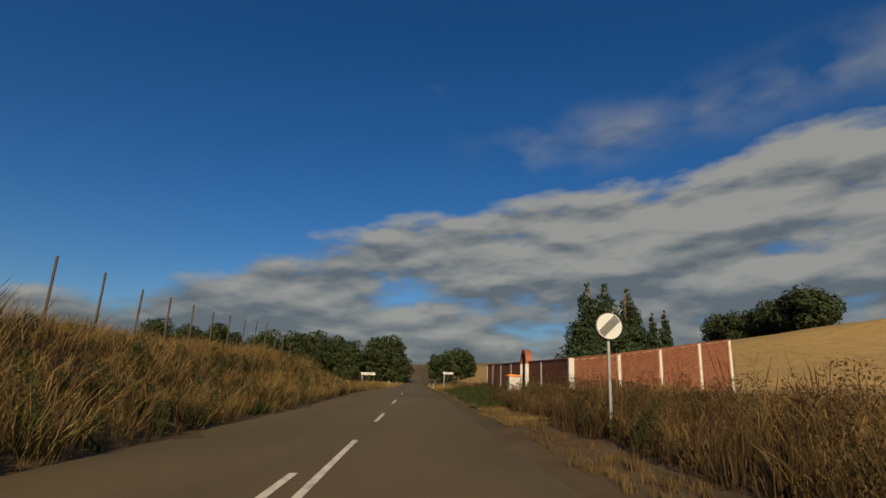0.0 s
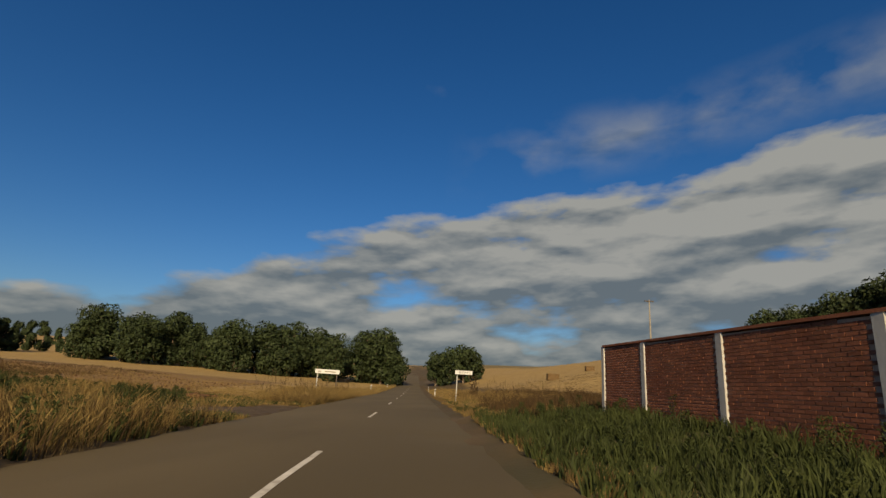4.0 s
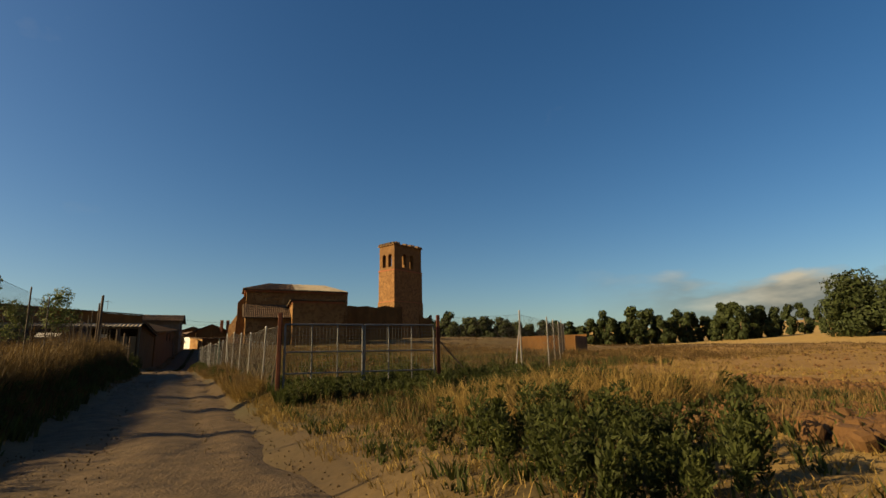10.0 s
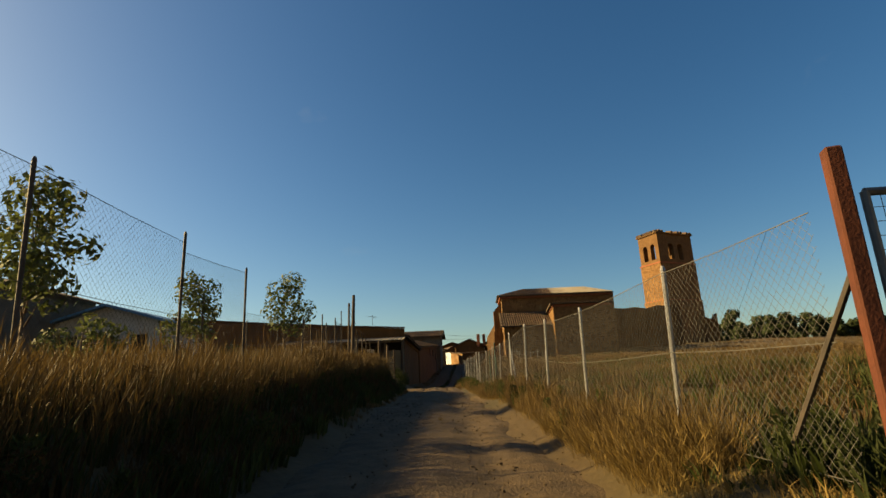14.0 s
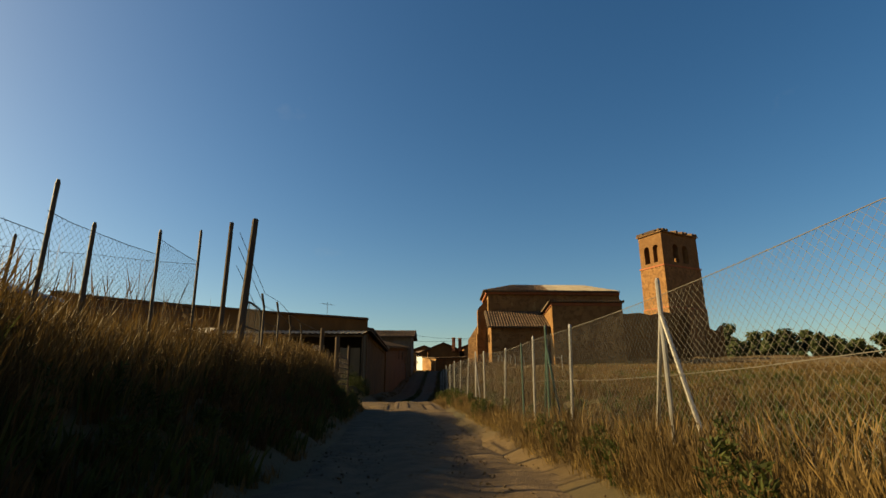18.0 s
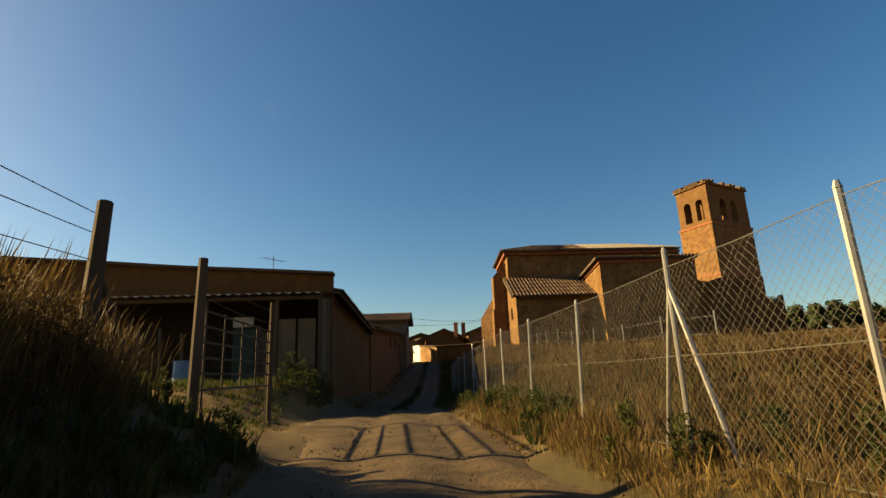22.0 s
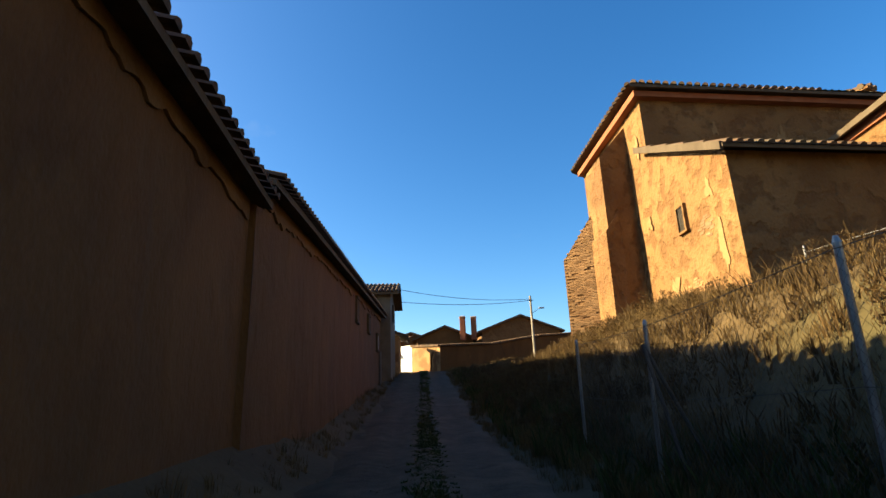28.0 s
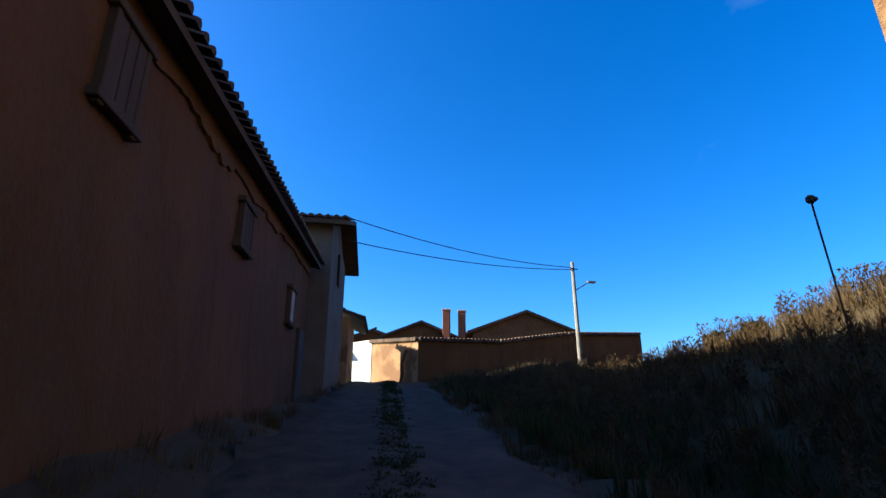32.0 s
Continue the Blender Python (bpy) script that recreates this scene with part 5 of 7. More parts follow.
part("frame", Geo().path([fat(31.95, fz - 0.1), fat(31.95, 3.24), fat(32.4, 3.27), fat(33.12, 3.24), fat(33.24, 3.2), fat(33.29, 3.1), fat(33.33, fz - 0.1)], 0.024, 7), M_DARKIRON, bed)
for z in (2.72, 2.2):
    part("rail", Geo().tube(fat(31.95, z), fat(33.31, z), 0.018, n=6), M_DARKIRON, bed)
part("rod", Geo().tube(fat(31.98, 2.72), fat(32.22, 3.25), 0.012, n=5), M_DARKIRON, bed)
for u in (32.3, 32.85):
    part("rod", Geo().tube(fat(u, 2.2), fat(u, 3.25), 0.010, n=5), M_DARKIRON, bed)
g = Geo()
for k in range(1, 17):
    g.tube(fat(31.95 + k * 0.08, 2.2), fat(31.95 + k * 0.08, 3.24), 0.0028, n=3, caps=False)
for k in range(1, 14):
    g.tube(fat(31.96, 2.2 + k * 0.078), fat(33.3, 2.2 + k * 0.078), 0.0028, n=3, caps=False)
part("welded_mesh", g, M_DARKIRON, bed)
# closed tube gate of the yard, with wires strung above it from post to post
yg = thing("rail_gate", on(tk(47.2, -3.1)), "dark tube rail gate across the yard entrance", "gate")
for k in range(6):
    z = 1.50 + k * 0.25
    part("rail", Geo().tube(tk(44.9, -3.15, z), tk(49.15, -3.08, z + 0.02), 0.021, n=7), M_DARKIRON, yg)
for u in (44.95, 45.9, 47.0, 48.1, 49.1):
    part("upright", Geo().tube(on(tk(u, -3.13), -0.1) if u in (44.95, 49.1) else tk(u, -3.13, 1.45), tk(u, -3.13, 2.8), 0.018, n=6), M_DARKIRON, yg)
for z in (2.98, 3.3):
    part("wire", Geo().path([tk(44.75, -3.2, z), tk(47.0, -3.15, z - 0.06), tk(49.25, -3.1, z)], 0.007, 5), M_DARKIRON, yg)

# ---- porch and yard of the first house ----
porch = thing("porch_shed", tk(57, -6, gz(tk(58.5, -9))), "rickety shed of grey boards and posts under corrugated sheets", "shed")
zf = gz(tk(56.6, -3.6))
g = Geo()
k = 64
for i in range(k):
    s0, s1 = i / k, (i + 1) / k
    v0, v1 = -2.7 - 11.3 * s0, -2.7 - 11.3 * s1
    h0, h1 = 0.035 * math.cos(i * math.pi), 0.035 * math.cos((i + 1) * math.pi)
    g.add([tk(55.3, v0, 4.75 + h0), tk(55.3, v1, 4.75 + h1), tk(58.7, v1, 5.25 + h1), tk(58.7, v0, 5.25 + h0)], [(0, 1, 2, 3)])
part("corrugated_roof", g, M_FIBRE, porch, "grey corrugated sheet roof")
part("beam", Geo().tube(tk(55.6, -2.75, 4.62), tk(55.6, -13.9, 4.62), 0.09, n=7), M_WOOD, porch)
for v in (-2.85, -4.4, -6.9, -10.1, -13.7):
    part("post", Geo().tube(on(tk(55.6, v), -0.2), tk(55.6, v, 4.65), 0.085, 0.07, 7).wobble(0.02, 2.0, v), M_WOOD, porch)
rt = Matrix.Rotation(math.atan2(TU[1], TU[0]), 3, "Z")
for i in range(9):
    u = 55.75 + i * 0.36
    z1 = 4.55 + 0.14 * (u - 55.3)
    part("board", Geo().cbox(tk(u, -2.82 + rng.uniform(-0.03, 0.03), (zf + z1) / 2), (0.34, 0.035, z1 - zf), 0.006, rt), M_PALEBOARD if i < 7 else M_WOOD, porch, "pale weathered board" if i == 0 else "")
for v, wd in ((-3.3, 0.62), (-4.0, 0.60)):
    part("door_panel", Geo().cbox(tk(55.55, v, zf + 1.15), (0.05, wd, 2.3), 0.01, rt), M_PALEBOARD, porch, "pale weathered plank door")
part("green_door", Geo().cbox(tk(56.6, -5.8, zf + 1.05), (0.05, 0.8, 2.1), 0.01, rt), M_GREENPAINT, porch, "dark green door")
part("white_panel", Geo().cbox(tk(56.58, -5.85, zf + 2.35), (0.05, 0.75, 0.38), 0.01, rt), M_WHITE, porch, "whitewashed panel over the door")
for i in range(3):
    v = -4.6 - i * 0.24
    part("board", Geo().cbox(tk(55.7 + rng.uniform(0, .25), v, zf + 1.1), (0.035, 0.2, 2.3 - rng.uniform(0, 0.8)), 0.006, rt), M_DARKWOOD, porch)
for i in range(4):
    v = -7.4 - i * 0.75
    part("leaning_plank", Geo().tube(on(tk(55.2, v)), tk(55.6, v - 0.3, zf + 1.9 + 0.2 * i), 0.06, n=5), M_WOOD, porch)
# near-black sheet before the gable wall, imitating deep shade under the roof
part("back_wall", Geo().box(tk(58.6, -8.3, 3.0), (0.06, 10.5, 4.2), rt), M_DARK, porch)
for k, (u, v, s) in enumerate(((54.6, -7.2, 0.5), (54.2, -8.6, 0.4), (54.8, -10.0, 0.6))):
    b = thing("blue_drum" if k == 0 else "junk_crate", on(tk(u, v)), "blue plastic drum standing in the yard" if k == 0 else "old wooden crate standing in the yard", "drum" if k == 0 else "crate")
    p = on(tk(u, v))
    part("body", Geo().tube(p, p + up * 0.9, 0.28, 0.28, 14) if k == 0 else Geo().cbox(p + up * s / 2, (s, s, s), 0.02), M_BLUEROOF if k == 0 else M_WOOD, b)
    if k == 0:
        part("rim", Geo().tube(p + up * 0.88, p + up * 0.92, 0.3, 0.3, 14), M_BLUEROOF, b)

# far houses behind the left fence
def plain_house(name, label, u, v, lu, lv, wall_h, rise, wallm, roofm):
    z = gz(tk(u, v))
    h = thing(name, tk(u, v, z), label, "house")
    part("wall", tblock(u - lu / 2, u + lu / 2, v - lv / 2, v + lv / 2, z - 0.5, z + wall_h), wallm, h)
    g = Geo()
    for sg in (-1, 1):
        a, b = tk(u - lu / 2 - 0.4, v + sg * (lv / 2 + 0.4), z + wall_h - 0.1), tk(u + lu / 2 + 0.4, v + sg * (lv / 2 + 0.4), z + wall_h - 0.1)
        c, d = tk(u + lu / 2 + 0.4, v, z + wall_h + rise), tk(u - lu / 2 - 0.4, v, z + wall_h + rise)
        g.prism([a, b, c, d], (0, 0, 0.15))
    part("roof", g, roofm, h)
    for sg in (-1, 1):
        uu = u + sg * lu / 2
        part("gable", Geo().prism([tk(uu, v - lv / 2, z + wall_h), tk(uu, v + lv / 2, z + wall_h), tk(uu, v, z + wall_h + rise)], tk(0.1 * -sg, 0) - tk(0, 0)), wallm, h)
    for k in range(3):
        part("window", Geo().box(tk(u - lu / 2 - 0.02, v - lv / 3 + k * lv / 3, z + wall_h * 0.55), (0.12, 0.9, 1.1), rt), M_DARK, h)
    return h


plain_house("white_house", "white rendered house with a dark roof behind the fence", 38, -28, 9, 12, 4.2, 1.8, M_GREYRENDER, M_TILE)
plain_house("blue_roofed_shed", "low shed with a blue sheet roof", 42, -19, 6, 6, 3.0, 0.9, M_WHITE, M_BLUEROOF)
adobe_low = thing("adobe_enclosure", tk(34, 27, gz(tk(34, 27))), "low eroded adobe enclosure wall at the edge of the ploughed field", "wall")
for (ua, va), (ub, vb) in (((30, 29), (33, 33)), ((33, 33), (38, 29))):
    part("wall", Geo().prism([tk(ua, va, 0), tk(ub, vb, 0), tk(ub, vb, gz(tk(ub, vb)) + 1.3), tk(ua, va, gz(tk(ua, va)) + 1.5)], tk(0.4, 0.3) - tk(0, 0)).wobble(0.1, 0.9), M_ADOBE, adobe_low)

# ---- along the road ----
def rbox(g, w, n, z, sw, sn, sz, b=0.01):
    return g.cbox(rd(w, n, z), (sn, sw, sz), b, Matrix.Rotation(math.atan2(RN[1], RN[0]), 3, "Z"))


# round end-of-limits sign
sg = thing("round_road_sign", on(rd(-33.2, 3.6)), "round white end-of-restrictions sign with black diagonal stripes", "road sign")
sp_ = on(rd(-33.2, 3.6))
part("post", rbox(Geo(), -33.2, 3.6, (sp_.z + 2.6) / 2 - 0.1, 0.05, 0.07, 2.9 - sp_.z), M_STEEL, sg)
ctr = rd(-33.28, 3.6, 2.50)
fr = -Vector((RW[0], RW[1], 0))
sr = Vector((RN[0], RN[1], 0))
part("disc", Geo().tube(ctr, ctr + fr * 0.02, 0.30, n=40), M_SIGN, sg)
g = Geo()
for q in range(40):
    a0, a1 = 2 * math.pi * q / 40, 2 * math.pi * (q + 1) / 40
    vs = [ctr + fr * 0.024 + sr * math.cos(a) * r + up * math.sin(a) * r for a in (a0, a1) for r in (0.285, 0.30)]
    g.add(vs, [(0, 1, 3, 2)])
part("rim", g, M_SIGNBLACK, sg)
for q in range(5):
    off = (q - 2) * 0.036
    d = (sr + up).normalized()
    e = (sr - up).normalized()
    part("stripe", Geo().prism([ctr + fr * 0.021 + d * -0.26 + e * (off - 0.013), ctr + fr * 0.021 + d * 0.26 + e * (off - 0.013), ctr + fr * 0.021 + d * 0.26 + e * (off + 0.013), ctr + fr * 0.021 + d * -0.26 + e * (off + 0.013)], fr * 0.006), M_SIGNBLACK, sg)
# white finger board on the left verge
ls = thing("direction_sign", on(rd(36, -8.0)), "long white direction board on two posts in dry grass", "road sign")
zl = 2.25
part("board", rbox(Geo(), 35.9, -8.0, zl + 0.2, 0.03, 2.15, 0.36), M_SIGN, ls)
for n in (-8.85, -7.15):
    z0 = gz(rd(36, n))
    part("post", rbox(Geo(), 36, n, (z0 + zl + 0.4) / 2 - 0.1, 0.06, 0.10, zl + 0.6 - z0), M_STEEL if n < -8 else M_DARKIRON, ls)
for n, wd in ((-8.7, 0.3), (-7.75, 1.1)):
    part("lettering_bar", rbox(Geo(), 35.875, n, zl + 0.2, 0.006, wd * 0.9, 0.09, 0.001), M_FIBRE, ls)
# place-name sign on the right verge
rs = thing("place_sign", on(rd(33, 3.9)), "white place-name sign with a dark border and black lettering", "road sign")
zr0 = gz(rd(33, 3.3))
part("board", rbox(Geo(), 33, 3.85, 3.0, 0.03, 1.5, 0.36), M_SIGN, rs)
for z in (2.83, 3.17):
    part("border", rbox(Geo(), 32.975, 3.85, z, 0.008, 1.48, 0.03, 0.001), M_SIGNBLACK, rs)
for n in (3.12, 4.58):
    part("border", rbox(Geo(), 32.975, n, 3.0, 0.008, 0.03, 0.36, 0.001), M_SIGNBLACK, rs)
part("post", rbox(Geo(), 33.05, 3.3, (zr0 + 3.1) / 2 - 0.1, 0.06, 0.09, 3.3 - zr0), M_STEEL, rs)
cu = bpy.data.curves.new("lettering", "FONT")
cu.body, cu.size, cu.extrude, cu.align_x, cu.align_y = "VALDEFUEN", 0.2, 0.004, "CENTER", "CENTER"
cu.materials.append(M_SIGNBLACK)
tx = new("lettering", cu)
tx.matrix_world = Matrix.Translation(rd(32.96, 3.85, 3.0)) @ Matrix((((RN[0]), 0, -RW[0], 0), (RN[1], 0, -RW[1], 0), (0, 1, 0, 0), (0, 0, 0, 1)))
tx.parent = rs
tx.matrix_parent_inverse = rs.matrix_basis.inverted()
dry = thing("dry_thistle", on(rd(32.7, 4.7)), "dead brown thistle standing before the place-name sign", "plant")
g = Geo()
p0 = on(rd(32.7, 4.7), -0.1)
rt5 = random.Random(9)
for k in range(26):
    a = Vector((p0.x + rt5.uniform(-.12, .12), p0.y, p0.z + rt5.uniform(0.0, 1.6)))
    g.tube(a, a + Vector((rt5.uniform(-.35, .35), rt5.uniform(-.3, .3), rt5.uniform(.3, .9))), 0.02, 0.008, 4)
    for q in range(5):
        g.box(a + Vector((rt5.uniform(-.35, .35), rt5.uniform(-.3, .3), rt5.uniform(.1, .9))), (0.07, 0.07, 0.10))
part("stalk", g, M_BROWNGRASS, dry)
# verge marker posts
def marker_post(w, n):
    m_ = thing("marker_post", on(rd(w, n)), "white verge marker post with a dark band", "marker post", "verge marker posts")
    p = on(rd(w, n))
    part("post", rbox(Geo(), w, n, p.z + 0.5, 0.09, 0.13, 1.3), M_SIGN, m_)
    part("band", rbox(Geo(), w - 0.005, n, p.z + 0.85, 0.09, 0.136, 0.18), M_SIGNBLACK, m_)


for w, n in ((64, 2.7), (64, -6.3), (110, 3.0), (110, -6.4)):
    marker_post(w, n)

# brick wall with white pillars round a yard
bw = thing("brick_wall", rd(-6, 6.4, 0.9), "red brick yard wall between white rendered pillars", "wall")
pill = [5.5, 2.7, -0.8, -4.6, -12.8, -17.9]


def bn(w):
    return float(np.interp(w, [-17.9, 5.5], [7.2, 6.1]))


def bwt(w):
    return float(np.interp(w, [-17.9, 5.5], [2.7, 3.2]))


BWN = bn(-8.9)
ret = [(-17.9, 7.2, 2.7), (-15.9, 10.4, 3.2), (-13.4, 13.9, 3.8), (-11.1, 17.6, 4.5), (-9.2, 20.8, 5.05)]
runs = [(rd(wa, bn(wa)), rd(wb, bn(wb)), bwt(wa), bwt(wb)) for wb, wa in zip(pill, pill[1:])] + [(rd(wb, nb), rd(wa, na), zb, za) for (wa, na, za), (wb, nb, zb) in zip(ret, ret[1:])]


def pillar(w, n, zt):
    z0 = gz(rd(w, n)) - 0.2
    part("pillar", rbox(Geo(), w, n, (z0 + zt) / 2, 0.26, 0.28, zt - z0, 0.02), M_WHITE, bw, "white rendered pillar")


for w in pill:
    pillar(w, bn(w), bwt(w) + 0.05)
for w, n, zt in ret[1:]:
    pillar(w, n, zt + 0.05)
for a, b, za, zb in runs:
    d = (b - a).normalized()
    q = Vector((d.y, -d.x, 0)) * 0.1
    z0 = min(gz(a), gz(b)) - 0.3
    part("core", Geo().prism([a - q + up * z0, b - q + up * z0, b - q + up * (zb - 0.03), a - q + up * (za - 0.03)], q * 2), M_MORTAR, bw)
    part("coping", Geo().prism([a - q * 1.5 + up * za, b - q * 1.5 + up * zb, b + q * 1.5 + up * zb, a + q * 1.5 + up * za], (0, 0, 0.06)), M_BRICK, bw)
# yard gateway: brick arch over a door
arch = thing("brick_gateway", rd(-8.9, 6.7, 0.8), "brick arched gateway with white jambs and an iron grille", "gateway")
for w in (-8.05, -9.75):
    part("jamb", rbox(Geo(), w, BWN - 0.08, 1.65, 0.28, 0.42, 2.3, 0.02), M_WHITE, arch)
g = Geo()
for q in range(12):
    a0, a1 = math.pi * q / 12, math.pi * (q + 1) / 12
    ring = [rd(-8.9 + math.cos(a) * r, BWN - 0.26, 2.75 + math.sin(a) * r) for a, r in ((a0, 0.72), (a1, 0.72), (a1, 1.0), (a0, 1.0))]
    part("arch_brick", Geo().prism(ring, sr * 0.4), M_BRICK, arch)
for q in range(7):
    w = -8.9 + (q - 3) * 0.2
    part("grille_bar", Geo().tube(rd(w, BWN - 0.12, 0.6), rd(w, BWN - 0.12, 2.55 + math.sqrt(max(0.02, 0.5 - (w + 8.9) ** 2))), 0.014, n=5), M_DARKIRON, arch)
for z in (1.2, 2.0, 2.55):
    part("grille_rail", Geo().tube(rd(-8.2, BWN - 0.12, z), rd(-9.6, BWN - 0.12, z), 0.016, n=5), M_DARKIRON, arch)
bin_ = thing("waste_bin", on(rd(-11.0, 5.55)), "pale waste container with an orange lid on the verge", "waste bin")
zb0 = gz(rd(-11.0, 5.55))
part("body", rbox(Geo(), -11.0, 5.55, zb0 + 0.55, 1.0, 0.8, 1.0, 0.04), M_WHITE, bin_)
part("lid", rbox(Geo(), -11.0, 5.5, zb0 + 1.1, 1.08, 0.9, 0.14, 0.05), M_ORANGE, bin_)
for dw in (-0.4, 0.4):
    part("wheel", Geo().tube(rd(-11.0 + dw, 5.2, zb0 + 0.09), rd(-11.0 + dw, 5.25, zb0 + 0.09), 0.09, n=12), M_SIGNBLACK, bin_)

# iron posts on the left road bank
lfr = thing("bank_posts", on(rd(-20, -9)), "row of thin dark iron fence posts on the road bank", "fence")
for k in range(15):
    w = -36.4 + k * 1.92
    p = on(rd(w, -9.1), -0.2)
    part("post", Geo().tube(p, p + up * (2.1 + rng.uniform(-0.1, 0.1)) + Vector((rng.uniform(-.05, .05), 0, 0)), 0.03, n=6), M_DARKIRON, lfr)

# straw bales and the line pole on the far slope
for w, n in ((93, 27), (108, 44), (128, 46), (118, 78), (140, 96)):
    p = on(rd(w, n))
    b = thing("straw_bale", p, "large square straw bale lying on the stubble", "straw bale", "bales on the slope")
    part("bale", rbox(Geo(), w, n, p.z + 0.6, 1.3, 2.3, 1.3, 0.08).wobble(0.05, 2.0, w), M_BALE, b)
    for q in (-0.6, 0, 0.6):
        part("twine", rbox(Geo(), w, n + q, p.z + 0.6, 1.34, 0.02, 1.34, 0.002), M_WOOD, b)
ep = thing("line_pole", on(rd(150, 73)), "tall slim power line pole on the far slope", "pole")
pe = on(rd(150, 73))
part("shaft", Geo().tube(pe - up, pe + up * 19, 0.32, 0.18, 8), M_FIBRE, ep)
part("crossarm", rbox(Geo(), 150, 73, pe.z + 18.6, 0.4, 3.0, 0.3), M_DARKIRON, ep)

# dead stalk leaning out of the bank
st = thing("dead_stalk", on(tk(83.2, 3.6)), "dead leaning stalk with a dark seed head on the bank", "plant")
a_ = on(tk(83.2, 3.6), -0.1)
b_ = tk(82.6, 2.85, 3.35)
part("stem", Geo().path([a_, a_.lerp(b_, 0.5) + Vector((0, 0, 0.05)), b_], 0.007, 5), M_DARKWOOD, st)
part("head", Geo().cbox(b_, (0.05, 0.06, 0.06), 0.015).cbox(b_ + Vector((0.05, 0, -0.02)), (0.04, 0.03, 0.03), 0.008), M_DARKWOOD, st)
# ---- trees ----
def leaf_cloud(centres, count, size, rnd, squash=0.9):
    """Many small leaf faces over the shells of some clumps."""
    g = Geo()
    tot = sum(r ** 2 for _, r in centres)
    for c, r in centres:
        k = int(count * r * r / tot)
        for _ in range(k):
            d = Vector((rnd.gauss(0, 1), rnd.gauss(0, 1), rnd.gauss(0, 1))).normalized()
            p = Vector(c) + Vector((d.x, d.y, d.z * squash)) * r * (0.55 + 0.5 * rnd.random() ** 0.6)
            nrm = (d + Vector((rnd.uniform(-.7, .7), rnd.uniform(-.7, .7), rnd.uniform(-.5, .9)))).normalized()
            a = nrm.orthogonal().normalized()
            b = nrm.cross(a)
            t = rnd.uniform(0, 6.28)
            e, f = a * math.cos(t) + b * math.sin(t), b * math.cos(t) - a * math.sin(t)
            s = size * rnd.uniform(0.6, 1.4)
            g.add([p - e * s, p + f * s * 0.45, p + e * s, p - f * s * 0.45], [(0, 1, 2, 3)])
    return g


def tree_kind(name, label, h, spread, trunk_h, leaf, clumps, leaves, material, seed, group, taper=0.0, stem=0.04, column=False):
    rnd = random.Random(seed)
    t = thing(name, (0, 0, 0), label, "tree", group)
    cs = []
    for i in range(clumps):
        s = i / max(1, clumps - 1)
        zz = trunk_h + (h - trunk_h) * (0.12 + 0.8 * s)
        wd = spread * (0.45 + 0.75 * math.sin(math.pi * min(0.95, s * 0.8 + 0.15)))
        a = rnd.uniform(0, 6.28)
        thin = 1.0 - taper * s
        wd *= thin
        cs.append((Vector((math.cos(a) * wd * rnd.uniform(0.2, 0.75), math.sin(a) * wd * rnd.uniform(0.2, 0.75), zz)), spread * rnd.uniform(0.35, 0.62) * (0.35 + 0.65 * thin)))
    if column:
        cs = []
        for i in range(clumps):
            s = i / (clumps - 1)
            rad = spread * max(0.10, (1 - s) ** 0.75 if taper > 0.7 else math.sin(math.pi * min(1.0, 0.12 + 0.86 * s)) ** 0.6)
            for q in range(3):
                a = rnd.uniform(0, 6.28)
                cs.append((Vector((math.cos(a) * rad * 0.55, math.sin(a) * rad * 0.55, trunk_h + (h - trunk_h) * s + rnd.uniform(-0.15, 0.15))), rad * rnd.uniform(0.45, 0.65)))
    g = Geo()
    bend = Vector((rnd.uniform(-.3, .3), rnd.uniform(-.3, .3), 0))
    r0 = 0.02 * h + stem if stem > 0 else 0.035
    g.tube((0, 0, -0.4), Vector((0, 0, trunk_h)) + bend, r0, r0 * 0.75, 7)
    g.tube(Vector((0, 0, trunk_h)) + bend, Vector((0, 0, h * (0.5 if column else 0.85))) + bend, r0 * 0.75, r0 * 0.2, 6)
    for c, r in cs[:: max(1, clumps // 8)]:
        limb = Geo() if stem == 0 else g
        limb.tube(Vector((0, 0, max(trunk_h * 0.7, c.z - h * 0.15))) + bend, c, r0 * 0.4, r0 * 0.1, 5)
        if stem == 0:
            local_part("limb", limb, M_BARK, t, smooth=True)
    local_part("trunk", g, M_BARK, t, smooth=True)
    local_part("crown", leaf_cloud(cs, leaves, leaf, rnd), material, t)
    return t


rnd = random.Random(5)


def plant(kinds, spots, smin=0.85, smax=1.2):
    used = set()
    for i, p in enumerate(spots):
        k = i if i < len(kinds) else rnd.randrange(len(kinds))
        s = rnd.uniform(smin, smax)
        m = Matrix.Translation(p) @ Matrix.Rotation(rnd.uniform(0, 6.28), 4, "Z") @ Matrix.Diagonal((s, s, s * rnd.uniform(0.92, 1.1), 1))
        if k not in used:
            kinds[k].matrix_basis = m
            used.add(k)
        else:
            c = copy_thing(kinds[k], Matrix.Identity(4))
            c.matrix_basis = m


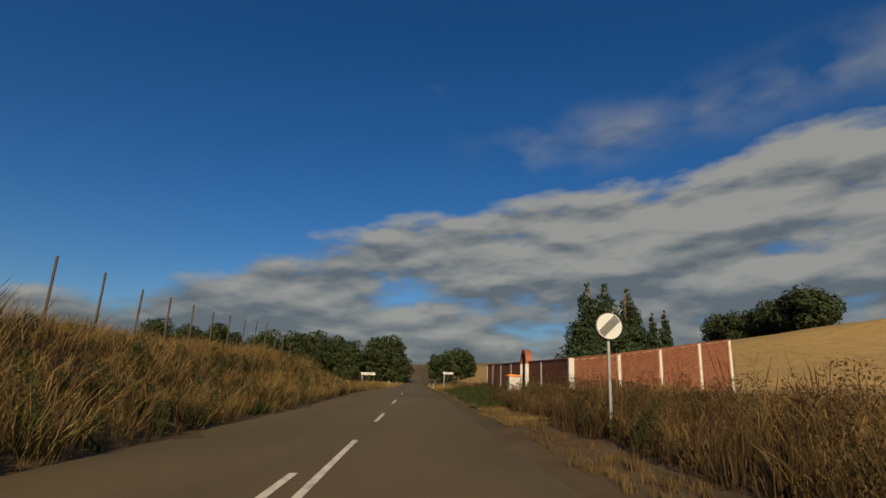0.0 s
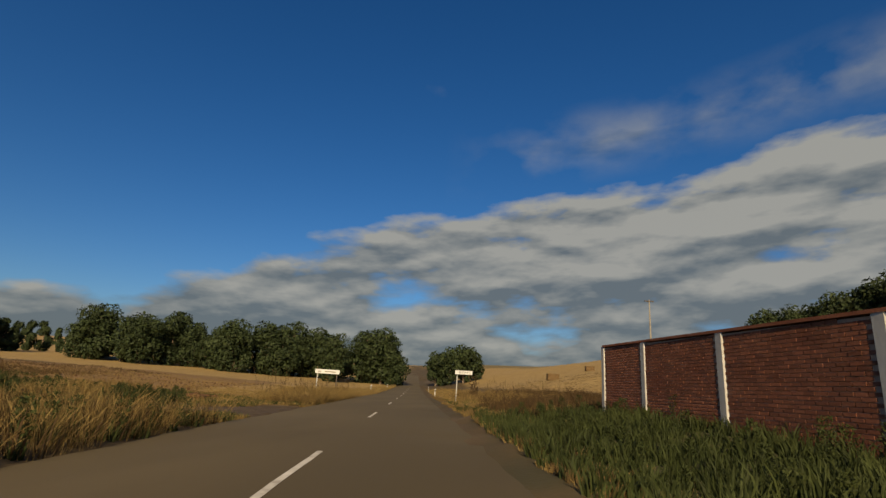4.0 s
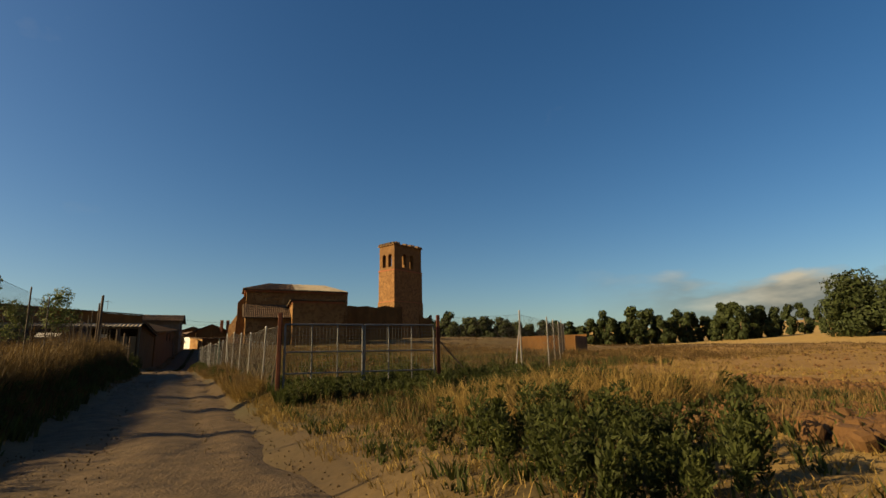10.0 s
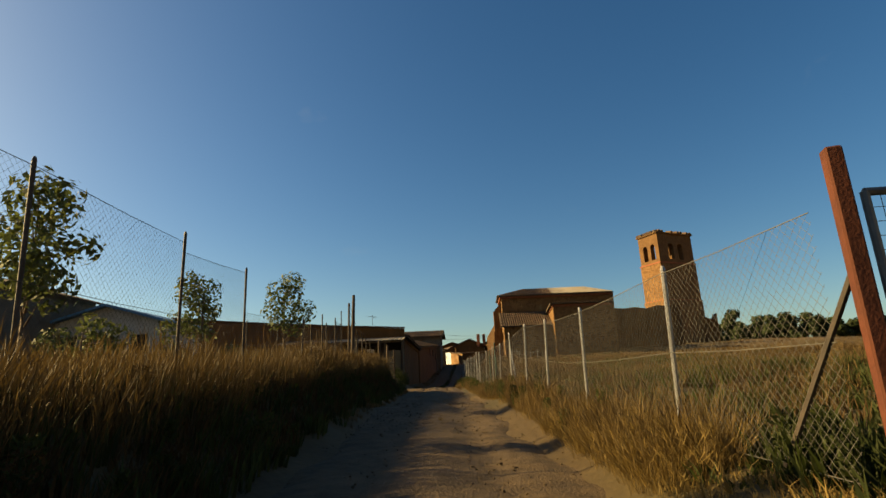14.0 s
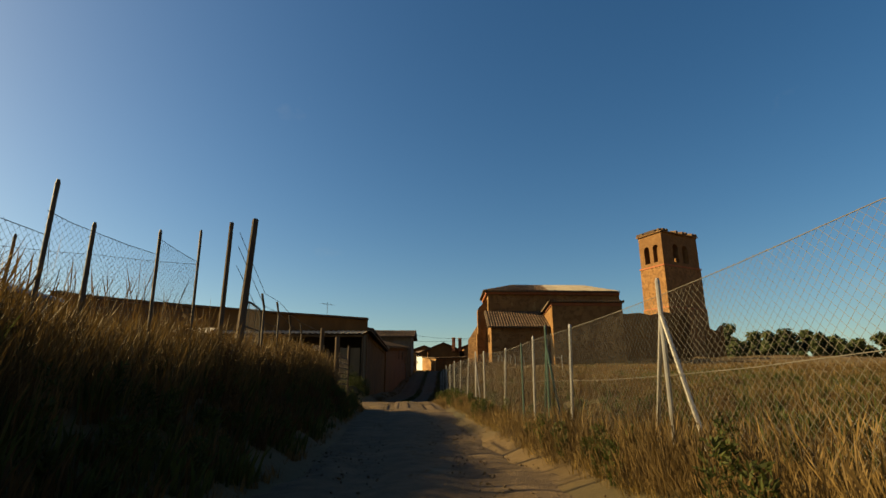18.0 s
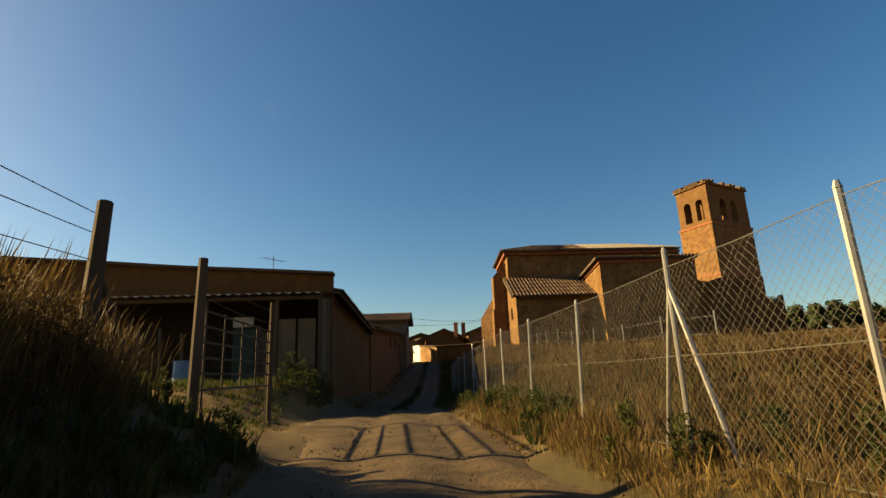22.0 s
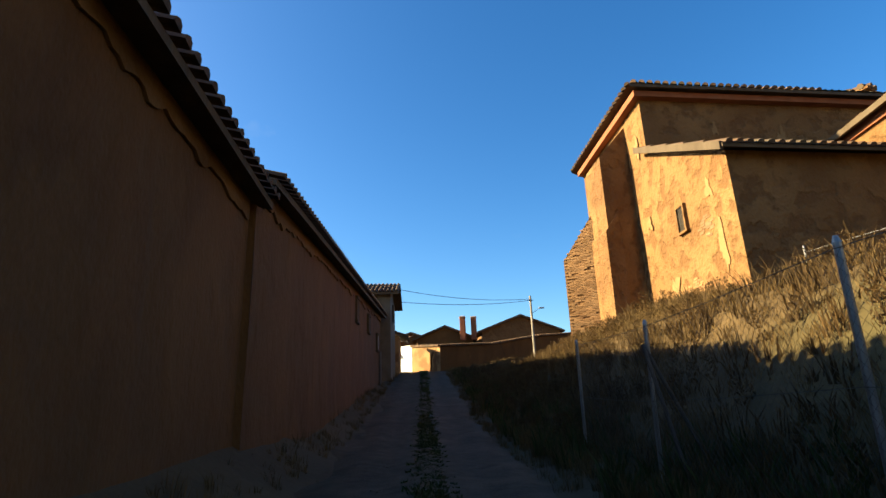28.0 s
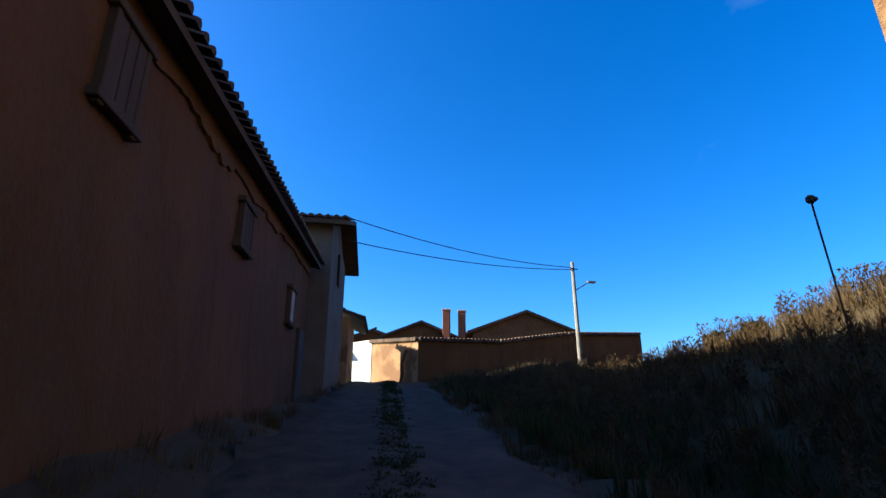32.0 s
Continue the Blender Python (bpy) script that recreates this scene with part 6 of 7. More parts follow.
grove = [tree_kind("poplar_tree", "broad dark green poplar in a dense grove behind the stubble", 15.0, 5.2, 0.8, 0.5, 22, 3600, M_LEAF, s, "poplar grove") for s in (1, 2, 3, 4)]
spots = []
for i in range(18):
    n = -7 - i * 5.6
    spots.append(on(rd(150 + rnd.uniform(-6, 10), n + rnd.uniform(-1.5, 1.5)), -0.6))
for i in range(15):
    n = -12 - i * 6.8
    spots.append(on(rd(166 + rnd.uniform(-5, 8), n + rnd.uniform(-2, 2)), -0.6))
plant(grove, spots, 0.7, 1.1)
right = [tree_kind("poplar_tree", "rounded dark green tree beside the far road", 12.5, 4.6, 1.6, 0.55, 15, 2400, M_LEAF, s, "trees beside the far road") for s in (21, 22)]
plant(right, [on(rd(160 + dw, n), -0.6) for dw, n in ((0, 6.5), (4, 11), (2, 15.5), (12, 19))], 0.85, 1.05)
back = [tree_kind("slender_poplar", "slender poplar in a far belt of trees", 12.5, 2.8, 0.8, 0.6, 13, 1300, M_LEAF, s, "far tree belt") for s in (31, 32, 33)]
spots = []
EYE = np.array((-11.0, 53.8))
for i in range(34):
    b = radians(49 + 17 * i / 33)
    d = 205 + rnd.uniform(-12, 12)
    spots.append(on((EYE[0] - math.sin(b) * d, EYE[1] + math.cos(b) * d), -1.0))
low_belt = []
for i in range(64):
    b = radians(67 + 23 * i / 63)
    d = 155 + rnd.uniform(-8, 14)
    low_belt.append(on((EYE[0] - math.sin(b) * d, EYE[1] + math.cos(b) * d), -1.5))
for i in range(14):
    b = radians(35 + 14 * i / 13)
    d = 225 + rnd.uniform(-12, 12)
    spots.append(on((EYE[0] - math.sin(b) * d, EYE[1] + math.cos(b) * d), -1.0))
plant(back, spots, 0.7, 1.1)
for p in low_belt:
    c = copy_thing(back[rnd.randrange(3)], Matrix.Identity(4))
    s = rnd.uniform(0.5, 0.78)
    c.matrix_basis = Matrix.Translation(p) @ Matrix.Rotation(rnd.uniform(0, 6.28), 4, "Z") @ Matrix.Diagonal((s * 1.15, s * 1.15, s, 1))
hill = [tree_kind("hill_tree", "dark rounded tree on the far ridge", 11, 5.5, 1.5, 0.6, 14, 1500, M_LEAF, s, "trees on the ridge") for s in (41, 42)]
plant(hill, [on(rd(112 + i * 3.6 + rnd.uniform(-3, 3), 124 + rnd.uniform(-3, 10)), -1.0) for i in range(17)], 0.85, 1.2)

conifers = [tree_kind("cypress_tree", "dark green cypress behind the brick wall", 9.2, 3.0, 0.3, 0.16, 17, 14000, M_CONIFER, s, "cypresses behind the wall", 0.85, column=True) for s in (51, 52, 53)]
plant(conifers, [on(rd(w, n)) for w, n in ((-5.2, 12.2), (-3.6, 13.2), (-4.6, 14.8), (-3.2, 16.4), (-5.6, 13.5), (-4.2, 15.8), (-2.4, 14.6))], 0.74, 0.86)
slim = tree_kind("slim_cypress", "narrow columnar cypress behind the brick wall", 7.5, 0.72, 0.2, 0.13, 16, 4200, M_CONIFER, 56, "cypresses behind the wall", 0.6, column=True)
plant([slim], [on(rd(-4.6, 17.6))], 0.72, 0.76)
slim_b = copy_thing(slim, Matrix.Identity(4))
slim_b.matrix_basis = Matrix.Translation(on(rd(-4.8, 18.5))) @ Matrix.Rotation(1.3, 4, "Z") @ Matrix.Diagonal((0.75, 0.75, 0.82, 1))
saps = [tree_kind("sapling", "young leafy sapling behind the bank fence", 3.0, 0.75, 1.15, 0.06, 15, 1500, M_SAPLING, s, "saplings behind the fence", 0.3, 0.0) for s in (61, 62, 63)]
for kind_, u, v, s in ((saps[0], 13.8, -4.2, 0.87), (saps[1], 17.9, -4.3, 0.76), (saps[2], 23.5, -4.2, 1.0)):
    plant([kind_], [on(tk(u, v))], s, s)
extra = copy_thing(saps[1], Matrix.Identity(4))
extra.matrix_basis = Matrix.Translation(on(tk(9.3, -4.3))) @ Matrix.Diagonal((0.58, 0.58, 0.62, 1))
shrubs = [tree_kind("shrub", "dense dark green shrub on the bank", 1.9, 1.2, 0.1, 0.12, 9, 900, M_SAPLING, s, "shrubs on the bank") for s in (71, 72)]
plant(shrubs, [on(tk(u, v), -0.1) for u, v in ((10, -14), (15, -17), (22, -15), (27, -12), (31, -16), (36, -14), (20, -24), (13, -22), (26, -22), (41, -12), (44, -14))], 0.6, 1.1)

# ---- grasses and weeds ----
def blades(name, pts, height, spread, width, per, material, label, lean=0.35, seed=1, heads=False):
    """Tufts of blades at the given points (x, y, z, scale), joined."""
    r = np.random.default_rng(seed)
    pts = np.asarray(pts, float)
    n = len(pts) * per
    base = np.repeat(pts, per, 0)
    ang = r.uniform(0, 2 * np.pi, n)
    rad = spread * np.sqrt(r.uniform(0, 1, n)) * base[:, 3]
    root = base[:, :3] + np.stack([np.cos(ang) * rad, np.sin(ang) * rad, np.zeros(n) - 0.03], 1)
    h = height * base[:, 3] * r.uniform(0.3, 1.15, n)
    out = ang + r.normal(0, 0.8, n)
    ln = lean * h * r.uniform(0.2, 1.2, n)
    top = root + np.stack([np.cos(out) * ln, np.sin(out) * ln, h], 1)
    mid = root + (top - root) * 0.55 + np.stack([-np.cos(out) * ln * 0.18, -np.sin(out) * ln * 0.18, h * 0.05], 1)
    face = r.uniform(0, np.pi, n)
    side = np.stack([np.cos(face), np.sin(face), np.zeros(n)], 1) * (width * r.uniform(0.6, 1.4, n))[:, None]
    if heads:
        v = np.stack([root - side * 0.3, root + side * 0.3, mid - side * 0.3, mid + side * 0.3, top - (top - mid) * 0.4 - side, top - (top - mid) * 0.4 + side, top], 1).reshape(-1, 3)
        k = np.arange(n) * 7
        f4 = np.concatenate([np.stack([k, k + 1, k + 3, k + 2], 1), np.stack([k + 2, k + 3, k + 5, k + 4], 1)])
        f3 = np.stack([k + 4, k + 5, k + 6], 1)
    else:
        v = np.stack([root - side, root + side, mid - side * 0.8, mid + side * 0.8, top], 1).reshape(-1, 3)
        k = np.arange(n) * 5
        f4 = np.stack([k, k + 1, k + 3, k + 2], 1)
        f3 = np.stack([k + 2, k + 3, k + 4], 1)
    me_ = bpy.data.meshes.new(name)
    me_.vertices.add(len(v))
    me_.vertices.foreach_set("co", v.ravel())
    me_.loops.add(f4.size + f3.size)
    me_.loops.foreach_set("vertex_index", np.concatenate([f4.ravel(), f3.ravel()]))
    me_.polygons.add(len(f4) + len(f3))
    me_.polygons.foreach_set("loop_start", np.concatenate([np.arange(len(f4)) * 4, len(f4) * 4 + np.arange(len(f3)) * 3]))
    me_.update(calc_edges=True)
    me_.materials.append(material)
    tagged(new(name, me_), label, "grass", kind="stuff")


def sow(kind, count, a0, a1, b0, b1, seed, keep=None, smin=0.6, smax=1.25, power=1.0):
    """Random places in a stretch of the road (kind r) or the track (kind t); b leans towards b0 with power."""
    r = np.random.default_rng(seed)
    a = r.uniform(a0, a1, count)
    b = b0 + (b1 - b0) * r.uniform(0, 1, count) ** power
    o, d, e = (RO, RW, RN) if kind == "r" else (TO, TU, TV)
    bb = b + bend(a) if kind == "t" else b
    x, y = o[0] + d[0] * a + e[0] * bb, o[1] + d[1] * a + e[1] * bb
    s = r.uniform(smin, smax, count) * (0.75 + 0.45 * (0.5 + 0.5 * wave(x, y, 1.1)))
    u, v = track_uv(x, y)
    n = (x - RO[0]) * RN[0] + (y - RO[1]) * RN[1]
    k, kr = step((u + 7.0) / 9.5), step((u + 8.2) / 6.5)
    ok = ~((v > -4.4 * (1 - k) - 1.75 * k) & (v < 5.6 * (1 - kr) + 1.6 * kr) & (u > -8.0) & (u < 127))
    if kind == "t" and b1 == -b0:
        ok = np.ones(count, bool)
    ok &= (n < -5.1) | (n > 1.5)
    ok &= ~((u > 61.2) & (v < -2.7) & (u < 104))
    if keep is not None:
        ok &= keep(a, b, wave(x, y, 0.6), r.uniform(0, 1, count))
    return np.stack([x, y, ground(x, y), s], 1)[ok]


cat = np.concatenate


def crown(pts):
    """Sets plants on the track's middle ridge."""
    pts = np.array(pts, float)
    pts[:, 2] = ground(pts[:, 0], pts[:, 1], False) + 0.035
    return pts


def leafy(name, pts, height, spread, leaf, per, material, label, seed=1):
    """Bushy herbs: small leaves set round upright stems, at points (x, y, z, scale), joined."""
    r = np.random.default_rng(seed)
    pts = np.asarray(pts, float)
    n = len(pts) * per
    base = np.repeat(pts, per, 0)
    f = r.uniform(0.05, 1, n) ** 0.8
    ang = r.uniform(0, 2 * np.pi, n)
    rad = spread * (0.25 + np.sin(f * 2.6)) * r.uniform(0.1, 1, n) ** 0.6 * base[:, 3]
    c = base[:, :3] + np.stack([np.cos(ang) * rad, np.sin(ang) * rad, height * f * base[:, 3]], 1)
    up_ = r.normal(0, 0.5, (n, 3)) + np.stack([np.cos(ang) * 0.6, np.sin(ang) * 0.6, np.full(n, 0.8)], 1)
    up_ /= np.linalg.norm(up_, axis=1)[:, None]
    sd_ = np.cross(up_, r.normal(0, 1, (n, 3)))
    sd_ /= np.linalg.norm(sd_, axis=1)[:, None]
    ln = (leaf * r.uniform(0.5, 1.4, n))[:, None]
    v = np.stack([c - up_ * ln, c + sd_ * ln * 0.32, c + up_ * ln, c - sd_ * ln * 0.32], 1).reshape(-1, 3)
    k = np.arange(n) * 4
    me_ = bpy.data.meshes.new(name)
    me_.vertices.add(len(v))
    me_.vertices.foreach_set("co", v.ravel())
    me_.loops.add(n * 4)
    me_.loops.foreach_set("vertex_index", np.arange(n * 4))
    me_.polygons.add(n)
    me_.polygons.foreach_set("loop_start", k)
    me_.update(calc_edges=True)
    me_.materials.append(material)
    tagged(new(name, me_), label, "weeds", kind="stuff")


leafy("leafy_weeds", cat([
    sow("t", 210, 9.4, 12.6, 2.5, 7.6, 60, smin=0.2, smax=0.6), sow("t", 95, -0.6, 2.6, 2.6, 4.6, 97, smin=0.25, smax=0.8), sow("t", 110, 6.5, 11.5, 6.5, 11, 61, smin=0.35, smax=0.8), sow("t", 150, 2.0, 8.8, 4.4, 8.6, 62, smin=0.25, smax=0.65),
    sow("t", 110, 6, 44, -2.1, -3.4, 63, smin=0.3, smax=0.65), sow("t", 70, 2, 12, -2.6, -5, 64, smin=0.3, smax=0.7), sow("t", 36, 53.2, 55.4, -2.4, -3.8, 65, smin=0.5, smax=1.3),
    sow("t", 90, 16, 60, 1.9, 2.9, 66, smin=0.35, smax=0.7), sow("r", 70, -50, -20, 3.2, 6, 79, smin=0.5, smax=1.0), sow("r", 300, -45, 1, -4.6, -7.5, 77, smin=0.4, smax=1.0), sow("r", 90, -12, 10, 3, 8, 78, smin=0.3, smax=0.7)]),
    0.85, 0.17, 0.034, 210, M_GREENGRASS, "bushy dark green weeds along the track and at the gate", seed=21)
leafy("dead_weeds", cat([
    sow("t", 300, 4, 42, -2.3, -6.5, 67, smin=0.3, smax=0.75), sow("t", 160, 29, 42, -2.9, -4.2, 96, smin=0.7, smax=1.15), sow("r", 560, -50, -16, 3.2, 8, 68, smin=0.6, smax=1.5), sow("r", 160, 4, 45, 5, 13, 69, smin=0.6, smax=1.1),
    sow("t", 480, 30, 101, 2.8, 9, 70, smin=0.35, smax=0.8), sow("t", 420, 72, 100, 2.3, 6, 73, smin=0.35, smax=0.75), sow("r", 150, -50, 1, -4.8, -10, 71, smin=0.4, smax=0.8)]),
    0.75, 0.17, 0.030, 150, M_BROWNGRASS, "brown dead leafy weeds on the banks", seed=22)
# tall golden grass: left road bank, field edges, fence foot
blades("tall_dry_grass", cat([
    sow("r", 4600, -60, 2, -4.6, -14, 1, power=1.5), sow("r", 1300, 17, 33, -4.5, -8, 2, power=1.2), sow("r", 700, 33, 48, -4.5, -9, 86, smin=0.3, smax=0.6), sow("r", 1400, 48, 130, -4.5, -8, 3),
    sow("r", 1700, -60, -19, 3.6, 10, 4), sow("t", 420, 12.9, 18, 1.9, 2.9, 76, smin=0.3, smax=0.62), sow("t", 420, 2.2, 6.0, 4.2, 7.4, 98, smin=0.5, smax=1.0), sow("t", 420, -6.0, -3.0, 5.5, 11, 99, smin=0.5, smax=1.1), sow("r", 1300, 20, 120, 2.6, 9, 5)]),
    0.64, 0.26, 0.0045, 34, M_STRAW, "tall golden dry grass on the road banks", lean=0.75, seed=1, heads=True)
blades("field_edge_grass", cat([
    sow("t", 2400, 12.9, 78, 1.95, 3.6, 7, power=1.3, smin=0.3, smax=0.8), sow("t", 900, 0, 11, 2.8, 12, 90, smin=0.3, smax=0.7), sow("t", 500, 13, 30, 2.0, 3.0, 8),
    sow("t", 4400, 40, 101, 2.4, 9.5, 9, smin=0.3, smax=0.75), sow("t", 4800, 72, 102, 2.1, 8, 50, smin=0.3, smax=0.75), sow("t", 1700, 12, 60, 4, 30, 10), sow("t", 1500, 8, 42, -3.8, -7, 72, smin=0.7, smax=1.4), sow("t", 2300, 8, 43, -2.9, -4.4, 95, smin=0.8, smax=1.7), sow("r", 500, 14, 24, -4.4, -7, 13)]),
    0.5, 0.24, 0.0045, 30, M_DULLSTRAW, "dry golden brown grass along the fences and the church bank", seed=2, heads=True)
blades("brown_weeds", cat([
    sow("r", 1400, -60, 2, -5.0, -12, 11), sow("r", 1600, -50, -18, 3.2, 11, 12), sow("r", 2600, 7, 60, 3.6, 14, 14, smin=0.5, smax=1.0),
    sow("t", 3600, 7, 42, -2.2, -6.5, 15, power=1.2, smin=0.25, smax=0.65), sow("t", 2600, 36, 101, 2.3, 9, 16, smin=0.35, smax=0.9), sow("t", 5200, 14, 64, 3, 30, 17, smin=0.25, smax=0.6)]),
    0.62, 0.26, 0.010, 20, M_BROWNGRASS, "brown dried weeds and thistles", lean=0.45, seed=3)
blades("green_weeds", cat([
    sow("r", 2500, -22, 8, 2.0, 8.0, 18, smin=0.35, smax=0.8), sow("r", 650, -60, 2, -4.4, -6.5, 19, smin=0.4, smax=0.8),
    sow("t", 1300, 9.8, 13, 2.6, 9.5, 20, smin=0.35, smax=0.75), sow("t", 900, 0, 11, 3.6, 10.5, 21, smin=0.2, smax=0.5), sow("t", 1500, 1, 44, -2.0, -4.5, 22, smin=0.4, smax=0.8),
    sow("t", 40, 56, 61, -3.2, -4.6, 23, smin=0.5, smax=1.1), sow("t", 2400, 13, 50, 3, 20, 24, smin=0.4, smax=0.7), sow("t", 500, 44, 100, 2, 3.4, 25, smin=0.5, smax=0.9),
    sow("r", 120, 8, 40, 2.0, 4.2, 26, smin=0.3, smax=0.5)]),
    0.55, 0.24, 0.016, 22, M_GREENGRASS, "green weeds and low leafy herbs on the verges", lean=0.5, seed=4)
blades("stubble", cat([
    sow("r", 5200, 15, 60, -5, -40, 27, smin=0.4, smax=0.9), sow("r", 2200, 12, 90, 9, 45, 28, smin=0.4, smax=0.9), sow("t", 2600, -5, 20, 6, 22, 29, smin=0.4, smax=0.9)]),
    0.20, 0.3, 0.005, 18, M_STRAW, "cut straw stubble and loose straw", lean=0.8, seed=5)
blades("sparse_track_grass", cat([
    sow("t", 1500, 44, 110, 1.6, 2.7, 30, smin=0.3, smax=0.7), sow("t", 900, 62, 110, -2.0, -3.6, 31, smin=0.3, smax=0.8), sow("t", 700, 20, 44, -1.8, -2.6, 32, smin=0.3, smax=0.6),
    crown(sow("t", 900, 60, 112, -0.22, 0.22, 51, smin=0.08, smax=0.2)), sow("t", 500, 18, 60, -0.2, 0.2, 52, smin=0.1, smax=0.22), sow("r", 1700, -60, 60, 1.95, 2.9, 33, smin=0.25, smax=0.6), sow("r", 1500, -60, 60, -4.2, -5.0, 34, smin=0.25, smax=0.6)]),
    0.40, 0.16, 0.005, 22, M_DULLSTRAW, "short straw-coloured grass at the edge of the ways", seed=6)
# short dry litter where the track leaves the road
blades("dry_litter", cat([
    sow("t", 5200, -7, 13, 2.0, 13, 53, smin=0.35, smax=0.9), sow("t", 2600, -6, 8, -2.2, -7, 54, smin=0.4, smax=0.9), sow("t", 1400, 8, 62, 2.0, 3.0, 89, smin=0.5, smax=1.2), sow("t", 260, 44, 58, -2.6, -7.5, 74, smin=0.4, smax=0.9), sow("r", 2600, 13, 30, -4.3, -14, 55, smin=0.4, smax=0.9), sow("r", 2600, 4, 30, 2.0, 8, 84, smin=0.5, smax=1.2), sow("r", 1500, -30, 4, 2.0, 3.4, 85, smin=0.4, smax=0.9)]),
    0.16, 0.22, 0.006, 18, M_STRAW, "short dry straw litter beside the junction", lean=1.0, seed=9)
blades("low_brown_weeds", cat([
    sow("t", 1500, -7, 13, 2.2, 12, 56, smin=0.4, smax=0.9), sow("t", 900, -6, 8, -2.6, -6, 57, smin=0.4, smax=0.9), crown(sow("t", 3000, 58, 112, -0.2, 0.2, 87, smin=0.18, smax=0.42)), crown(sow("t", 1100, 57, 112, -0.36, 0.36, 91, smin=0.1, smax=0.3)), crown(sow("t", 420, 46, 60, -0.24, 0.24, 92, smin=0.08, smax=0.24)), crown(sow("t", 900, 14, 58, -0.2, 0.2, 88, smin=0.05, smax=0.14)), sow("t", 110, 52, 60, -3.4, -6, 75, smin=0.5, smax=1.3), sow("t", 260, 44.5, 51, -2.6, -6.8, 93, smin=0.3, smax=0.8), sow("t", 260, 51, 55, -3.3, -6.8, 94, smin=0.5, smax=1.3)]),
    0.22, 0.2, 0.011, 18, M_GREENGRASS, "low greyish green weeds beside the junction", lean=0.8, seed=10)
blades("field_tufts", cat([
    sow("t", 7500, 16, 112, 6, 62, 80, smin=0.4, smax=1.2), sow("t", 2200, 16, 70, 3.5, 14, 81, smin=0.4, smax=1.1), sow("r", 2500, 16, 110, 12, 70, 82, smin=0.3, smax=0.7)]),
    0.32, 0.35, 0.013, 9, M_BROWNGRASS, "brown tufts scattered over the rough field", lean=0.7, seed=11)
blades("field_green_tufts", cat([
    sow("t", 2600, 20, 70, 7, 26, 83, keep=lambda a, b, q, r: q > 0.05, smin=0.4, smax=1.1)]),
    0.32, 0.35, 0.014, 10, M_GREENGRASS, "green tufts in patches over the rough field", lean=0.7, seed=12)
# tall stalks with seed heads
blades("tall_stalks", cat([
    sow("r", 260, -50, -12, 2.6, 9, 35), sow("t", 150, 24, 39, -4.0, -5.5, 36), sow("t", 70, 60, 100, 3, 6, 37, smin=0.3, smax=0.6), sow("r", 160, 16, 40, -5, -9, 38), sow("r", 120, 18, 60, 4, 12, 39)]),
    1.25, 0.2, 0.008, 6, M_BROWNGRASS, "tall dry stalks with seed heads", lean=0.18, seed=7, heads=True)
# ploughed clods
r_ = np.random.default_rng(8)
g = Geo()
pts = cat([sow("t", 1100, -0.8, 2.6, 5.2, 8.6, 40, smin=0.8, smax=1.9), sow("t", 1300, 1.5, 7, 10.5, 15, 44), sow("t", 2200, 2, 34, 13, 45, 41)])
for x, y, z, s in pts:
    q = 0.065 * s * r_.uniform(0.5, 1.7)
    m_ = Matrix.Rotation(r_.uniform(0, 6.3), 3, Vector(r_.normal(0, 1, 3)).normalized())
    g.cbox((x, y, z + q * 0.2), (q * 1.5, q * 1.1, q), q * 0.2, m_)
solo("earth_clods", g, M_CLOD, "heaped reddish clods of ploughed earth", "soil", kind="stuff")
g = Geo()
for x, y, z, s in cat([sow("t", 900, -3, 126, -3.4, -1.9, 42), sow("t", 700, -3, 126, 1.8, 2.6, 43), sow("t", 6500, 2, 60, -1.9, 1.9, 45), sow("t", 1800, 60, 100, -1.9, 1.9, 46), sow("t", 1500, -5, 8, -3.9, 3.9, 47)]):
    q = 0.010 * s * r_.uniform(0.4, 2.2)
    m_ = Matrix.Rotation(r_.uniform(0, 6.3), 3, Vector(r_.normal(0, 1, 3)).normalized())
    g.cbox((x, y, z + q * 0.2), (q * 1.5, q * 1.1, q), q * 0.25, m_)
solo("track_stones", g, M_TRACK, "small stones along the edges of the dirt track", "stones", kind="stuff")

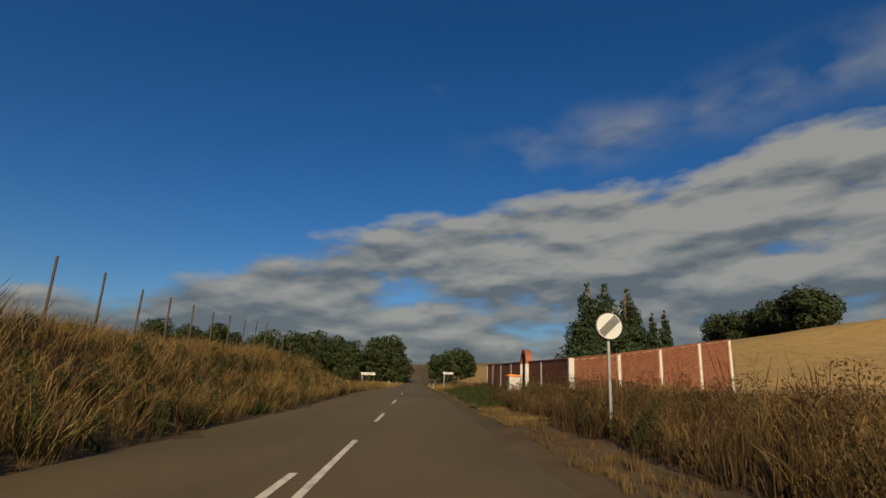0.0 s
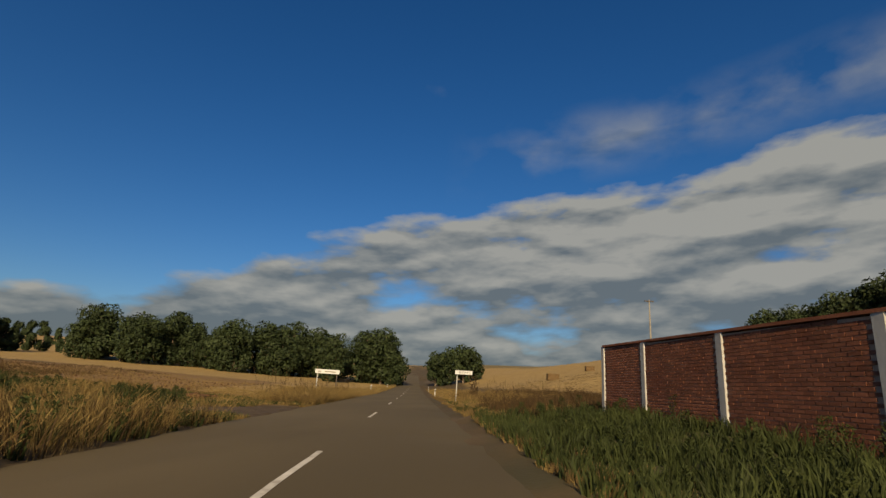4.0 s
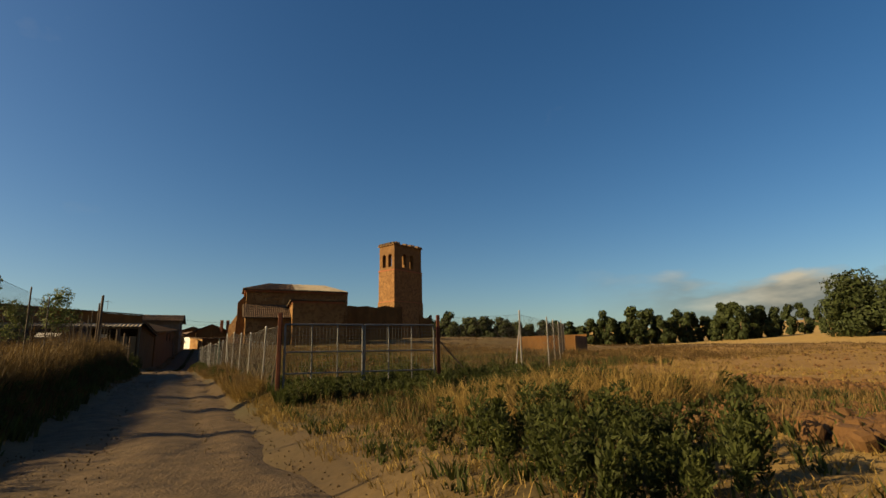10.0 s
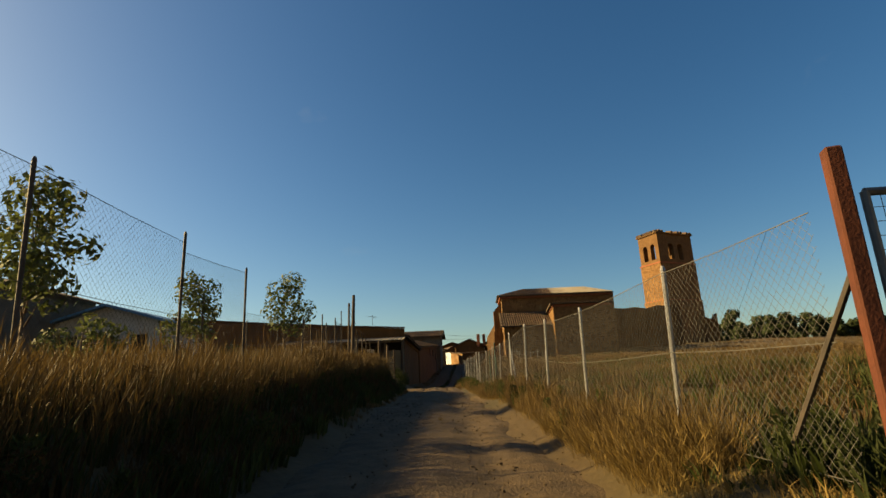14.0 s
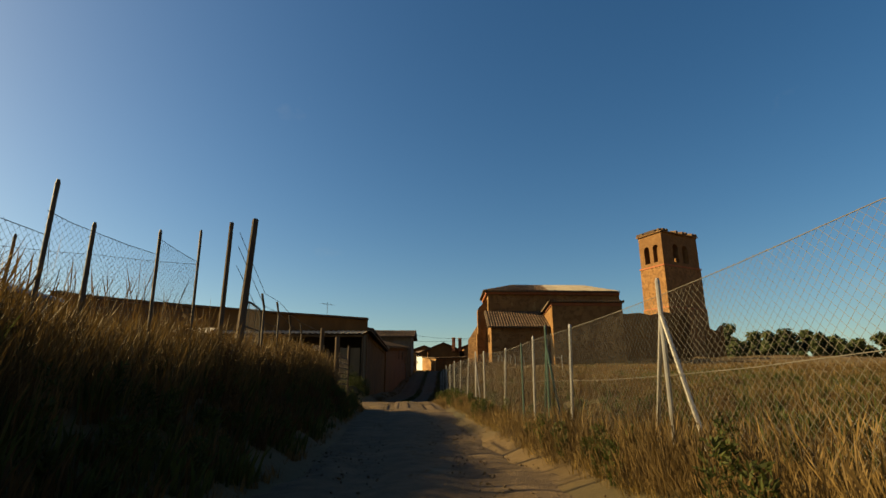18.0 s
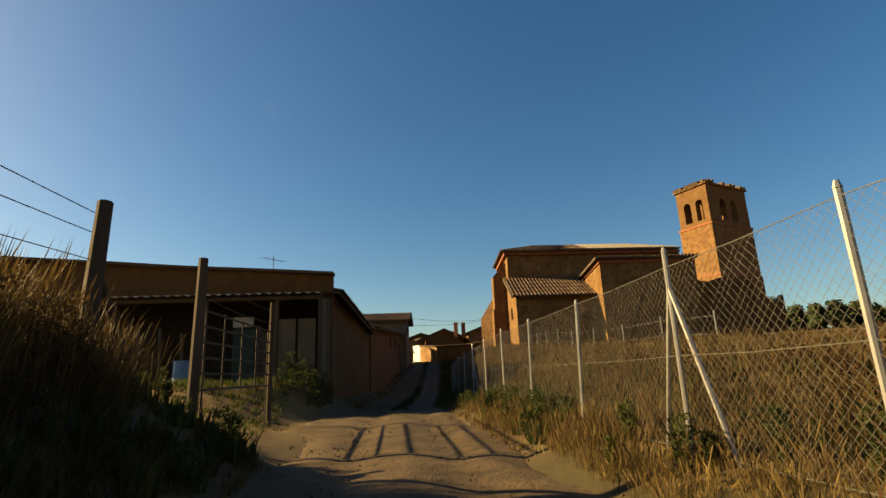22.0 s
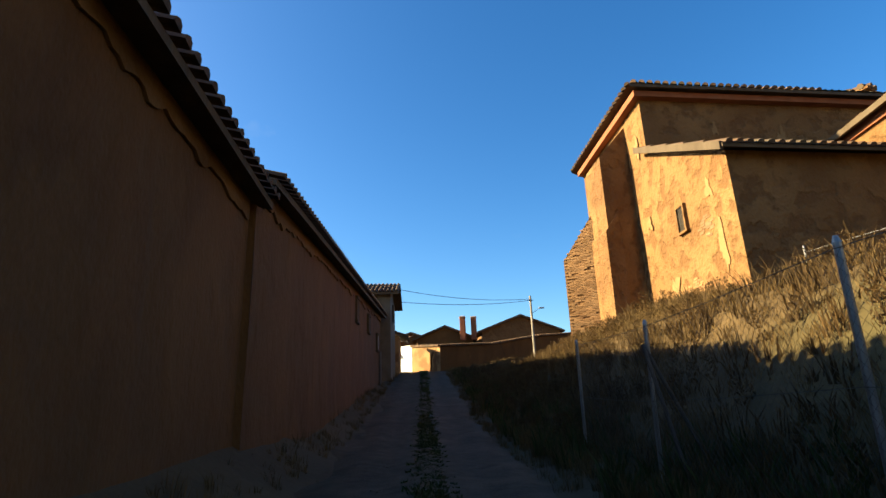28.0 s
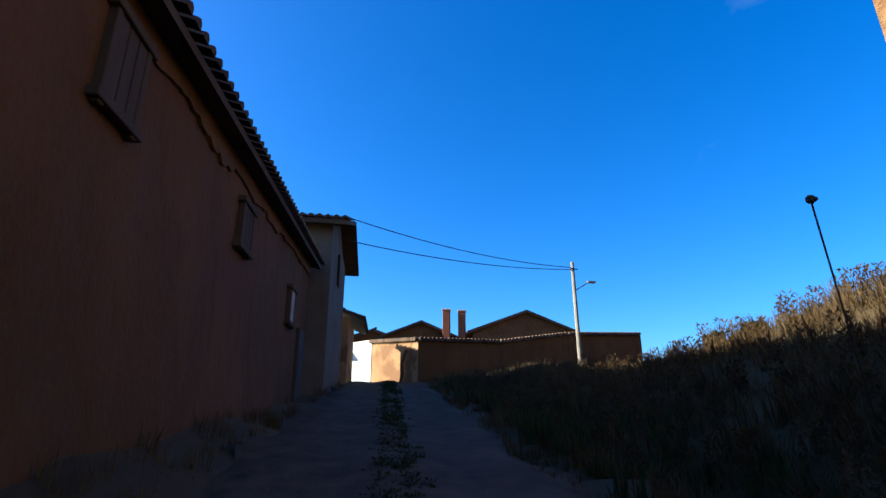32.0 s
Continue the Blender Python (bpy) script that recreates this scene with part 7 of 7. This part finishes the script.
# ---- bricks of the yard wall ----
bme = Geo().cbox((0, 0, 0), (0.235, 0.03, 0.06), 0.006).mesh("brick", M_BRICK)
rest = Geo()
count = 0
rb = random.Random(3)
for k, (a, b, za, zb) in enumerate(runs):
    d = (b - a).normalized()
    m_ = Matrix.Rotation(math.atan2(d.y, d.x), 3, "Z")
    out = Vector((-d.y, d.x, 0)) * 0.10
    ln = (b - a).length
    row, z = 0, min(gz(a), gz(b)) - 0.03
    while z < max(za, zb) - 0.05:
        s = 0.24 + (0.125 if row % 2 else 0.0)
        while s < ln - 0.13:
            c = a + d * s + out * rb.uniform(0.98, 1.05) + up * z
            if z < za + (zb - za) * s / ln - 0.05:
                if k in (0, 1) and z > 1.3 and count < 300:
                    ob = new("brick", bme)
                    ob.parent = bw
                    ob.matrix_parent_inverse = bw.matrix_basis.inverted()
                    ob.matrix_basis = Matrix.Translation(c) @ m_.to_4x4()
                    count += 1
                else:
                    rest.box(c, (0.235, 0.03, 0.06), m_)
            s += 0.25
        z += 0.075
        row += 1
tagged(part("brickwork", rest, M_BRICK, bw, "coursed red bricks"), kind="stuff")

# ---- brick courses of the low church buttress ----
bme2 = Geo().cbox((0, 0, 0), (0.249, 0.04, 0.063), 0.008).mesh("brick", M_OLDBRICK)
rest = Geo()
count = 0
face_d = (tk(*BO) - tk(*BI)).normalized()
face_m = Matrix.Rotation(math.atan2(face_d.y, face_d.x), 3, "Z")
run_l = (tk(*BO) - tk(*BI)).length
for row in range(96):
    z = 2.8 + row * 0.066
    reach = run_l * min(1.0, max(0.0, (8.4 - z) / 1.9))
    s = 0.13 + (0.125 if row % 2 else 0.0)
    while s < reach - 0.08:
        c = tk(*BI) + face_d * s - back_d.normalized() * rb.uniform(-0.008, 0.010)
        c.z = z + rb.uniform(-0.003, 0.003)
        if rb.random() < 0.95:
            if z > 3.8 and count < 290:
                ob = new("brick", bme2)
                ob.parent = church
                ob.matrix_parent_inverse = church.matrix_basis.inverted()
                ob.matrix_basis = Matrix.Translation(c) @ face_m.to_4x4()
                count += 1
            else:
                rest.box(c, (0.249, 0.04, 0.063), face_m)
        s += 0.252
tagged(part("buttress_brickwork", rest, M_OLDBRICK, church, "eroded brick courses of the low buttress"), kind="stuff")
